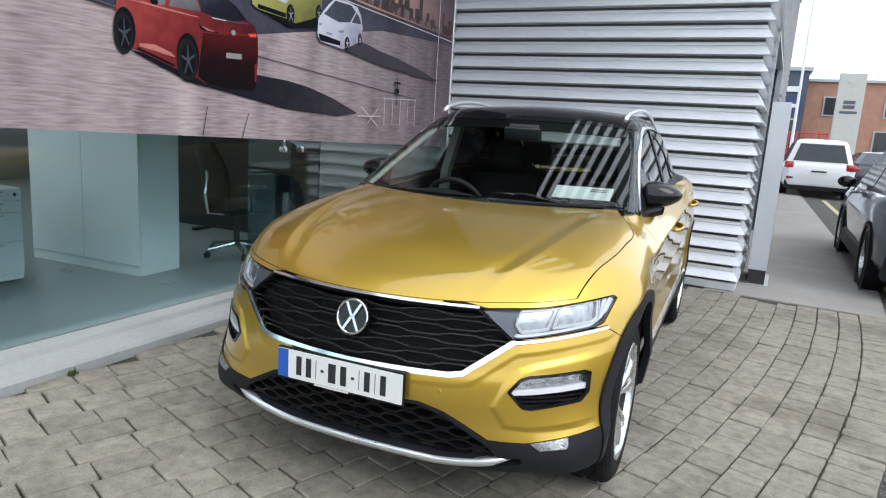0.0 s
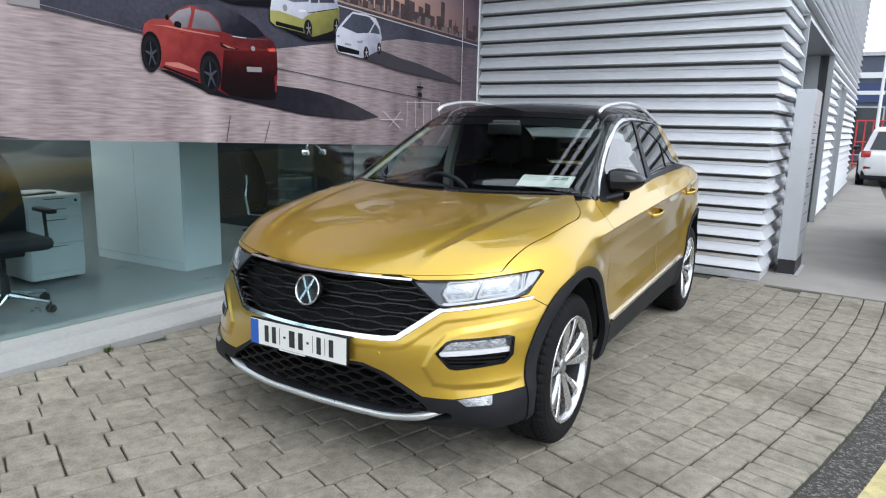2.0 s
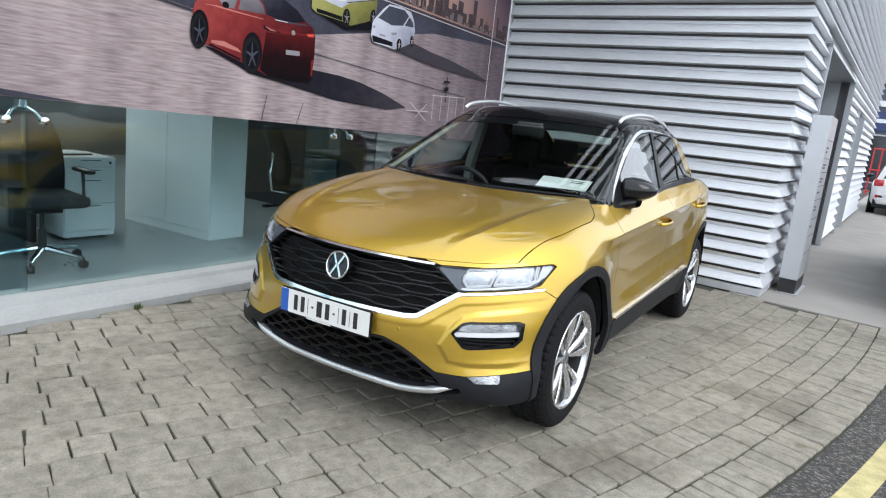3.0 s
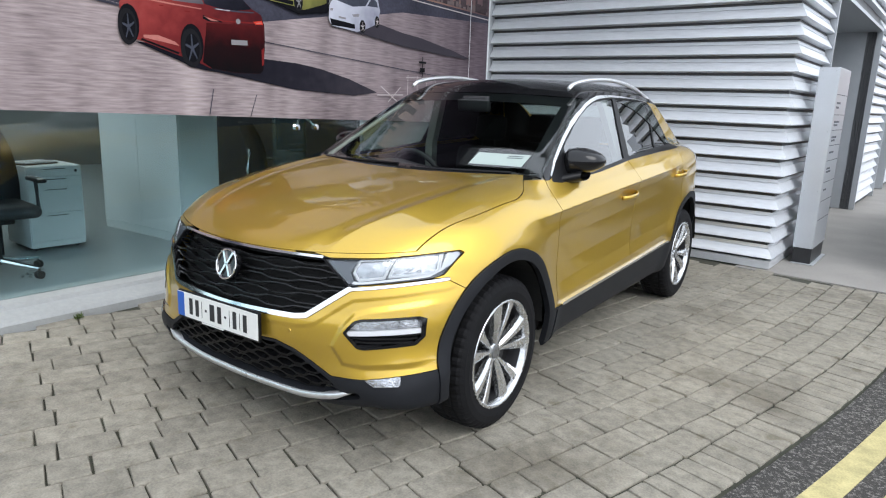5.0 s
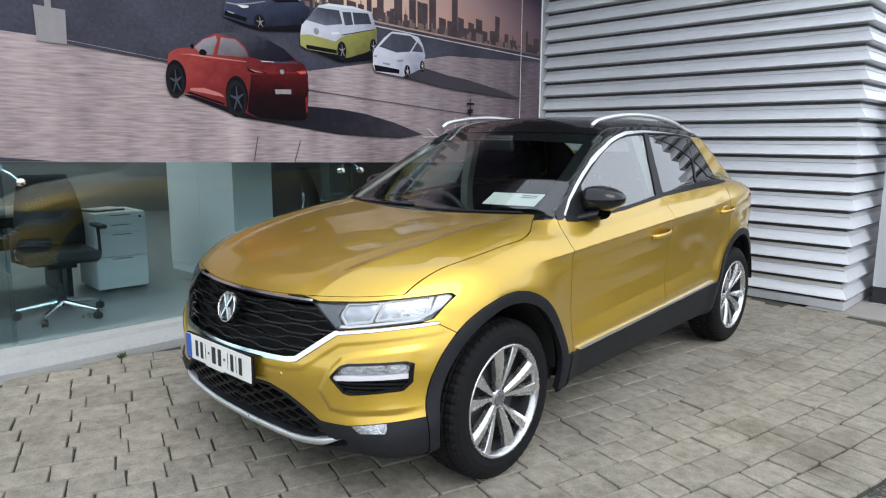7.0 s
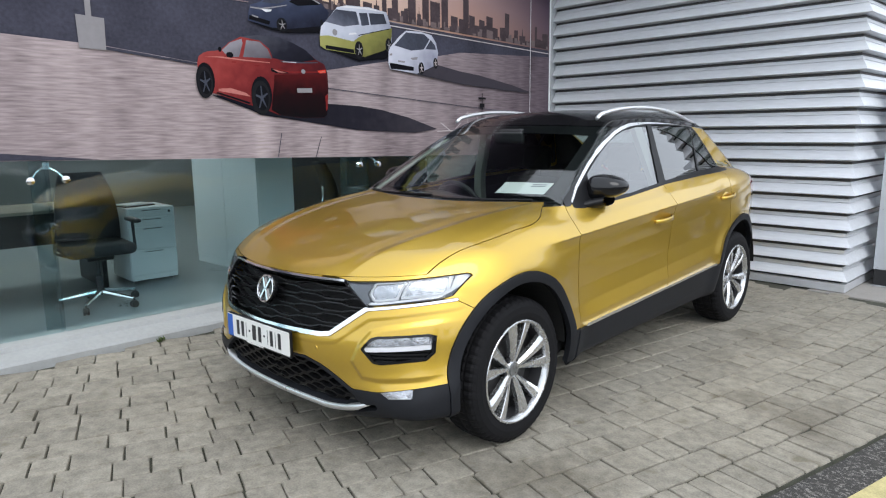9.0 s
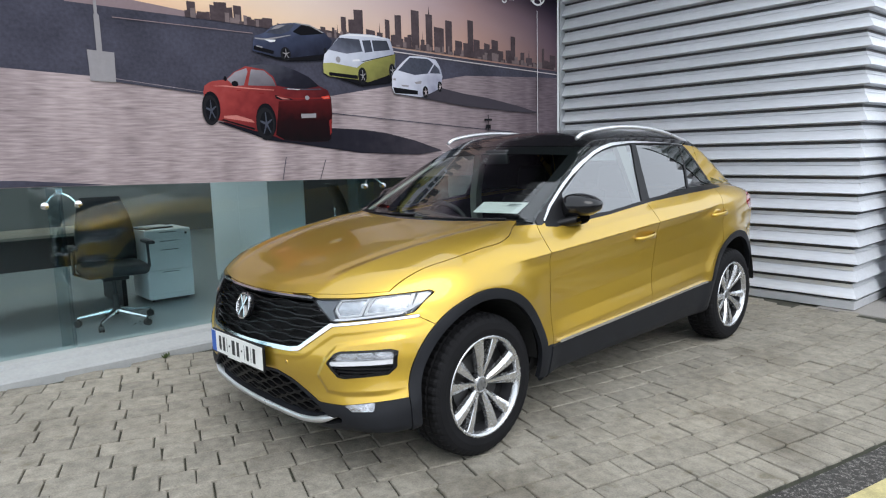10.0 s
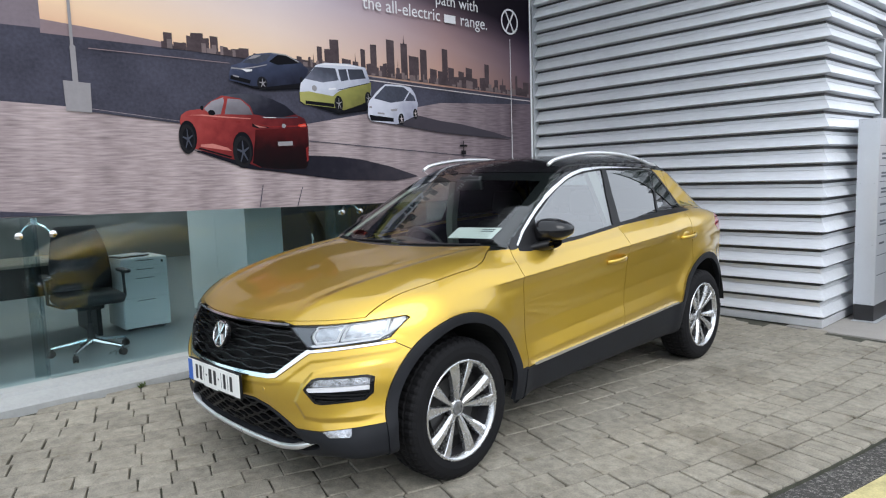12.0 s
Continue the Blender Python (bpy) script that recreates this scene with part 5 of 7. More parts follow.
    for i in range(31):
        t = i / 30
        yy = 1.10 + 1.36 * t
        base_z = 1.475 + 0.045 * math.sin(math.pi * min(1, t * 1.05 + 0.05)) ** 0.8 - 0.03 * t
        lift = 0.048 * (math.sin(math.pi * t) ** 0.42 if 0 < t < 1 else 0)
        xx = 0.545 + 0.012 * math.sin(math.pi * t)
        rings.append([bm.verts.new((sg * (xx + 0.012 * math.cos(a)), yy, base_z + lift + (0.013 * math.sin(a)))) for a in [2 * math.pi * k / 10 for k in range(10)]])
    for a, b in zip(rings, rings[1:]):
        for k in range(10):
            bm.faces.new((a[k], a[(k + 1) % 10], b[(k + 1) % 10], b[k]))
    bm.faces.new(rings[0]), bm.faces.new(rings[-1])
    bmesh.ops.recalc_face_normals(bm, faces=bm.faces)
    part("roof_rail", bm, C["satin"], car, "silver roof rail", smooth=True)

# wipers and aerial
for x0, x1, yb in ((-0.62, -0.02, 0.30), (0.08, 0.60, 0.30)):
    bm = bmesh.new()
    pts = []
    for i in range(9):
        x = x0 + (x1 - x0) * i / 8
        z = 1.058 + 0.012 * i / 8
        pts.append((x, float(screen_y(abs(x), z)) - 0.018, z))
    tube(bm, pts, 0.007, 6)
    part("wiper", bm, C["trim"], car, "black windscreen wiper")
bm = bmesh.new()
rings = []
for i in range(8):
    t = i / 7
    rings.append([bm.verts.new((0.022 * (1 - t) * math.cos(a), 2.78 + 0.09 * t + 0.06 * (1 - t) * math.sin(a), 1.475 + 0.06 * t)) for a in [2 * math.pi * k / 10 for k in range(10)]])
for a, b in zip(rings, rings[1:]):
    for k in range(10):
        bm.faces.new((a[k], a[(k + 1) % 10], b[(k + 1) % 10], b[k]))
part("aerial", bm, C["gloss_black"], car, "black shark-fin aerial", smooth=True)

# ---- banner over the glass: a flat print ----
BN = Matrix.Translation((-2.05, 0, 0)) @ Matrix.Rotation(radians(TURN), 4, "Z") @ Matrix(((0, 0, 1, 0.0), (1, 0, 0, 0), (0, 1, 0, 0), (0, 0, 0, 1)))
# in the banner's own plane: x along the wall, y up, z out of the print


def print_mat(name, col, var=0.08, scale=3, rough=0.5, stretch=(1, 1, 1)):
    return mat(name, col, rough, var=var, scale=scale, fine=40, stretch=stretch)


def dusk_mat():
    """Printed dusk sky: orange at the skyline to mauve above."""
    m, n, l, b = node_mat("print_dusk_sky")
    tc, sp, rp = n.new("ShaderNodeTexCoord"), n.new("ShaderNodeSeparateXYZ"), n.new("ShaderNodeValToRGB")
    l.new(tc.outputs["Object"], sp.inputs[0])
    mr = n.new("ShaderNodeMapRange")
    mr.inputs["From Min"].default_value, mr.inputs["From Max"].default_value = 2.35, 3.7
    ad = n.new("ShaderNodeMath")
    ad.operation = "MULTIPLY_ADD"
    ad.inputs[1].default_value = 0.16
    l.new(sp.outputs["X"], ad.inputs[0])
    l.new(sp.outputs["Y"], ad.inputs[2])
    l.new(ad.outputs[0], mr.inputs["Value"])
    l.new(mr.outputs[0], rp.inputs[0])
    e = rp.color_ramp.elements
    e[0].position, e[0].color = 0.0, (0.62, 0.36, 0.22, 1)
    e[1].position, e[1].color = 1.0, (0.03, 0.03, 0.045, 1)
    for p, c in ((0.16, (0.74, 0.52, 0.33, 1)), (0.36, (0.66, 0.52, 0.43, 1)), (0.62, (0.50, 0.44, 0.46, 1)), (0.76, (0.36, 0.32, 0.37, 1)), (0.9, (0.12, 0.11, 0.15, 1))):
        q = e.new(p)
        q.color = c
    mr2, rp2, mx = n.new("ShaderNodeMapRange"), n.new("ShaderNodeValToRGB"), n.new("ShaderNodeMix")
    mr2.inputs["From Min"].default_value, mr2.inputs["From Max"].default_value = 0.8, 4.0
    l.new(sp.outputs["X"], mr2.inputs["Value"])
    l.new(mr2.outputs[0], rp2.inputs[0])
    f = rp2.color_ramp.elements
    f[0].position, f[0].color = 0.0, (0.92, 0.94, 1.0, 1)
    f[1].position, f[1].color = 1.0, (0.20, 0.155, 0.19, 1)
    q = f.new(0.6)
    q.color = (0.64, 0.48, 0.44, 1)
    mx.data_type, mx.blend_type = "RGBA", "MULTIPLY"
    mx.inputs["Factor"].default_value = 1.0
    l.new(rp.outputs[0], mx.inputs["A"])
    l.new(rp2.outputs[0], mx.inputs["B"])
    l.new(mx.outputs["Result"], b.inputs["Base Color"])
    b.inputs["Roughness"].default_value = 0.45
    return m


def blend_mat(name, du, dv, lo, hi, *stops):
    """Printed photographic tone that runs along one direction of the sheet, with a little mottle."""
    m, n, l, b = node_mat(name)
    tc, vm, mr, rp, ns, ad = (n.new("ShaderNode" + k) for k in ("TexCoord", "VectorMath", "MapRange", "ValToRGB", "TexNoise", "Math"))
    vm.operation = "DOT_PRODUCT"
    vm.inputs[1].default_value = (du, dv, 0)
    l.new(tc.outputs["Object"], vm.inputs[0])
    ns.inputs["Scale"].default_value, ns.inputs["Detail"].default_value = 11.0, 6
    l.new(tc.outputs["Object"], ns.inputs["Vector"])
    ad.operation = "MULTIPLY_ADD"
    ad.inputs[1].default_value = 0.5 * (hi - lo)
    l.new(ns.outputs["Fac"], ad.inputs[0])
    l.new(vm.outputs["Value"], ad.inputs[2])
    mr.inputs["From Min"].default_value, mr.inputs["From Max"].default_value = lo + 0.25 * (hi - lo), hi + 0.25 * (hi - lo)
    l.new(ad.outputs[0], mr.inputs["Value"])
    l.new(mr.outputs[0], rp.inputs[0])
    e = rp.color_ramp.elements
    e[0].position, e[0].color = 0.0, (*stops[0], 1)
    e[1].position, e[1].color = 1.0, (*stops[-1], 1)
    for k, c in enumerate(stops[1:-1]):
        q = e.new((k + 1) / (len(stops) - 1))
        q.color = (*c, 1)
    l.new(rp.outputs[0], b.inputs["Base Color"])
    b.inputs["Roughness"].default_value = 0.5
    return m


def plaza_mat():
    """Printed brick plaza: fine courses, worn pale sweeps, mauve grey."""
    m, n, l, b = node_mat("print_plaza")
    tc, mp = n.new("ShaderNodeTexCoord"), n.new("ShaderNodeMapping")
    mp.inputs["Scale"].default_value = (3.0, 34.0, 1)
    l.new(tc.outputs["Object"], mp.inputs["Vector"])
    n1, n2 = n.new("ShaderNodeTexNoise"), n.new("ShaderNodeTexNoise")
    n1.inputs["Scale"].default_value, n1.inputs["Detail"].default_value = 2.0, 5
    n2.inputs["Scale"].default_value = 1.1
    l.new(mp.outputs[0], n1.inputs["Vector"])
    mp2 = n.new("ShaderNodeMapping")
    mp2.inputs["Rotation"].default_value = (0, 0, radians(-38))
    mp2.inputs["Scale"].default_value = (2.6, 0.5, 1)
    l.new(tc.outputs["Object"], mp2.inputs["Vector"])
    l.new(mp2.outputs[0], n2.inputs["Vector"])
    ad = n.new("ShaderNodeMath")
    ad.operation = "MULTIPLY_ADD"
    ad.inputs[1].default_value = 0.5
    hf = n.new("ShaderNodeMath")
    hf.operation = "MULTIPLY"
    hf.inputs[1].default_value = 0.5
    l.new(n1.outputs["Fac"], ad.inputs[0])
    l.new(n2.outputs["Fac"], hf.inputs[0])
    l.new(hf.outputs[0], ad.inputs[2])
    rp = n.new("ShaderNodeValToRGB")
    e = rp.color_ramp.elements
    e[0].position, e[0].color = 0.32, (0.155, 0.122, 0.130, 1)
    e[1].position, e[1].color = 0.70, (0.46, 0.385, 0.385, 1)
    l.new(ad.outputs[0], rp.inputs[0])
    sp, mr, mx = n.new("ShaderNodeSeparateXYZ"), n.new("ShaderNodeMapRange"), n.new("ShaderNodeMix")
    l.new(tc.outputs["Object"], sp.inputs[0])
    mr.inputs["From Min"].default_value, mr.inputs["From Max"].default_value = 1.2, 4.0
    l.new(sp.outputs["X"], mr.inputs["Value"])
    mx.data_type, mx.blend_type = "RGBA", "MULTIPLY"
    mx.inputs["B"].default_value = (0.38, 0.36, 0.42, 1)
    l.new(mr.outputs[0], mx.inputs["Factor"])
    l.new(rp.outputs[0], mx.inputs["A"])
    l.new(mx.outputs["Result"], b.inputs["Base Color"])
    b.inputs["Roughness"].default_value = 0.5
    return m


PR = dict(sky=dusk_mat(), plaza=plaza_mat(),
          dark=print_mat("print_shadow", (0.046, 0.046, 0.064), 0.4), city=print_mat("print_city", (0.06, 0.045, 0.05), 0.35, 8),
          red=print_mat("print_red", (0.2, 0.02, 0.018), 0.25), black=print_mat("print_black", (0.005, 0.005, 0.007)),
          glass=print_mat("print_glass", (0.05, 0.055, 0.075), 0.3), white=print_mat("print_white", (0.62, 0.62, 0.64)),
          green=print_mat("print_green", (0.36, 0.36, 0.06), 0.15), navy=print_mat("print_navy", (0.035, 0.042, 0.075), 0.2),
          grey=print_mat("print_grey", (0.23, 0.22, 0.23)), pale=print_mat("print_pale", (0.45, 0.40, 0.40)), tyre=print_mat("print_tyre", (0.011, 0.011, 0.013)),
          hill=print_mat("print_hill", (0.20, 0.15, 0.16)), maroon=print_mat("print_maroon", (0.16, 0.015, 0.015), 0.3), rose=print_mat("print_rose", (0.42, 0.15, 0.13), 0.2), lamp=print_mat("print_tail_red", (0.6, 0.05, 0.03)))
for _m in PR.values():
    _m.node_tree.nodes["Principled BSDF"].inputs["Specular IOR Level"].default_value = 0.05
banner = root("banner", BN, "large printed advertising banner of cars on a plaza at dusk", "banner")
_layer = [0.0]


def flat(name, poly, m, label="", step=0.0001):
    """A flat printed shape, each one a hair above the last."""
    _layer[0] += step
    bm = bmesh.new()
    prism(bm, poly, 0.0, 0.00008, "xy")
    bmesh.ops.translate(bm, vec=(0, 0, _layer[0]), verts=bm.verts)
    return part(name, bm, m, banner, label)


def oval(cx, cy, rx, ry, n=20, tilt=0.0):
    return [(cx + rx * math.cos(t) * math.cos(tilt) - ry * math.sin(t) * math.sin(tilt), cy + rx * math.cos(t) * math.sin(tilt) + ry * math.sin(t) * math.cos(tilt)) for t in [2 * math.pi * k / n for k in range(n)]]


TOP = 4.9
sheet = bmesh.new()
prism(sheet, [(-3.4, 1.275), (-1.25, 1.268), (1.35, 1.213), (4.06, 1.16), (4.06, TOP), (-3.4, TOP)], -0.012, 0.0, "xy")
part("sheet", sheet, PR["plaza"], banner, "printed vinyl sheet with a mauve brick plaza")
flat("print_sky", [(-3.4, 2.44), (0.5, 2.44), (4.055, 2.28), (4.055, TOP), (-3.4, TOP)], PR["sky"], "printed dusk sky")
flat("print_quay", [(-3.4, 2.12), (-0.64, 1.99), (-0.03, 1.922), (1.09, 1.93), (1.406, 1.986), (1.786, 2.05), (2.343, 2.127), (2.646, 2.18), (4.055, 2.23), (4.055, 2.30), (2.65, 2.345), (1.80, 2.375), (1.2, 2.42), (0.5, 2.465), (-0.1, 2.47), (-0.9, 2.52), (-3.4, 2.62)], PR["dark"], "printed dark quayside band")
flat("print_hill", [(-0.9, 2.47), (-0.9, 2.56), (-0.5, 2.53), (0.1, 2.475), (0.1, 2.45)], PR["hill"], "printed far hill")
flat("print_tower_left", [(-3.4, 2.5), (-0.895, 2.5), (-0.895, TOP), (-3.4, TOP)], print_mat("print_tower", (0.13, 0.10, 0.12), 0.15), "printed dark tower edge")
rr = random.Random(11)
u = -0.1
while u < 4.0:                                      # skyline
    w = rr.uniform(0.035, 0.10)
    tall = 0.04 + 0.26 * rr.random() ** 2.2 + (0.06 if 1.2 < u < 3.3 else 0)
    if 0.05 < u < 0.3:
        tall = rr.uniform(0.10, 0.16)
    if 0.62 < u < 0.95:
        tall = rr.uniform(0.0, 0.03)
    b0 = 2.455 - 0.035 * max(0, u)
    if rr.random() < 0.15:
        flat("print_building", [(u, b0), (u + w, b0), (u + w, b0 + tall), (u + w * 0.6, b0 + tall), (u + w * 0.5, b0 + tall + 0.08), (u + w * 0.4, b0 + tall), (u, b0 + tall)], PR["city"])
    else:
        flat("print_building", [(u, b0), (u + w, b0), (u + w, b0 + tall), (u, b0 + tall + rr.uniform(-0.01, 0.01))], PR["city"])
    u += w * rr.uniform(0.75, 1.5)
u = -0.12
far_city = print_mat("print_far_city", (0.12, 0.085, 0.085), 0.3, 8)
while u < 4.0:                                      # low hazy buildings between the towers
    w = rr.uniform(0.018, 0.05)
    b0 = 2.452 - 0.035 * max(0, u)
    tall = rr.uniform(0.015, 0.085) * (0.35 if 0.5 < u < 0.95 else 1.0)
    flat("print_low_building", [(u, b0), (u + w, b0), (u + w, b0 + tall), (u, b0 + tall)], far_city if rr.random() < 0.55 else PR["city"], step=0.00002)
    u += w * rr.uniform(0.8, 1.15)
flat("print_corner_shade", [(-3.4, 1.278), (-1.25, 1.272), (-0.72, 1.260), (-1.25, 1.312), (-3.4, 1.42)], PR["dark"], "printed shadow along the lower edge")
flat("print_path_line", [(-0.62, 2.40), (-0.10, 2.393), (0.40, 2.386), (0.40, 2.380), (-0.10, 2.387), (-0.62, 2.394)], PR["hill"])
flat("print_quay_edge", [(1.75, 2.352), (2.65, 2.318), (4.05, 2.27), (4.05, 2.26), (2.65, 2.309), (1.75, 2.342)], PR["pale"])
# lamp post on a block
flat("print_post_shadow", [(-0.64, 1.985), (0.05, 1.91), (0.05, 1.895), (-0.64, 1.965)], PR["dark"])
flat("print_block", [(-0.79, 1.965), (-0.63, 1.96), (-0.625, 2.16), (-0.795, 2.17)], PR["grey"], "printed stone lamp block")
flat("print_post", [(-0.735, 2.16), (-0.70, 2.16), (-0.70, 2.40), (-0.71, 2.41), (-0.705, 3.4), (-0.725, 3.4), (-0.73, 2.41), (-0.735, 2.40)], PR["grey"])
# paving joints near the lower edge
flat("print_joint", [(0.58, 1.235), (0.62, 1.42), (0.626, 1.42), (0.587, 1.235)], PR["dark"])
flat("print_joint", [(0.93, 1.225), (0.99, 1.39), (0.996, 1.39), (0.937, 1.225)], PR["dark"])
flat("print_joint", [(1.08, 1.786), (2.62, 1.675), (3.3, 1.63), (3.3, 1.624), (2.62, 1.668), (1.08, 1.779)], PR["dark"])


# red car, seen from behind
PB = dict(
    body=blend_mat("print_red_body", 1.0, -0.9, -1.95, -0.50, (0.29, 0.065, 0.06), (0.24, 0.036, 0.034), (0.15, 0.019, 0.02), (0.085, 0.011, 0.013), (0.028, 0.006, 0.009)),
    roof=blend_mat("print_car_roof", 0.6, -1.0, -1.9, -1.35, (0.06, 0.062, 0.08), (0.014, 0.014, 0.022), (0.004, 0.004, 0.006)),
    window=blend_mat("print_car_window", 0.4, -1.0, -2.05, -1.75, (0.30, 0.29, 0.32), (0.16, 0.15, 0.17), (0.07, 0.06, 0.07)),
    tail=blend_mat("print_car_tail", 0.0, 1.0, 1.55, 1.90, (0.004, 0.003, 0.004), (0.012, 0.003, 0.004), (0.07, 0.007, 0.008)),
    shadow=blend_mat("print_long_shadow", 1.0, 0.0, 0.4, 2.4, (0.006, 0.006, 0.010), (0.016, 0.015, 0.022), (0.045, 0.04, 0.05)),
    navy=blend_mat("print_navy_body", 0.3, -1.0, -2.35, -1.95, (0.075, 0.09, 0.15), (0.03, 0.037, 0.066), (0.010, 0.011, 0.02)),
    van=blend_mat("print_van_white", 0.5, -0.6, -0.92, -0.40, (0.55, 0.57, 0.64), (0.40, 0.42, 0.49), (0.17, 0.18, 0.24)),
    green=blend_mat("print_van_green", 0.8, -1.0, -1.35, -0.72, (0.30, 0.29, 0.10), (0.21, 0.205, 0.06), (0.075, 0.072, 0.025)),
    car=blend_mat("print_white_body", 1.0, -1.0, -0.55, 0.35, (0.54, 0.55, 0.62), (0.42, 0.43, 0.50), (0.16, 0.16, 0.22)),
    screen=blend_mat("print_van_screen", 0.3, 1.0, 2.60, 2.95, (0.16, 0.17, 0.22), (0.05, 0.055, 0.075), (0.025, 0.027, 0.035)))


for _m in PB.values():
    _m.node_tree.nodes["Principled BSDF"].inputs["Specular IOR Level"].default_value = 0.05


def p_wheel(cx, cy, rx, ry, rim="grey"):
    """Printed wheel: tyre, dark rim and five pale spokes."""
    flat("print_wheel", oval(cx, cy, rx, ry), PR["tyre"])
    flat("print_rim", oval(cx + rx * 0.10, cy, rx * 0.70, ry * 0.74), PR["black"])
    for k in range(5):
        a = 1.2566 * k + 0.4
        c, q = math.cos(a), math.sin(a)
        ex, ey = cx + rx * 0.10, cy
        flat("print_spoke", [(ex - q * rx * 0.09, ey + c * ry * 0.09), (ex + q * rx * 0.09, ey - c * ry * 0.09), (ex + c * rx * 0.66 + q * rx * 0.05, ey + q * ry * 0.70 - c * ry * 0.05), (ex + c * rx * 0.66 - q * rx * 0.05, ey + q * ry * 0.70 + c * ry * 0.05)], PR[rim])


flat("print_car_shadow", [(0.06, 1.70), (0.36, 1.60), (0.46, 1.56), (0.71, 1.53), (1.37, 1.44), (2.02, 1.412), (2.31, 1.447), (1.96, 1.55), (1.63, 1.617), (1.385, 1.645), (1.0, 1.66)], PB["shadow"], "printed car shadow")
flat("print_red_car", [(-0.026, 1.92), (-0.014, 1.965), (0.02, 1.99), (0.053, 2.003), (0.156, 2.019), (0.222, 2.078), (0.317, 2.127), (0.451, 2.148), (0.638, 2.15), (0.747, 2.122), (0.874, 2.072), (0.972, 2.001), (1.047, 1.972), (1.076, 1.903), (1.079, 1.783), (1.061, 1.587), (1.03, 1.545), (0.812, 1.54), (0.606, 1.561), (0.50, 1.60), (0.366, 1.632), (0.096, 1.709), (0.032, 1.721), (-0.019, 1.793)], PB["body"], "printed red car seen from behind")
flat("print_roof", [(0.317, 2.128), (0.451, 2.150), (0.638, 2.152), (0.747, 2.123), (0.874, 2.073), (0.965, 2.003), (0.841, 1.978), (0.686, 1.977), (0.576, 1.991), (0.55, 2.06), (0.473, 2.112)], PB["roof"])
flat("print_side_glass", [(0.165, 2.02), (0.232, 2.079), (0.326, 2.114), (0.333, 2.084), (0.298, 1.981), (0.214, 1.975)], PB["window"])
flat("print_side_glass", [(0.33, 1.983), (0.363, 2.107), (0.472, 2.104), (0.541, 2.049), (0.57, 1.987)], PB["window"])
flat("print_door_mirror", oval(0.225, 1.99, 0.028, 0.022), PR["black"])
flat("print_mirror_far", oval(0.15, 2.025, 0.013, 0.018), PR["black"])
flat("print_tail", [(0.585, 1.868), (0.72, 1.876), (1.058, 1.892), (1.076, 1.734), (1.058, 1.57), (1.03, 1.547), (0.812, 1.542), (0.62, 1.560), (0.545, 1.60), (0.56, 1.70), (0.575, 1.79)], PB["tail"])
flat("print_bumper_light", [(1.045, 1.72), (1.072, 1.74), (1.066, 1.62), (1.05, 1.60)], PR["maroon"])
flat("print_lamp_bar", [(0.60, 1.905), (0.72, 1.888), (0.98, 1.902), (1.06, 1.918), (1.055, 1.926), (0.98, 1.912), (0.72, 1.899), (0.60, 1.914)], PR["maroon"])
flat("print_tail_lamp", [(0.557, 1.918), (0.60, 1.905), (0.70, 1.893), (0.715, 1.884), (0.603, 1.879), (0.559, 1.892)], PR["black"])
flat("print_tail_lamp", [(0.565, 1.910), (0.66, 1.893), (0.69, 1.888), (0.62, 1.886), (0.60, 1.895)], PR["rose"])
flat("print_tail_lamp", [(0.977, 1.917), (1.055, 1.930), (1.062, 1.905), (1.0, 1.898)], PR["lamp"])
flat("print_tail_lamp", [(1.0, 1.910), (1.05, 1.920), (1.052, 1.913), (1.005, 1.905)], PR["rose"])
flat("print_plate", [(0.78, 1.772), (0.919, 1.778), (0.921, 1.743), (0.783, 1.737)], PR["grey"])
flat("print_spoiler", [(0.63, 1.975), (0.84, 1.977), (0.985, 1.985), (0.985, 1.978), (0.84, 1.967), (0.66, 1.966)], PR["glass"])
flat("print_spoiler_light", [(0.66, 1.972), (0.78, 1.972), (0.78, 1.968), (0.67, 1.967)], PR["white"])
flat("print_badge_dot", oval(0.845, 1.905, 0.020, 0.018, 12), PR["grey"])
flat("print_shoulder_light", [(0.03, 1.965), (0.15, 1.975), (0.35, 1.965), (0.55, 1.958), (0.55, 1.952), (0.33, 1.956), (0.12, 1.966)], PR["rose"])
flat("print_flank_light", [(0.12, 1.745), (0.22, 1.752), (0.34, 1.72), (0.37, 1.695), (0.25, 1.712), (0.12, 1.728)], PR["rose"])
flat("print_flank_shade", [(0.10, 1.712), (0.36, 1.64), (0.37, 1.652), (0.11, 1.722)], PR["black"])
flat("print_handle", [(0.235, 1.945), (0.27, 1.946), (0.27, 1.938), (0.235, 1.937)], PR["maroon"])
flat("print_handle", [(0.42, 1.930), (0.46, 1.931), (0.46, 1.922), (0.42, 1.921)], PR["maroon"])
for k in range(2):
    cx, cy, rx, ry = ((0.022, 1.795, 0.070, 0.122), (0.462, 1.70, 0.088, 0.142))[k]
    flat("print_arch", oval(cx + 0.004, cy + 0.008, rx, ry), PR["black"])
p_wheel(0.018, 1.785, 0.062, 0.112, "glass")
p_wheel(0.458, 1.688, 0.080, 0.130, "glass")
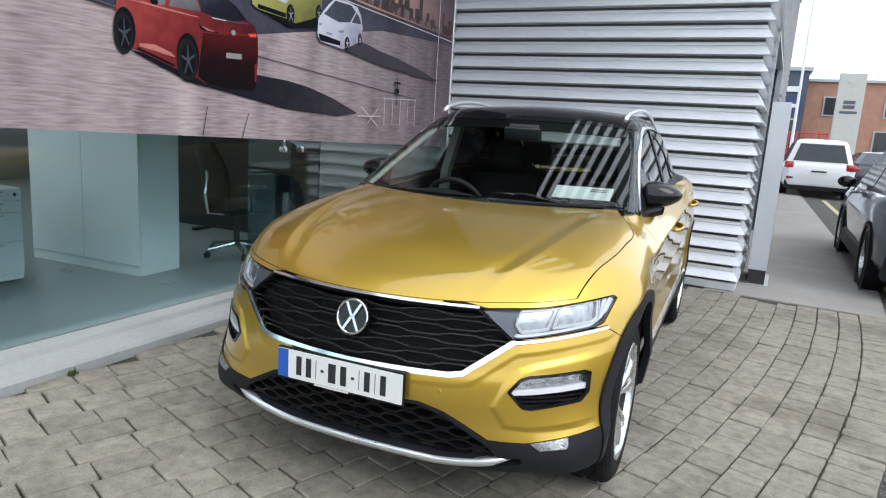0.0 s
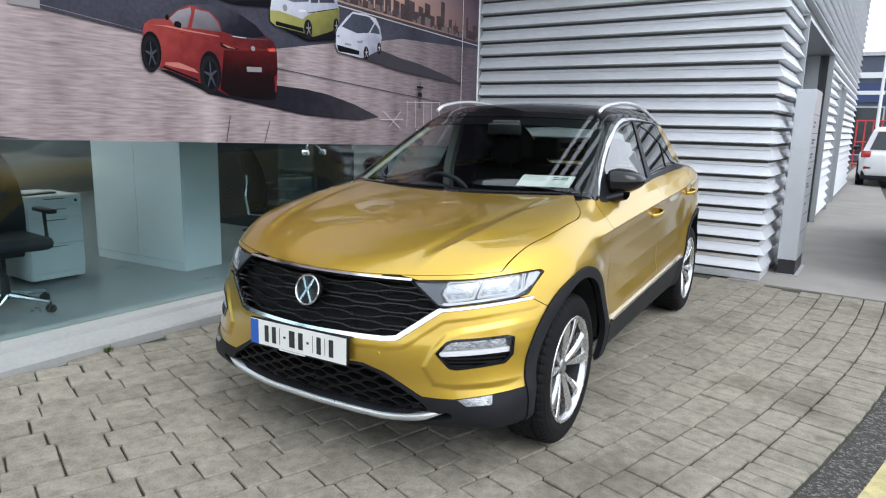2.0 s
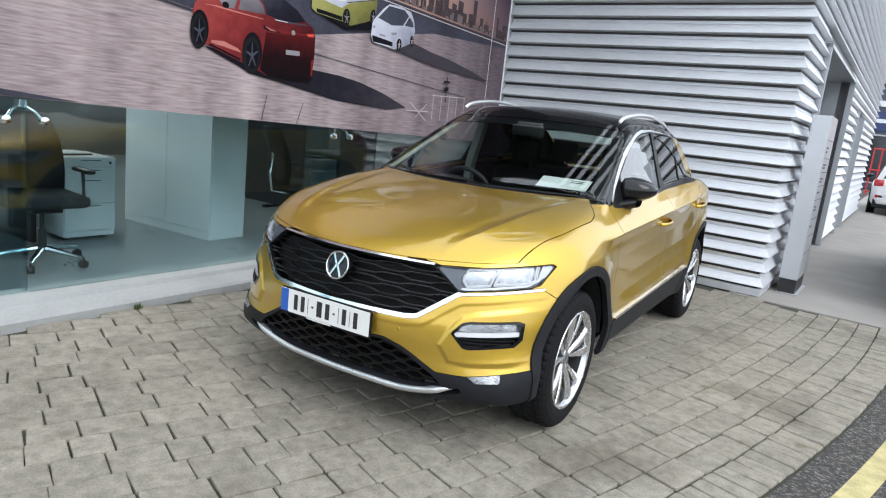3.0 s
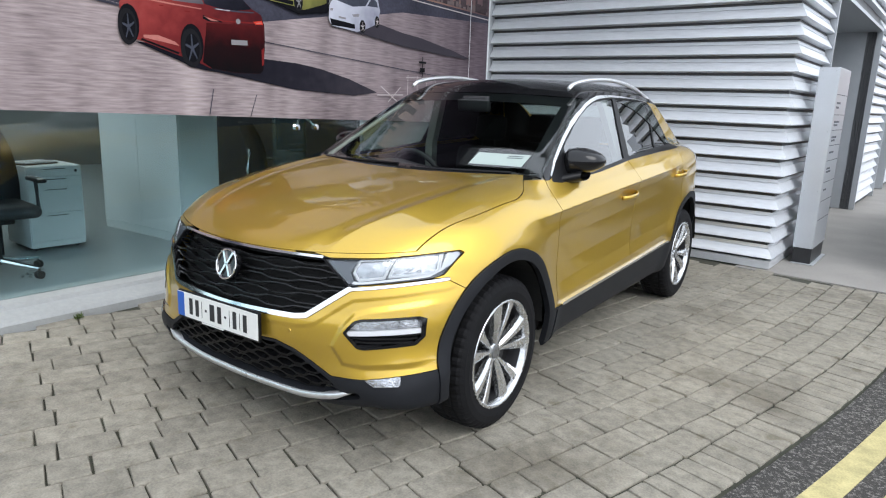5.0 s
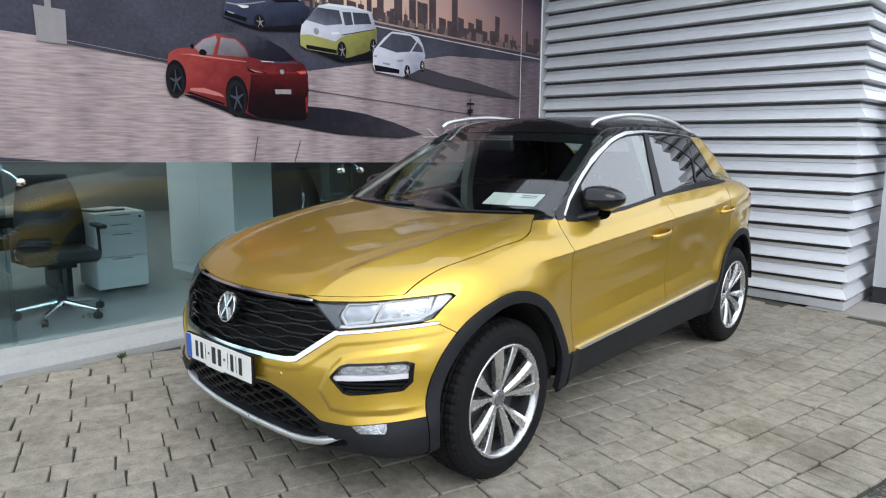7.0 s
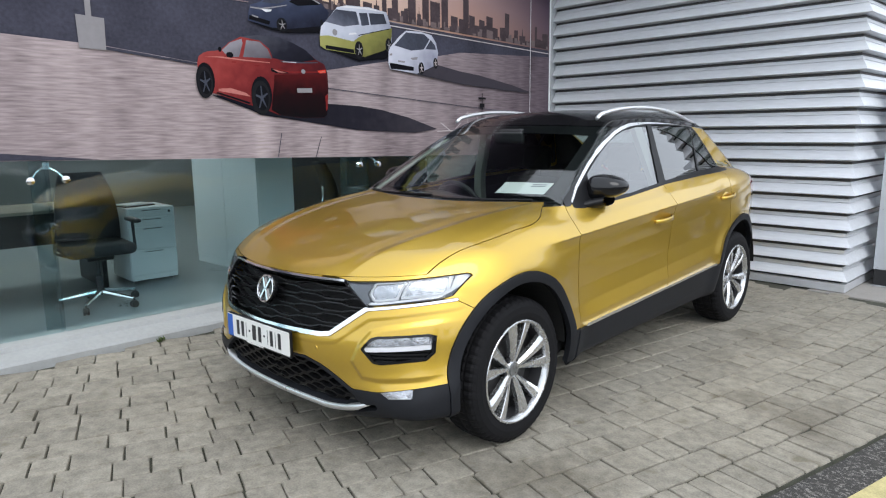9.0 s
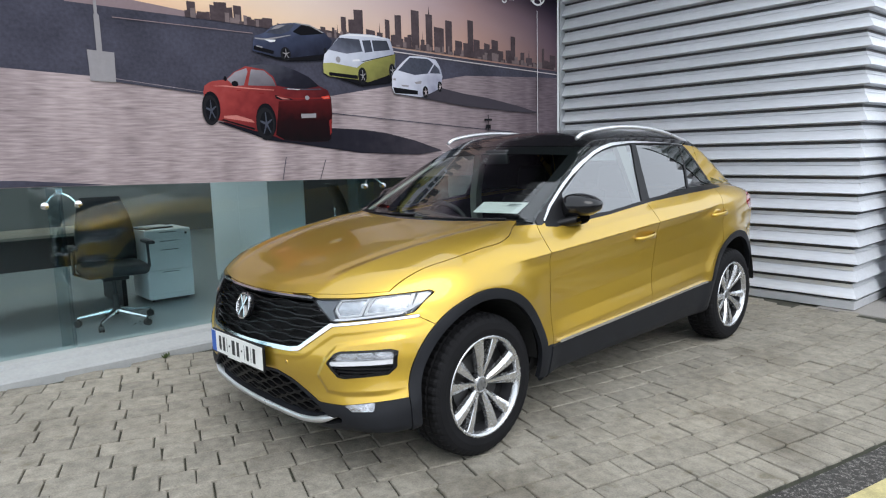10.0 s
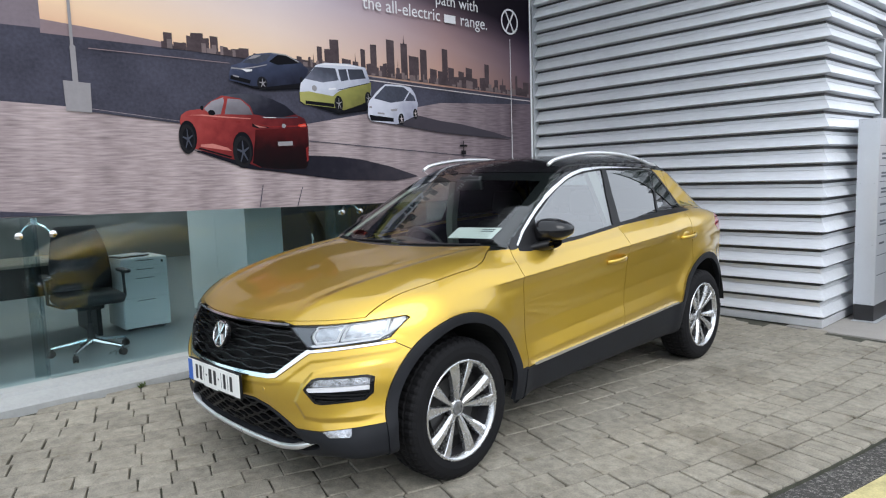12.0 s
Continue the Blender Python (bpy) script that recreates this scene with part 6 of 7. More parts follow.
# navy car
flat("print_navy_shadow", [(0.39, 2.25), (0.58, 2.20), (0.72, 2.19), (1.02, 2.22), (1.05, 2.30)], PR["black"])
flat("print_navy_car", [(0.392, 2.306), (0.388, 2.249), (0.577, 2.218), (0.702, 2.216), (1.03, 2.27), (1.08, 2.311), (1.112, 2.385), (1.034, 2.45), (0.902, 2.494), (0.773, 2.5), (0.644, 2.479), (0.57, 2.454), (0.492, 2.394), (0.409, 2.365)], PB["navy"], "printed dark blue car")
flat("print_car_window", [(0.507, 2.395), (0.599, 2.466), (0.762, 2.485), (0.716, 2.431), (0.64, 2.397)], PR["glass"])
flat("print_glass_light", [(0.55, 2.425), (0.605, 2.463), (0.68, 2.472), (0.62, 2.44)], PR["grey"])
flat("print_side_glass", [(0.742, 2.425), (0.824, 2.486), (0.918, 2.486), (1.033, 2.436), (0.818, 2.403)], PR["black"])
flat("print_navy_line", [(0.77, 2.492), (0.90, 2.486), (1.02, 2.44), (1.03, 2.446), (0.90, 2.496), (0.77, 2.5)], PR["grey"])
flat("print_navy_light", [(0.41, 2.352), (0.50, 2.352), (0.60, 2.372), (0.72, 2.40), (0.72, 2.394), (0.60, 2.362), (0.50, 2.340), (0.41, 2.342)], PR["grey"])
flat("print_head_lamp", [(0.49, 2.345), (0.59, 2.349), (0.58, 2.335), (0.54, 2.326)], PR["white"])
flat("print_navy_front", [(0.395, 2.26), (0.56, 2.235), (0.57, 2.262), (0.40, 2.29)], PR["black"])
flat("print_plate", [(0.42, 2.295), (0.47, 2.287), (0.47, 2.276), (0.42, 2.284)], PR["grey"])
p_wheel(0.669, 2.245, 0.046, 0.054, "grey")
# van, green below and white above
flat("print_van_shadow", [(1.06, 2.10), (1.40, 2.02), (1.70, 2.06), (1.76, 2.12), (1.73, 2.18)], PR["black"])
flat("print_van_top", [(1.011, 2.188), (1.027, 2.269), (1.08, 2.321), (1.189, 2.435), (1.287, 2.462), (1.526, 2.472), (1.712, 2.453), (1.739, 2.384), (1.768, 2.30), (1.765, 2.20), (1.40, 2.10), (1.05, 2.12)], PB["van"], "printed green and white van")
flat("print_van_body", [(1.011, 2.195), (1.10, 2.205), (1.345, 2.178), (1.40, 2.215), (1.44, 2.235), (1.77, 2.325), (1.765, 2.257), (1.746, 2.163), (1.661, 2.123), (1.458, 2.058), (1.352, 2.076), (1.065, 2.092), (1.012, 2.117)], PB["green"], "printed green lower body")
flat("print_van_glass", [(1.068, 2.31), (1.176, 2.418), (1.384, 2.421), (1.414, 2.32), (1.248, 2.289)], PB["screen"])
flat("print_van_glass", [(1.438, 2.312), (1.413, 2.414), (1.50, 2.423), (1.52, 2.328)], PB["screen"])
flat("print_van_glass", [(1.535, 2.330), (1.515, 2.424), (1.679, 2.435), (1.712, 2.356)], PB["screen"])
flat("print_van_skirt", [(1.065, 2.097), (1.352, 2.081), (1.352, 2.112), (1.065, 2.126)], PR["black"])
flat("print_head_lamp", [(1.30, 2.228), (1.385, 2.238), (1.375, 2.252), (1.31, 2.244)], PR["white"])
flat("print_badge_dot", oval(1.16, 2.235, 0.024, 0.026, 14), PR["grey"])
flat("print_van_line", [(1.40, 2.235), (1.74, 2.318), (1.74, 2.312), (1.40, 2.228)], PR["tyre"])
flat("print_mirror_far", oval(1.035, 2.30, 0.014, 0.022), PR["tyre"])
flat("print_roof_shine", [(1.20, 2.437), (1.29, 2.456), (1.52, 2.466), (1.70, 2.446), (1.52, 2.452), (1.30, 2.444)], PR["white"])
p_wheel(1.402, 2.112, 0.045, 0.072, "grey")
p_wheel(1.728, 2.172, 0.036, 0.064, "grey")
# white car
flat("print_white_shadow", [(1.748, 1.968), (2.048, 1.943), (2.632, 1.878), (3.3, 1.84), (3.75, 1.83), (3.4, 1.90), (2.9, 1.975), (2.638, 1.997), (2.323, 2.043)], PB["shadow"])
flat("print_white_car", [(1.725, 2.126), (1.746, 2.163), (1.85, 2.262), (1.932, 2.319), (2.104, 2.325), (2.244, 2.307), (2.298, 2.245), (2.329, 2.153), (2.301, 2.042), (2.156, 1.983), (2.048, 1.948), (1.748, 1.972), (1.719, 2.023)], PB["car"], "printed white hatchback")
flat("print_van_glass", [(1.793, 2.181), (1.931, 2.304), (2.151, 2.307), (2.219, 2.267), (2.144, 2.172), (1.99, 2.149)], PR["glass"])
flat("print_side_glass", [(2.165, 2.175), (2.232, 2.262), (2.285, 2.22), (2.30, 2.18)], PR["glass"])
flat("print_bumper", [(1.732, 2.028), (1.85, 2.02), (2.018, 2.007), (2.016, 1.972), (1.748, 1.975)], PR["black"])
flat("print_head_lamp", [(1.98, 2.085), (2.07, 2.10), (2.06, 2.075), (2.0, 2.068)], PR["grey"])
flat("print_head_lamp", [(1.735, 2.105), (1.765, 2.11), (1.765, 2.09), (1.735, 2.09)], PR["grey"])
flat("print_plate", [(1.83, 2.055), (1.91, 2.052), (1.91, 2.036), (1.83, 2.039)], PR["grey"])
p_wheel(2.11, 1.998, 0.036, 0.056, "pale")
p_wheel(2.29, 2.056, 0.028, 0.050, "pale")
# small dark post and pale fence lines, thin white line and badge, words
flat("print_post", [(2.93, 1.55), (2.94, 1.55), (2.94, 1.80), (2.93, 1.80)], PR["tyre"])
flat("print_lamp_head", [(2.88, 1.74), (2.99, 1.74), (2.99, 1.76), (2.88, 1.76)], PR["tyre"])
flat("print_lamp_head", [(2.90, 1.66), (2.97, 1.66), (2.97, 1.70), (2.90, 1.70)], PR["tyre"])
for k in range(5):
    flat("print_fence", [(2.72 + 0.14 * k, 1.36), (2.727 + 0.14 * k, 1.36), (2.727 + 0.14 * k, 1.62), (2.72 + 0.14 * k, 1.62)], PR["pale"])
flat("print_fence", [(2.7, 1.60), (3.3, 1.62), (3.3, 1.613), (2.7, 1.593)], PR["pale"])
for a, b in (((2.35, 1.50), (2.62, 1.34)), ((2.45, 1.36), (2.62, 1.50)), ((2.3, 1.42), (2.66, 1.43))):
    flat("print_ground_mark", [a, b, (b[0], b[1] + 0.01), (a[0], a[1] + 0.01)], PR["pale"])
flat("print_white_line", [(3.695, 1.3), (3.703, 1.3), (3.703, 2.92), (3.695, 2.92)], PR["white"], "thin white printed line")
badge("print_badge", 0.138, banner, Matrix.Translation((3.70, 3.11, _layer[0] + 0.001)) @ Matrix.Diagonal((1, 1, 0.05, 1)), PR["white"], "round white printed badge")


def words(name, text, size, x, y, z, m, parent, label, align="LEFT", turn=None):
    cu = bpy.data.curves.new(name, "FONT")
    cu.body, cu.size, cu.extrude, cu.align_x, cu.resolution_u = text, size, 0.0003, align, 3
    tmp = bpy.data.objects.new(name, cu)
    me = bpy.data.meshes.new_from_object(tmp)
    bpy.data.objects.remove(tmp)
    me.materials.append(m)
    ob = new(name, me)
    ob.parent = parent
    ob.matrix_basis = Matrix.Translation((x, y, z)) @ (turn or Matrix.Identity(4))
    return tagged(ob, label)


zl = _layer[0] + 0.001
for text, size, x, y, wide in (("the all-electric", 0.168, 1.71, 2.985, 0.95), ("range.", 0.168, 2.936, 2.980, 0.40), ("path with", 0.155, 2.60, 3.148, 0.60)):
    tw = words("banner_words", text, size, x, y, zl, PR["white"], banner, "white printed words on the banner")
    tw.scale.x = wide / max(v.co.x for v in tw.data.vertices)
part("banner_bar", boxes((2.715, 2.982, zl, 2.872, 3.062, zl + 0.0005)), PR["white"], banner, "plain white printed bar")
part("edge_trim", boxes((4.056, 1.17, -0.012, 4.075, TOP, 0.006)), M["white"], banner, "pale edge trim of the banner")

# ---- showroom furniture behind the glass ----
IZ = 0.06


def drawer_unit(m):
    ob = root("drawer_unit", m, "white mobile office drawer pedestal under the desk end", "drawer unit")
    part("carcass", boxes((-0.50, 0.0, 0.03, -0.02, 0.43, 0.70), bevel=0.003), M["white"], ob)
    part("plinth_board", boxes((-0.02, 0.01, 0.03, -0.008, 0.42, 0.075)), M["white"], ob)
    for z0, z1 in ((0.08, 0.31), (0.315, 0.525), (0.53, 0.61), (0.615, 0.695)):
        d = part("drawer_front", boxes((-0.018, 0.004, z0, 0.0, 0.426, z1), bevel=0.003), M["white"], ob)
        part("finger_slot", boxes((-0.002, 0.13, z1 - 0.022, 0.001, 0.30, z1 - 0.016)), M["black"], d)
    part("lock", lathe(bmesh.new(), [(0.0, 0.0), (0.004, 0.001), (0.003, 0.012), (0.0, 0.012)], "x", 12, (0, 0.38, 0.655)), M["black"], ob)
    for x in (-0.44, -0.08):
        for y in (0.05, 0.38):
            part("castor", lathe(bmesh.new(), [(-0.012, 0.001), (-0.012, 0.016), (0.012, 0.016), (0.012, 0.001)], "x", 12, (x, y, 0.0165)), M["black"], ob)
    return ob


drawer_unit(Matrix.Translation((-3.60, -0.03, IZ)) @ Matrix.Rotation(radians(-2), 4, "Z"))


def cupboard(m, w, d, h):
    ob = root("cupboard", m, "tall pale two-door office cupboard", "cupboard")
    part("body", boxes((0.0, 0.02, 0.0, w, d, h), bevel=0.003), M["white"], ob)
    part("kickboard", boxes((0.0, 0.006, 0.0, w, 0.018, 0.075)), M["white"], ob)
    for k in range(2):
        dr = part("door", boxes((k * w / 2 + 0.002, 0.0, 0.08, (k + 1) * w / 2 - 0.002, 0.018, h - 0.002), bevel=0.002), M["white"], ob)
    part("keyhole", lathe(bmesh.new(), [(0.0, 0.0), (-0.003, 0.001), (-0.003, 0.01), (0.0, 0.01)], "y", 12, (w / 2 + 0.05, 0, 1.13)), M["black"], ob)
    return ob


cupboard(Matrix.Translation((-4.32, 0.95, IZ)) @ Matrix.Rotation(radians(2.5), 4, "Z"), 1.22, 0.42, 1.25)


def desk(m, w, d):
    ob = root("desk", m, "grey office desk with dark end panels", "desk")
    part("desktop", boxes((0, 0, 0.715, d, w, 0.74), bevel=0.003), M["wood"], ob)
    for y in (0.03, w - 0.07):
        part("leg", boxes((0.05, y, 0.0, d - 0.05, y + 0.04, 0.714)), M["black"], ob)
    part("modesty_panel", boxes((0.06, 0.075, 0.35, 0.08, w - 0.075, 0.70)), M["black"], ob)
    return ob


desk(Matrix.Translation((-4.5, -1.9, IZ)) @ Matrix.Rotation(radians(-2), 4, "Z"), 1.75, 0.8)
for dz, w in ((0.0, 0.30), (0.011, 0.28)):
    tagged(under(link("paper_folder", boxes((-0.11, -w / 2, 0, 0.11, w / 2, 0.010), bevel=0.002), M["black"] if dz == 0 else M["sign"]), Matrix.Translation((-3.84, 0.13, IZ + 0.702 + dz)) @ Matrix.Rotation(radians(12), 4, "Z")), "flat folder lying on the drawer pedestal", "folder", "folders")


def office_chair(m, label):
    ob = root("office_chair", m, label, "office chair")
    for k in range(5):
        a = radians(72 * k + 20)
        c, s = math.cos(a), math.sin(a)
        leg = part("base_leg", tube(bmesh.new(), [(0.03 * c, 0.03 * s, 0.115), (0.30 * c, 0.30 * s, 0.075)], [0.022, 0.013], 8), M["chrome"], ob, "chrome star base leg")
        bm = bmesh.new()
        lathe(bm, [(-0.02, 0.001), (-0.02, 0.028), (-0.006, 0.029), (-0.005, 0.02), (0.005, 0.02), (0.006, 0.029), (0.02, 0.028), (0.02, 0.001)], "x", 16)
        bmesh.ops.transform(bm, matrix=Matrix.Translation((0.30 * c, 0.30 * s, 0.029)) @ Matrix.Rotation(a + 0.7 * k, 4, "Z"), verts=bm.verts)
        tube(bm, [(0.30 * c, 0.30 * s, 0.03), (0.30 * c, 0.30 * s, 0.075)], 0.008)
        part("castor", bm, M["black"], leg, "black twin-wheel castor")
    part("gas_lift", tube(bmesh.new(), [(0, 0, 0.09), (0, 0, 0.25), (0, 0, 0.26), (0, 0, 0.42)], [0.028, 0.028, 0.016, 0.016], 14), M["black"], ob)
    part("seat", boxes((-0.25, -0.24, 0.43, 0.25, 0.25, 0.52), bevel=0.04), M["fabric"], ob, "black padded seat", smooth=True)
    part("mechanism", boxes((-0.1, -0.12, 0.385, 0.1, 0.14, 0.43), bevel=0.01), M["black"], ob)
    bm = bmesh.new()
    for i in range(9):
        t = i / 8
        z = 0.50 + 0.56 * t
        w = 0.235 * (1 - 0.35 * t**3)
        y = 0.23 + 0.10 * t - 0.05 * math.sin(math.pi * t)
        ring = [bm.verts.new((w * u, y + 0.03 * abs(u) ** 2 * -1 + dy, z)) for dy in (0.0, 0.05) for u in ((-1, -0.5, 0, 0.5, 1) if dy == 0 else (1, 0.5, 0, -0.5, -1))]
        if i:
            for k in range(10):
                bm.faces.new((prev[k], prev[(k + 1) % 10], ring[(k + 1) % 10], ring[k]))
        else:
            bm.faces.new(ring[::-1])
        prev = ring
    bm.faces.new(prev)
    bmesh.ops.recalc_face_normals(bm, faces=bm.faces)
    part("backrest", bm, M["fabric"], ob, "black curved backrest", smooth=True)
    part("back_strut", tube(bmesh.new(), [(0, 0.12, 0.40), (0, 0.28, 0.42), (0, 0.31, 0.60), (0, 0.29, 0.80)], 0.018, 8), M["chrome"], ob)
    for sg in (-1, 1):
        arm = part("arm_post", tube(bmesh.new(), [(sg * 0.22, 0.0, 0.43), (sg * 0.29, 0.0, 0.46), (sg * 0.29, 0.02, 0.66)], 0.014, 8), M["black"], ob)
        part("arm_pad", boxes((sg * 0.29 - 0.035, -0.12, 0.66, sg * 0.29 + 0.035, 0.14, 0.69), bevel=0.012), M["black"], arm, "black arm pad", smooth=True)
    return ob


office_chair(Matrix.Translation((-3.02, -0.50, IZ)) @ Matrix.Rotation(radians(84), 4, "Z"), "black office chair with chrome star base by drawer pedestal")
office_chair(Matrix.Translation((-3.15, 2.15, IZ)) @ Matrix.Rotation(radians(160), 4, "Z"), "black office chair with chrome star base beyond cupboard")
scr = root("screen_panel", Matrix.Translation((-3.2, 3.0, IZ)), "dark free-standing partition panel behind the chair", "partition")
part("panel", boxes((-2.7, 0.0, 0.03, 0.35, 0.04, 1.7), bevel=0.004), M["fabric"], scr)
for x in (-2.5, -1.2, 0.15):
    part("foot", boxes((x - 0.03, -0.15, 0.0, x + 0.03, 0.19, 0.029)), M["black"], scr)

# ---- silver totem sign beside the louvred wall ----
SG = Matrix.Translation((1.27, 4.69, ground_z(1.3))) @ Matrix.Rotation(radians(TURN), 4, "Z")
tot = root("totem_sign", SG, "silver metal totem sign with black foot beside the louvres", "sign")
part("foot", boxes((0.005, 0.01, 0.0, 0.165, 0.62, 0.15), bevel=0.004), M["black"], tot, "black recessed foot")
part("casing", boxes((0.0, 0.0, 0.152, 0.17, 0.64, 1.82), bevel=0.004), M["sign"], tot, "silver sheet metal casing")
for z in (0.42, 0.60, 0.78, 0.98, 1.12, 1.26, 1.40, 1.58):
    part("panel_joint", boxes((0.1702, 0.03, z, 0.1712, 0.61, z + 0.006)), M["ink"], tot)
for z, w in ((1.50, 0.2), (1.46, 0.14), (1.33, 0.30), (1.30, 0.22), (1.19, 0.26), (1.16, 0.2), (1.05, 0.24), (0.90, 0.18), (0.87, 0.24), (0.70, 0.15)):
    part("sign_bar", boxes((0.1702, 0.08, z, 0.1712, 0.08 + w, z + 0.018)), M["ink"], tot, "plain dark bar of small lettering")
for x in (0.03, 0.14):
    for z in (0.17, 0.70, 1.25, 1.79):
        part("screw", lathe(bmesh.new(), [(0.0, 0.0), (-0.002, 0.001), (-0.001, 0.005), (0.0, 0.005)], "y", 8, (x, 0, z)), M["frame_grey"], tot)
part("anchor_plate", boxes((0.0, -0.03, 0.0, 0.2, 0.66, 0.006)), M["frame_grey"], tot, "flat steel anchor plate")

# weed at the foot of the plinth
wd = bmesh.new()
rw = random.Random(3)
for k in range(26):
    a, l = rw.uniform(0, 6.28), rw.uniform(0.02, 0.05)
    p = Vector((rw.uniform(-0.015, 0.015), rw.uniform(-0.02, 0.02), 0))
    d = Vector((math.cos(a) * 0.6, math.sin(a) * 0.6, 0.8)) * l
    s = Vector((-math.sin(a), math.cos(a), 0)) * 0.006
    wd.faces.new([wd.verts.new(q) for q in (p, p + d * 0.5 + s, p + d, p + d * 0.5 - s)])
tagged(under(link("weed", wd, M["weed"]), Matrix.Translation((-1.775, -0.56, ground_z(-1.77)))), "small green weed in the joint by the plinth", "weed")

# ---- beyond the wing: parked cars, buildings, mast ----
BG = dict(
    grey=car_paint("grey_car_paint", (0.085, 0.10, 0.115), 0.3, 0.3), white=mat("white_car_paint", (0.72, 0.73, 0.74), 0.3, var=0.02, coat=1.0),
    red=mat("red_car_paint", (0.35, 0.02, 0.02), 0.3, var=0.05, coat=1.0), dark=mat("dark_car_paint", (0.03, 0.035, 0.045), 0.3, var=0.05, coat=1.0))


def far_car(m, paint, label, length=4.3, width=1.84, height=1.6, tall=False, group=""):
    """A parked car with its tail towards -y: shell, glass, wheels, lamps."""
    ob = root("far_parked_car", m, label, "car", group)
    hw = width / 2
    f = length / 4.3
    def loft(rings):
        bm = bmesh.new()
        rows = [[bm.verts.new(p) for p in r] for r in rings]
        k = len(rows[0])
        for p, q in zip(rows, rows[1:]):
            for i in range(k):
                bm.faces.new((p[i], p[(i + 1) % k], q[(i + 1) % k], q[i]))
        bm.faces.new(rows[0][::-1])
        bm.faces.new(rows[-1])
        bmesh.ops.recalc_face_normals(bm, faces=bm.faces)
        return bm
    rings = []
    for y, wf, zt, zb in ((0.0, 0.80, 0.90, 0.42), (0.04, 0.90, 0.99, 0.33), (0.25, 0.985, 1.03, 0.30), (0.8, 1.0, 1.045, 0.28), (2.0 * f, 1.0, 1.02, 0.28), (3.0 * f, 1.0, 1.0, 0.28), (3.6 * f, 0.99, 0.95, 0.28), (4.05 * f, 0.90, 0.84, 0.30), (4.25 * f, 0.74, 0.72, 0.34), (4.3 * f, 0.62, 0.64, 0.42)):
        w = hw * wf
        half = [(w * 0.90, zb), (w * 0.985, zb + 0.12), (w * 0.985, (zb + zt) / 2), (w, zt - 0.20), (w * 0.985, zt - 0.10), (w * 0.93, zt - 0.02), (w * 0.80, zt)]
        rings.append([(x, y, z) for x, z in half] + [(-x, y, z) for x, z in half[::-1]])
    part("body", loft(rings), paint, ob, smooth=True)
    yr = 0.22 if tall else 0.42
    rings = []
    for z, y0, y1, w in ((0.98, 0.10, 3.2 * f, hw * 0.92), (1.08, 0.13, 3.02 * f, hw * 0.885), (height - 0.12, yr, 2.42 * f, hw * 0.71), (height - 0.03, yr + 0.10, 2.20 * f, hw * 0.64), (height, yr + 0.3, 1.9 * f, hw * 0.5)):
        c = 0.12
        rings.append([(w - c, y0, z), (w, y0 + c, z), (w, y1 - 2 * c, z), (w - c, y1, z), (-w + c, y1, z), (-w, y1 - 2 * c, z), (-w, y0 + c, z), (-w + c, y0, z)])
    part("cabin", loft(rings), paint, ob)
    bm = bmesh.new()
    z0, z1 = 1.06, height - 0.14
    y0, y1 = (0.125, yr - 0.005) if tall else (0.125, yr - 0.01)
    vs = [bm.verts.new(p) for p in ((-hw * 0.74, y0 - 0.012, z0), (hw * 0.74, y0 - 0.012, z0), (hw * 0.58, y1 - 0.012, z1), (-hw * 0.58, y1 - 0.012, z1), (-hw * 0.74, y0 + 0.03, z0), (hw * 0.74, y0 + 0.03, z0), (hw * 0.58, y1 + 0.03, z1), (-hw * 0.58, y1 + 0.03, z1))]
    for q in ((0, 1, 2, 3), (4, 7, 6, 5), (0, 4, 5, 1), (1, 5, 6, 2), (2, 6, 7, 3), (3, 7, 4, 0)):
        bm.faces.new([vs[i] for i in q])
    part("rear_screen", bm, M["dark_glass"], ob, "dark rear screen")
    for sgx in (-1, 1):
        for ya, yb, yc, yd in ((0.75, 1.62, 1.62, 0.95), (1.70, 2.85 * f, 2.42 * f, 1.70)):
            bm = bmesh.new()
            za, zb = 1.06, height - 0.13
            def xw(z):
                t = (z - 1.02) / (height - 0.1 - 1.02)
                return sgx * (hw * (0.905 - 0.21 * t) + 0.014)
            vs = [bm.verts.new((xw(z) + o, y, z)) for o in (0, -sgx * 0.04) for y, z in ((ya, za), (yb, za), (yc, zb), (yd, zb))]
            for q in ((0, 1, 2, 3), (7, 6, 5, 4), (0, 4, 5, 1), (1, 5, 6, 2), (2, 6, 7, 3), (3, 7, 4, 0)):
                bm.faces.new([vs[i] for i in q])
            bmesh.ops.recalc_face_normals(bm, faces=bm.faces)
            part("side_glass", bm, M["dark_glass"], ob, "dark side glass")
        lampz = (0.86, 0.95) if not tall else (0.84, 1.03)
        part("tail_lamp", boxes((min(sgx * hw * 0.70, sgx * hw * 0.955), -0.012, lampz[0], max(sgx * hw * 0.70, sgx * hw * 0.955), 0.25, lampz[1]), bevel=0.03), CAR["tail"], ob, "red tail lamp", smooth=True)
        bm = bmesh.new()
        bmesh.ops.create_uvsphere(bm, u_segments=14, v_segments=8, radius=1)
        bmesh.ops.transform(bm, matrix=Matrix.Translation((sgx * (hw + 0.08), 2.62 * f, 1.06)) @ Matrix.Diagonal((0.11, 0.07, 0.075, 1)), verts=bm.verts)
        part("door_mirror", bm, CAR["gloss_black"], ob, smooth=True)
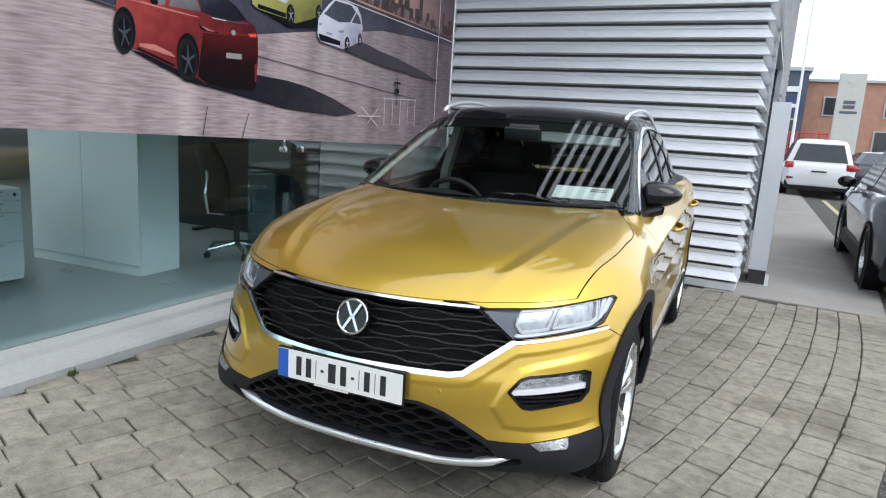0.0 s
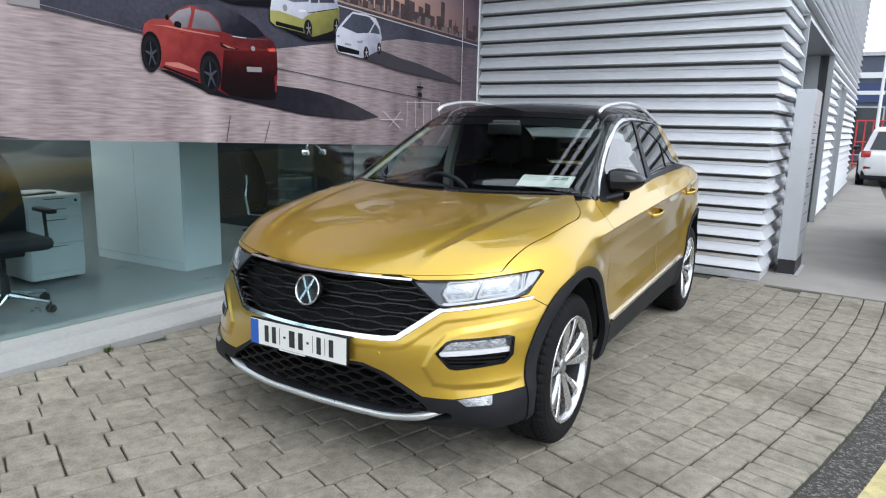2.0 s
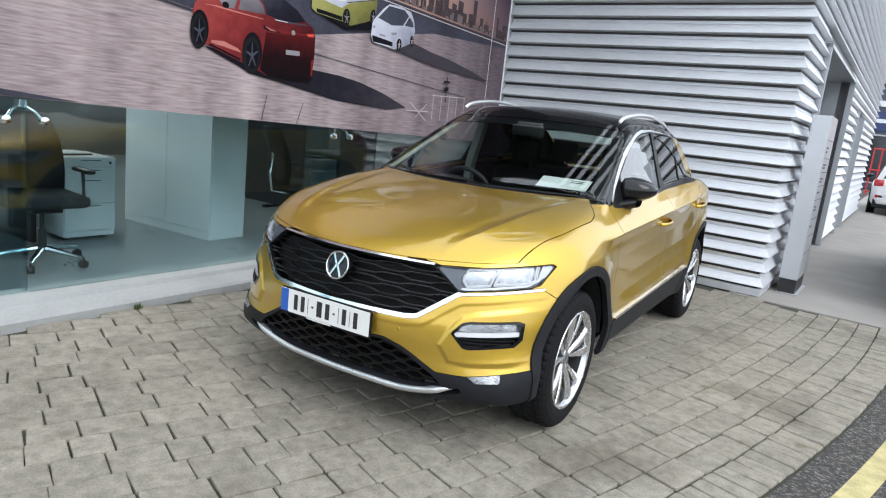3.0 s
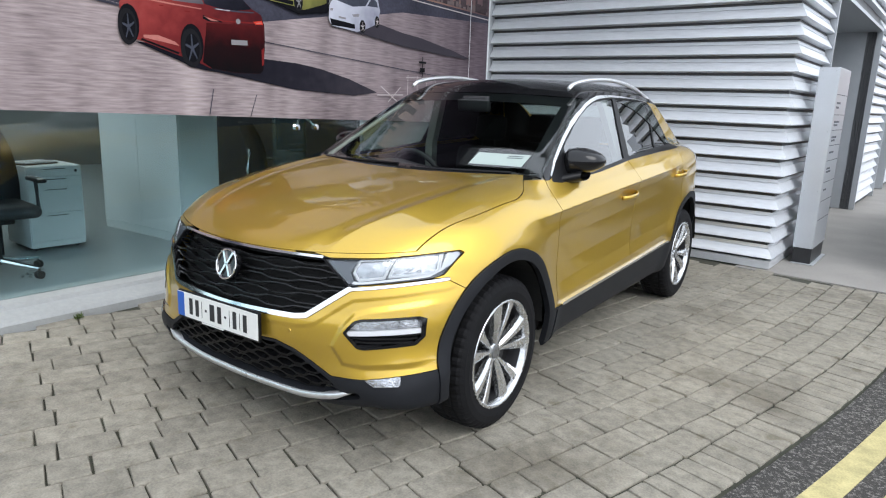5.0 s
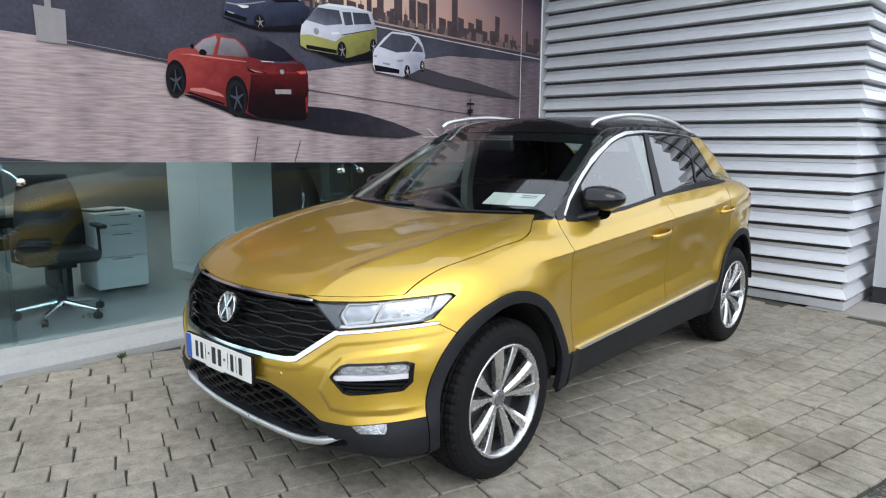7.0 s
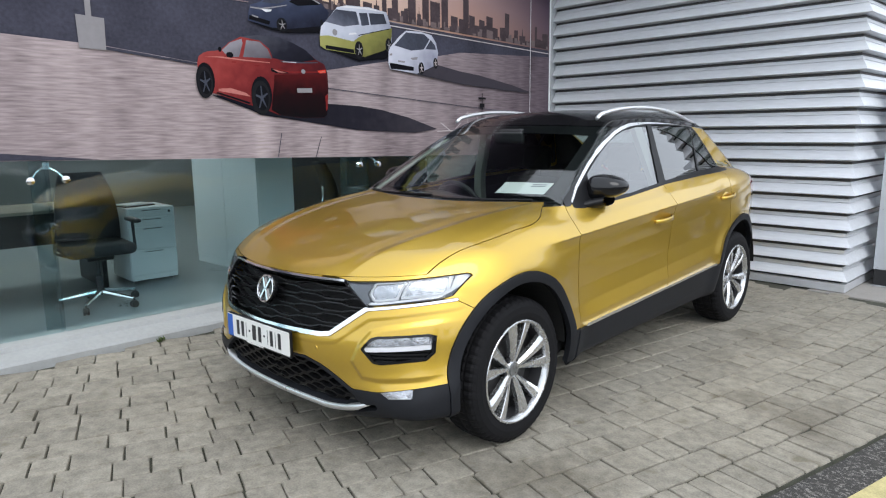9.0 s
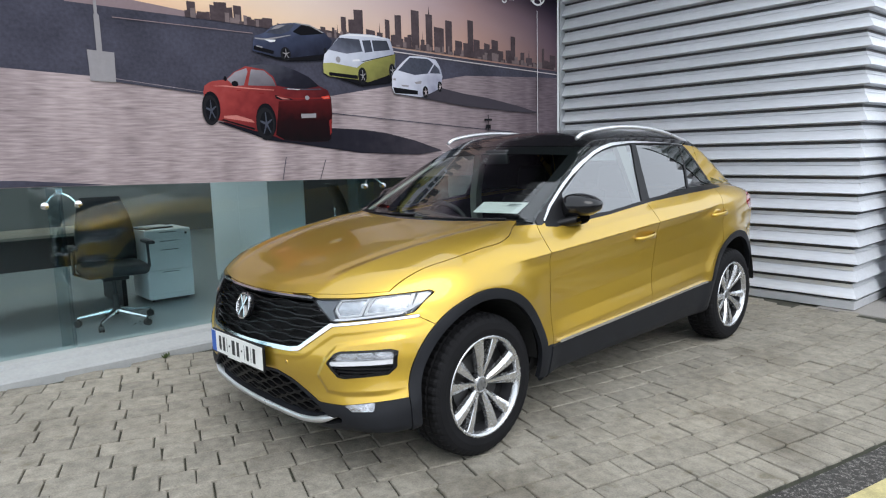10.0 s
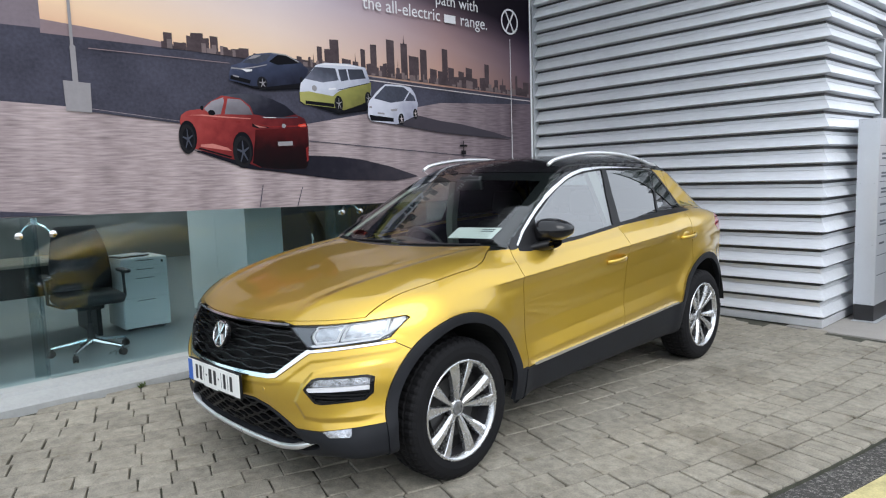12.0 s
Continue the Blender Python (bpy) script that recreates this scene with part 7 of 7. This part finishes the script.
        for yw in (0.82, 3.42 * f):
            w = part("wheel", lathe(bmesh.new(), [(0.0, 0.21), (0.01, 0.215), (0.0, 0.30), (-0.05, 0.335), (-0.2, 0.335), (-0.2, 0.2)], "x", 28), CAR["rubber"], ob, "black tyre on alloy wheel", smooth=True)
            rim = part("rim", lathe(bmesh.new(), [(-0.03, 0.0), (-0.02, 0.05), (-0.05, 0.08), (-0.05, 0.19), (0.0, 0.215)], "x", 10), CAR["alloy"], w)
            w.matrix_basis = Matrix.Translation((sgx * (hw - 0.005), yw, 0.335)) @ (Matrix.Identity(4) if sgx > 0 else Matrix.Rotation(math.pi, 4, "Z"))
            part("arch", lathe(bmesh.new(), [(-0.02, 0.34), (0.012, 0.345), (0.012, 0.405), (-0.02, 0.41)], "x", 36, (sgx * (hw - 0.008), yw, 0.345)) if sgx > 0 else lathe(bmesh.new(), [(-0.012, 0.405), (-0.012, 0.345), (0.02, 0.34)], "x", 36, (sgx * (hw - 0.008), yw, 0.345)), CAR["clad"], ob, "dark arch edge")
        part("sill", boxes((min(sgx * hw * 0.8, sgx * (hw + 0.004)), 1.2, 0.24, max(sgx * hw * 0.8, sgx * (hw + 0.004)), 3.05 * f, 0.42), bevel=0.02), CAR["clad"], ob, "dark plastic sill")
        part("reflector", boxes((min(sgx * hw * 0.66, sgx * hw * 0.86), 0.0, 0.52, max(sgx * hw * 0.66, sgx * hw * 0.86), 0.1, 0.60), bevel=0.01), CAR["tail"], ob, "red bumper reflector")
    part("rear_valance", boxes((-hw * 0.9, 0.03, 0.24, hw * 0.9, 0.3, 0.50), bevel=0.03), CAR["clad"], ob, "dark lower rear bumper")
    part("rear_plate", boxes((-0.26, -0.015, 0.72, 0.26, 0.05, 0.83)), CAR["plate"], ob, "white rear number plate")
    part("plate_bar", boxes((-0.2, -0.018, 0.75, 0.2, -0.016, 0.80)), CAR["ink"], ob)
    return ob


far_car(Matrix.Translation((3.27, 4.72, ground_z(3.4) - 0.03)) @ Matrix.Rotation(radians(-1), 4, "Z"), BG["grey"], "grey crossover parked beside the footpath", 4.55, 1.86, 1.62)
far_car(Matrix.Translation((2.86, 19.4, ground_z(2.9) - 0.03)), BG["white"], "white people carrier parked beside the wing", 4.8, 1.9, 1.70, True)
far_car(Matrix.Translation((4.75, 21.5, ground_z(4.8) - 0.03)), BG["dark"], "dark parked car past the white carrier", 4.3, 1.8, 1.45)
far_car(Matrix.Translation((6.0, 27.0, ground_z(6) - 0.03)), BG["white"], "white parked car far down the yard", 4.3, 1.8, 1.5)
# row of cars opposite, which shows in the glass
for k, (xx, key) in enumerate(((7.2, "grey"), (7.2, "white"), (7.2, "dark"))):
    far_car(Matrix.Translation((xx + 4.3, -4.6 + 2.9 * k, ground_z(9) - 0.03)) @ Matrix.Rotation(radians(90), 4, "Z"), BG[key], "parked car across the road", group="cars across the road")


def far_block(name, m, label, w, d, h, wall, openings, roof_h=0.35):
    ob = root(name, m, label, "building")
    part("wall", boxes((0, 0, 0, w, d, h)), wall, ob)
    part("roof", boxes((-0.15, -0.15, h, w + 0.15, d + 0.15, h + roof_h)), M["frame_grey"], ob)
    for x0, z0, x1, z1 in openings:
        wn = part("window", boxes((x0, -0.06, z0, x1, -0.004, z1)), M["frame_grey"], ob)
        part("pane", boxes((x0 + 0.08, -0.08, z0 + 0.08, x1 - 0.08, -0.062, z1 - 0.08)), M["dark_glass"], wn)
    return ob


far_block("brick_building", Matrix.Translation((3.3, 42, 0)), "two-storey orange brick building with small windows", 22, 12, 5.1, M["brick"], [(0.9, 3.2, 1.9, 4.3), (3.9, 3.2, 5.0, 4.3), (6.6, 3.2, 7.6, 4.3), (9.4, 3.2, 10.4, 4.3), (3.6, 0.4, 5.6, 2.5), (8, 0.4, 10, 2.5)], 0.15)
blue = far_block("blue_showroom", Matrix.Translation((-6.0, 40, 0)), "dark blue-grey glazed car showroom", 9.2, 12, 5.5, M["blue_panel"], [(6.6, 0.3, 8.9, 2.9)], 0.2)
part("sign_band", boxes((6.6, -0.09, 3.1, 9.0, -0.01, 4.1)), mat("deep_blue_sign", (0.03, 0.05, 0.14), 0.4), blue, "deep blue sign band")
part("sign_bar", boxes((7.4, -0.12, 4.35, 8.9, -0.02, 4.65)), M["white"], blue, "plain white bar of lettering")
part("sign_bar", boxes((7.5, -0.12, 3.5, 8.8, -0.1, 3.7)), M["white"], blue, "plain white bar of lettering")
py_ = root("pylon_sign", Matrix.Translation((4.35, 36, 0)), "tall pale grey pylon sign with dark emblem bars", "sign")
part("slab", boxes((0, 0, 0, 1.15, 0.35, 5.05), bevel=0.02), M["pylon"], py_)
part("emblem", boxes((0.32, -0.02, 3.35, 0.82, -0.002, 3.52), (0.32, -0.02, 3.58, 0.82, -0.002, 3.75)), M["ink"], py_, "plain dark emblem bars")
part("emblem", prism(bmesh.new(), [(0.35, 4.75), (0.57, 4.45), (0.80, 4.75), (0.57, 4.62)], -0.02, -0.002, "xz"), M["pylon"], py_)
part("sign_bar", boxes((0.2, -0.02, 3.12, 0.95, -0.002, 3.24)), M["ink"], py_)
mast = root("flag_mast", Matrix.Translation((2.45, 30, 0)), "tall slender white flag mast", "mast")
part("pole", tube(bmesh.new(), [(0, 0, 0), (0, 0, 4), (0, 0, 8.2)], [0.07, 0.055, 0.035], 10), M["white"], mast)
part("finial", lathe(bmesh.new(), [(8.2, 0.0), (8.22, 0.06), (8.3, 0.06), (8.34, 0.0)], "z", 10), M["white"], mast)
fence = root("red_barrier", Matrix.Translation((1.7, 31.5, 0)), "red tubular crowd barrier by far yard edge", "barrier")
for z in (0.15, 1.1, 2.0):
    part("rail", tube(bmesh.new(), [(0, 0, z), (2.2, 0, z)], 0.035, 6), M["red"], fence)
for k in range(8):
    part("post", tube(bmesh.new(), [(0.05 + 0.3 * k, 0, 0), (0.05 + 0.3 * k, 0, 2.0)], 0.03, 6), M["red"], fence)

# ---- paving blocks: curved courses parallel to the kerb, a soldier course along the edge ----
paving = tagged(new("pavement"), "grey-buff concrete block paving in curved courses", "pavement", kind="structure")
rng = random.Random(4)


def block_mesh(bm, a0, a1, r0, r1, top):
    """One worn block between two angles and two radii about the paving's centre."""
    e = rng.uniform(0.004, 0.008)
    rm = (r0 + r1) / 2
    c = rng.uniform(0.003, 0.010)
    ring0 = []
    for a, r, sa, sr in ((a0, r0, 1, 1), (a1, r0, -1, 1), (a1, r1, -1, -1), (a0, r1, 1, -1)):
        ja, jr = rng.uniform(-0.003, 0.004), rng.uniform(-0.003, 0.004)
        ca, cr = c * rng.uniform(0.6, 1.4), c * rng.uniform(0.6, 1.4)
        one = (a + sa * ja / rm, r + sr * (cr + jr))
        two = (a + sa * (ca + ja) / rm, r + sr * jr)
        ring0 += [one, two] if sa * sr > 0 else [two, one]
    am = (a0 + a1) / 2
    tilt = rng.uniform(-0.02, 0.02), rng.uniform(-0.02, 0.02)
    loops = []
    for ins, dz in ((0.0, -0.03), (0.0, -0.007), (e * 0.4, -0.002), (e, 0.0)):
        ring = []
        for a, r in ring0:
            u, v = (a - am) * rm, r - rm
            k = 1 - ins / max(0.05, math.hypot(u, v))
            u, v = u * k, v * k
            aa, rr = am + u / rm, rm + v
            x, y = CX + rr * math.cos(aa), CY + rr * math.sin(aa)
            ring.append(bm.verts.new((x, y, ground_z(x) + top + dz + tilt[0] * u + tilt[1] * v)))
        loops.append(ring)
    for p, q in zip(loops, loops[1:]):
        for k in range(8):
            bm.faces.new((p[k], q[k], q[(k + 1) % 8], p[(k + 1) % 8]))
    bm.faces.new(loops[-1])
    bmesh.ops.recalc_face_normals(bm, faces=bm.faces)
    return bm


blocks = []
GAP = 0.0035
a = -0.545
while a < A_END:                                   # soldier course
    w = rng.uniform(0.098, 0.108) / RK
    if a + w < A_END + 0.002:
        blocks.append((a + GAP / RK / 2, a + w - GAP / RK / 2, RK - 0.215, RK - 0.003))
    a += w
r = RK - 0.219
while r > 16.0:                                    # running courses
    dr = 0.158 + rng.uniform(-0.006, 0.006)
    a = -0.545 + rng.uniform(0, 0.012)
    while True:
        w = rng.choice((0.15, 0.185, 0.185, 0.22, 0.22, 0.25)) / r
        am = a + w / 2
        x, y = CX + (r - dr / 2) * math.cos(am), CY + (r - dr / 2) * math.sin(am)
        if y > 4.3:
            break
        xmin = -1.80 + 0.035 * y
        if x > xmin + 0.03 and y + 0.09 < (4.145 if x < 1.25 else 4.075):
            g = GAP + rng.uniform(0, 0.003)
            blocks.append((a + g * 0.55 / r, a + w - g * 0.55 / r, r - dr + g * 0.5, r - g * 0.5))
        a += w
    r -= dr


def block_key(b):
    am, rm = (b[0] + b[1]) / 2, (b[2] + b[3]) / 2
    x, y = CX + rm * math.cos(am), CY + rm * math.sin(am)
    return math.hypot((x - 1.2) * 1.0, (y + 0.6) * 0.8)


blocks.sort(key=block_key)
rest_bm_v, rest_bm_f = [], []
for i, b in enumerate(blocks):
    top = rng.uniform(-0.003, 0.002)
    bm = block_mesh(bmesh.new(), *b, top)
    if i < 300:
        part("paving_block", bm, M["paver"], paving)
    else:
        k = len(rest_bm_v)
        bm.verts.index_update()
        rest_bm_v += [tuple(v.co) for v in bm.verts]
        rest_bm_f += [[k + v.index for v in f.verts] for f in bm.faces]
        bm.free()
me = bpy.data.meshes.new("paving_blocks")
me.from_pydata(rest_bm_v, [], rest_bm_f)
me.materials.append(M["paver_rest"])
o = new("paving_blocks", me)
o.parent = paving
tagged(o, "grey-buff concrete paving blocks", kind="stuff")
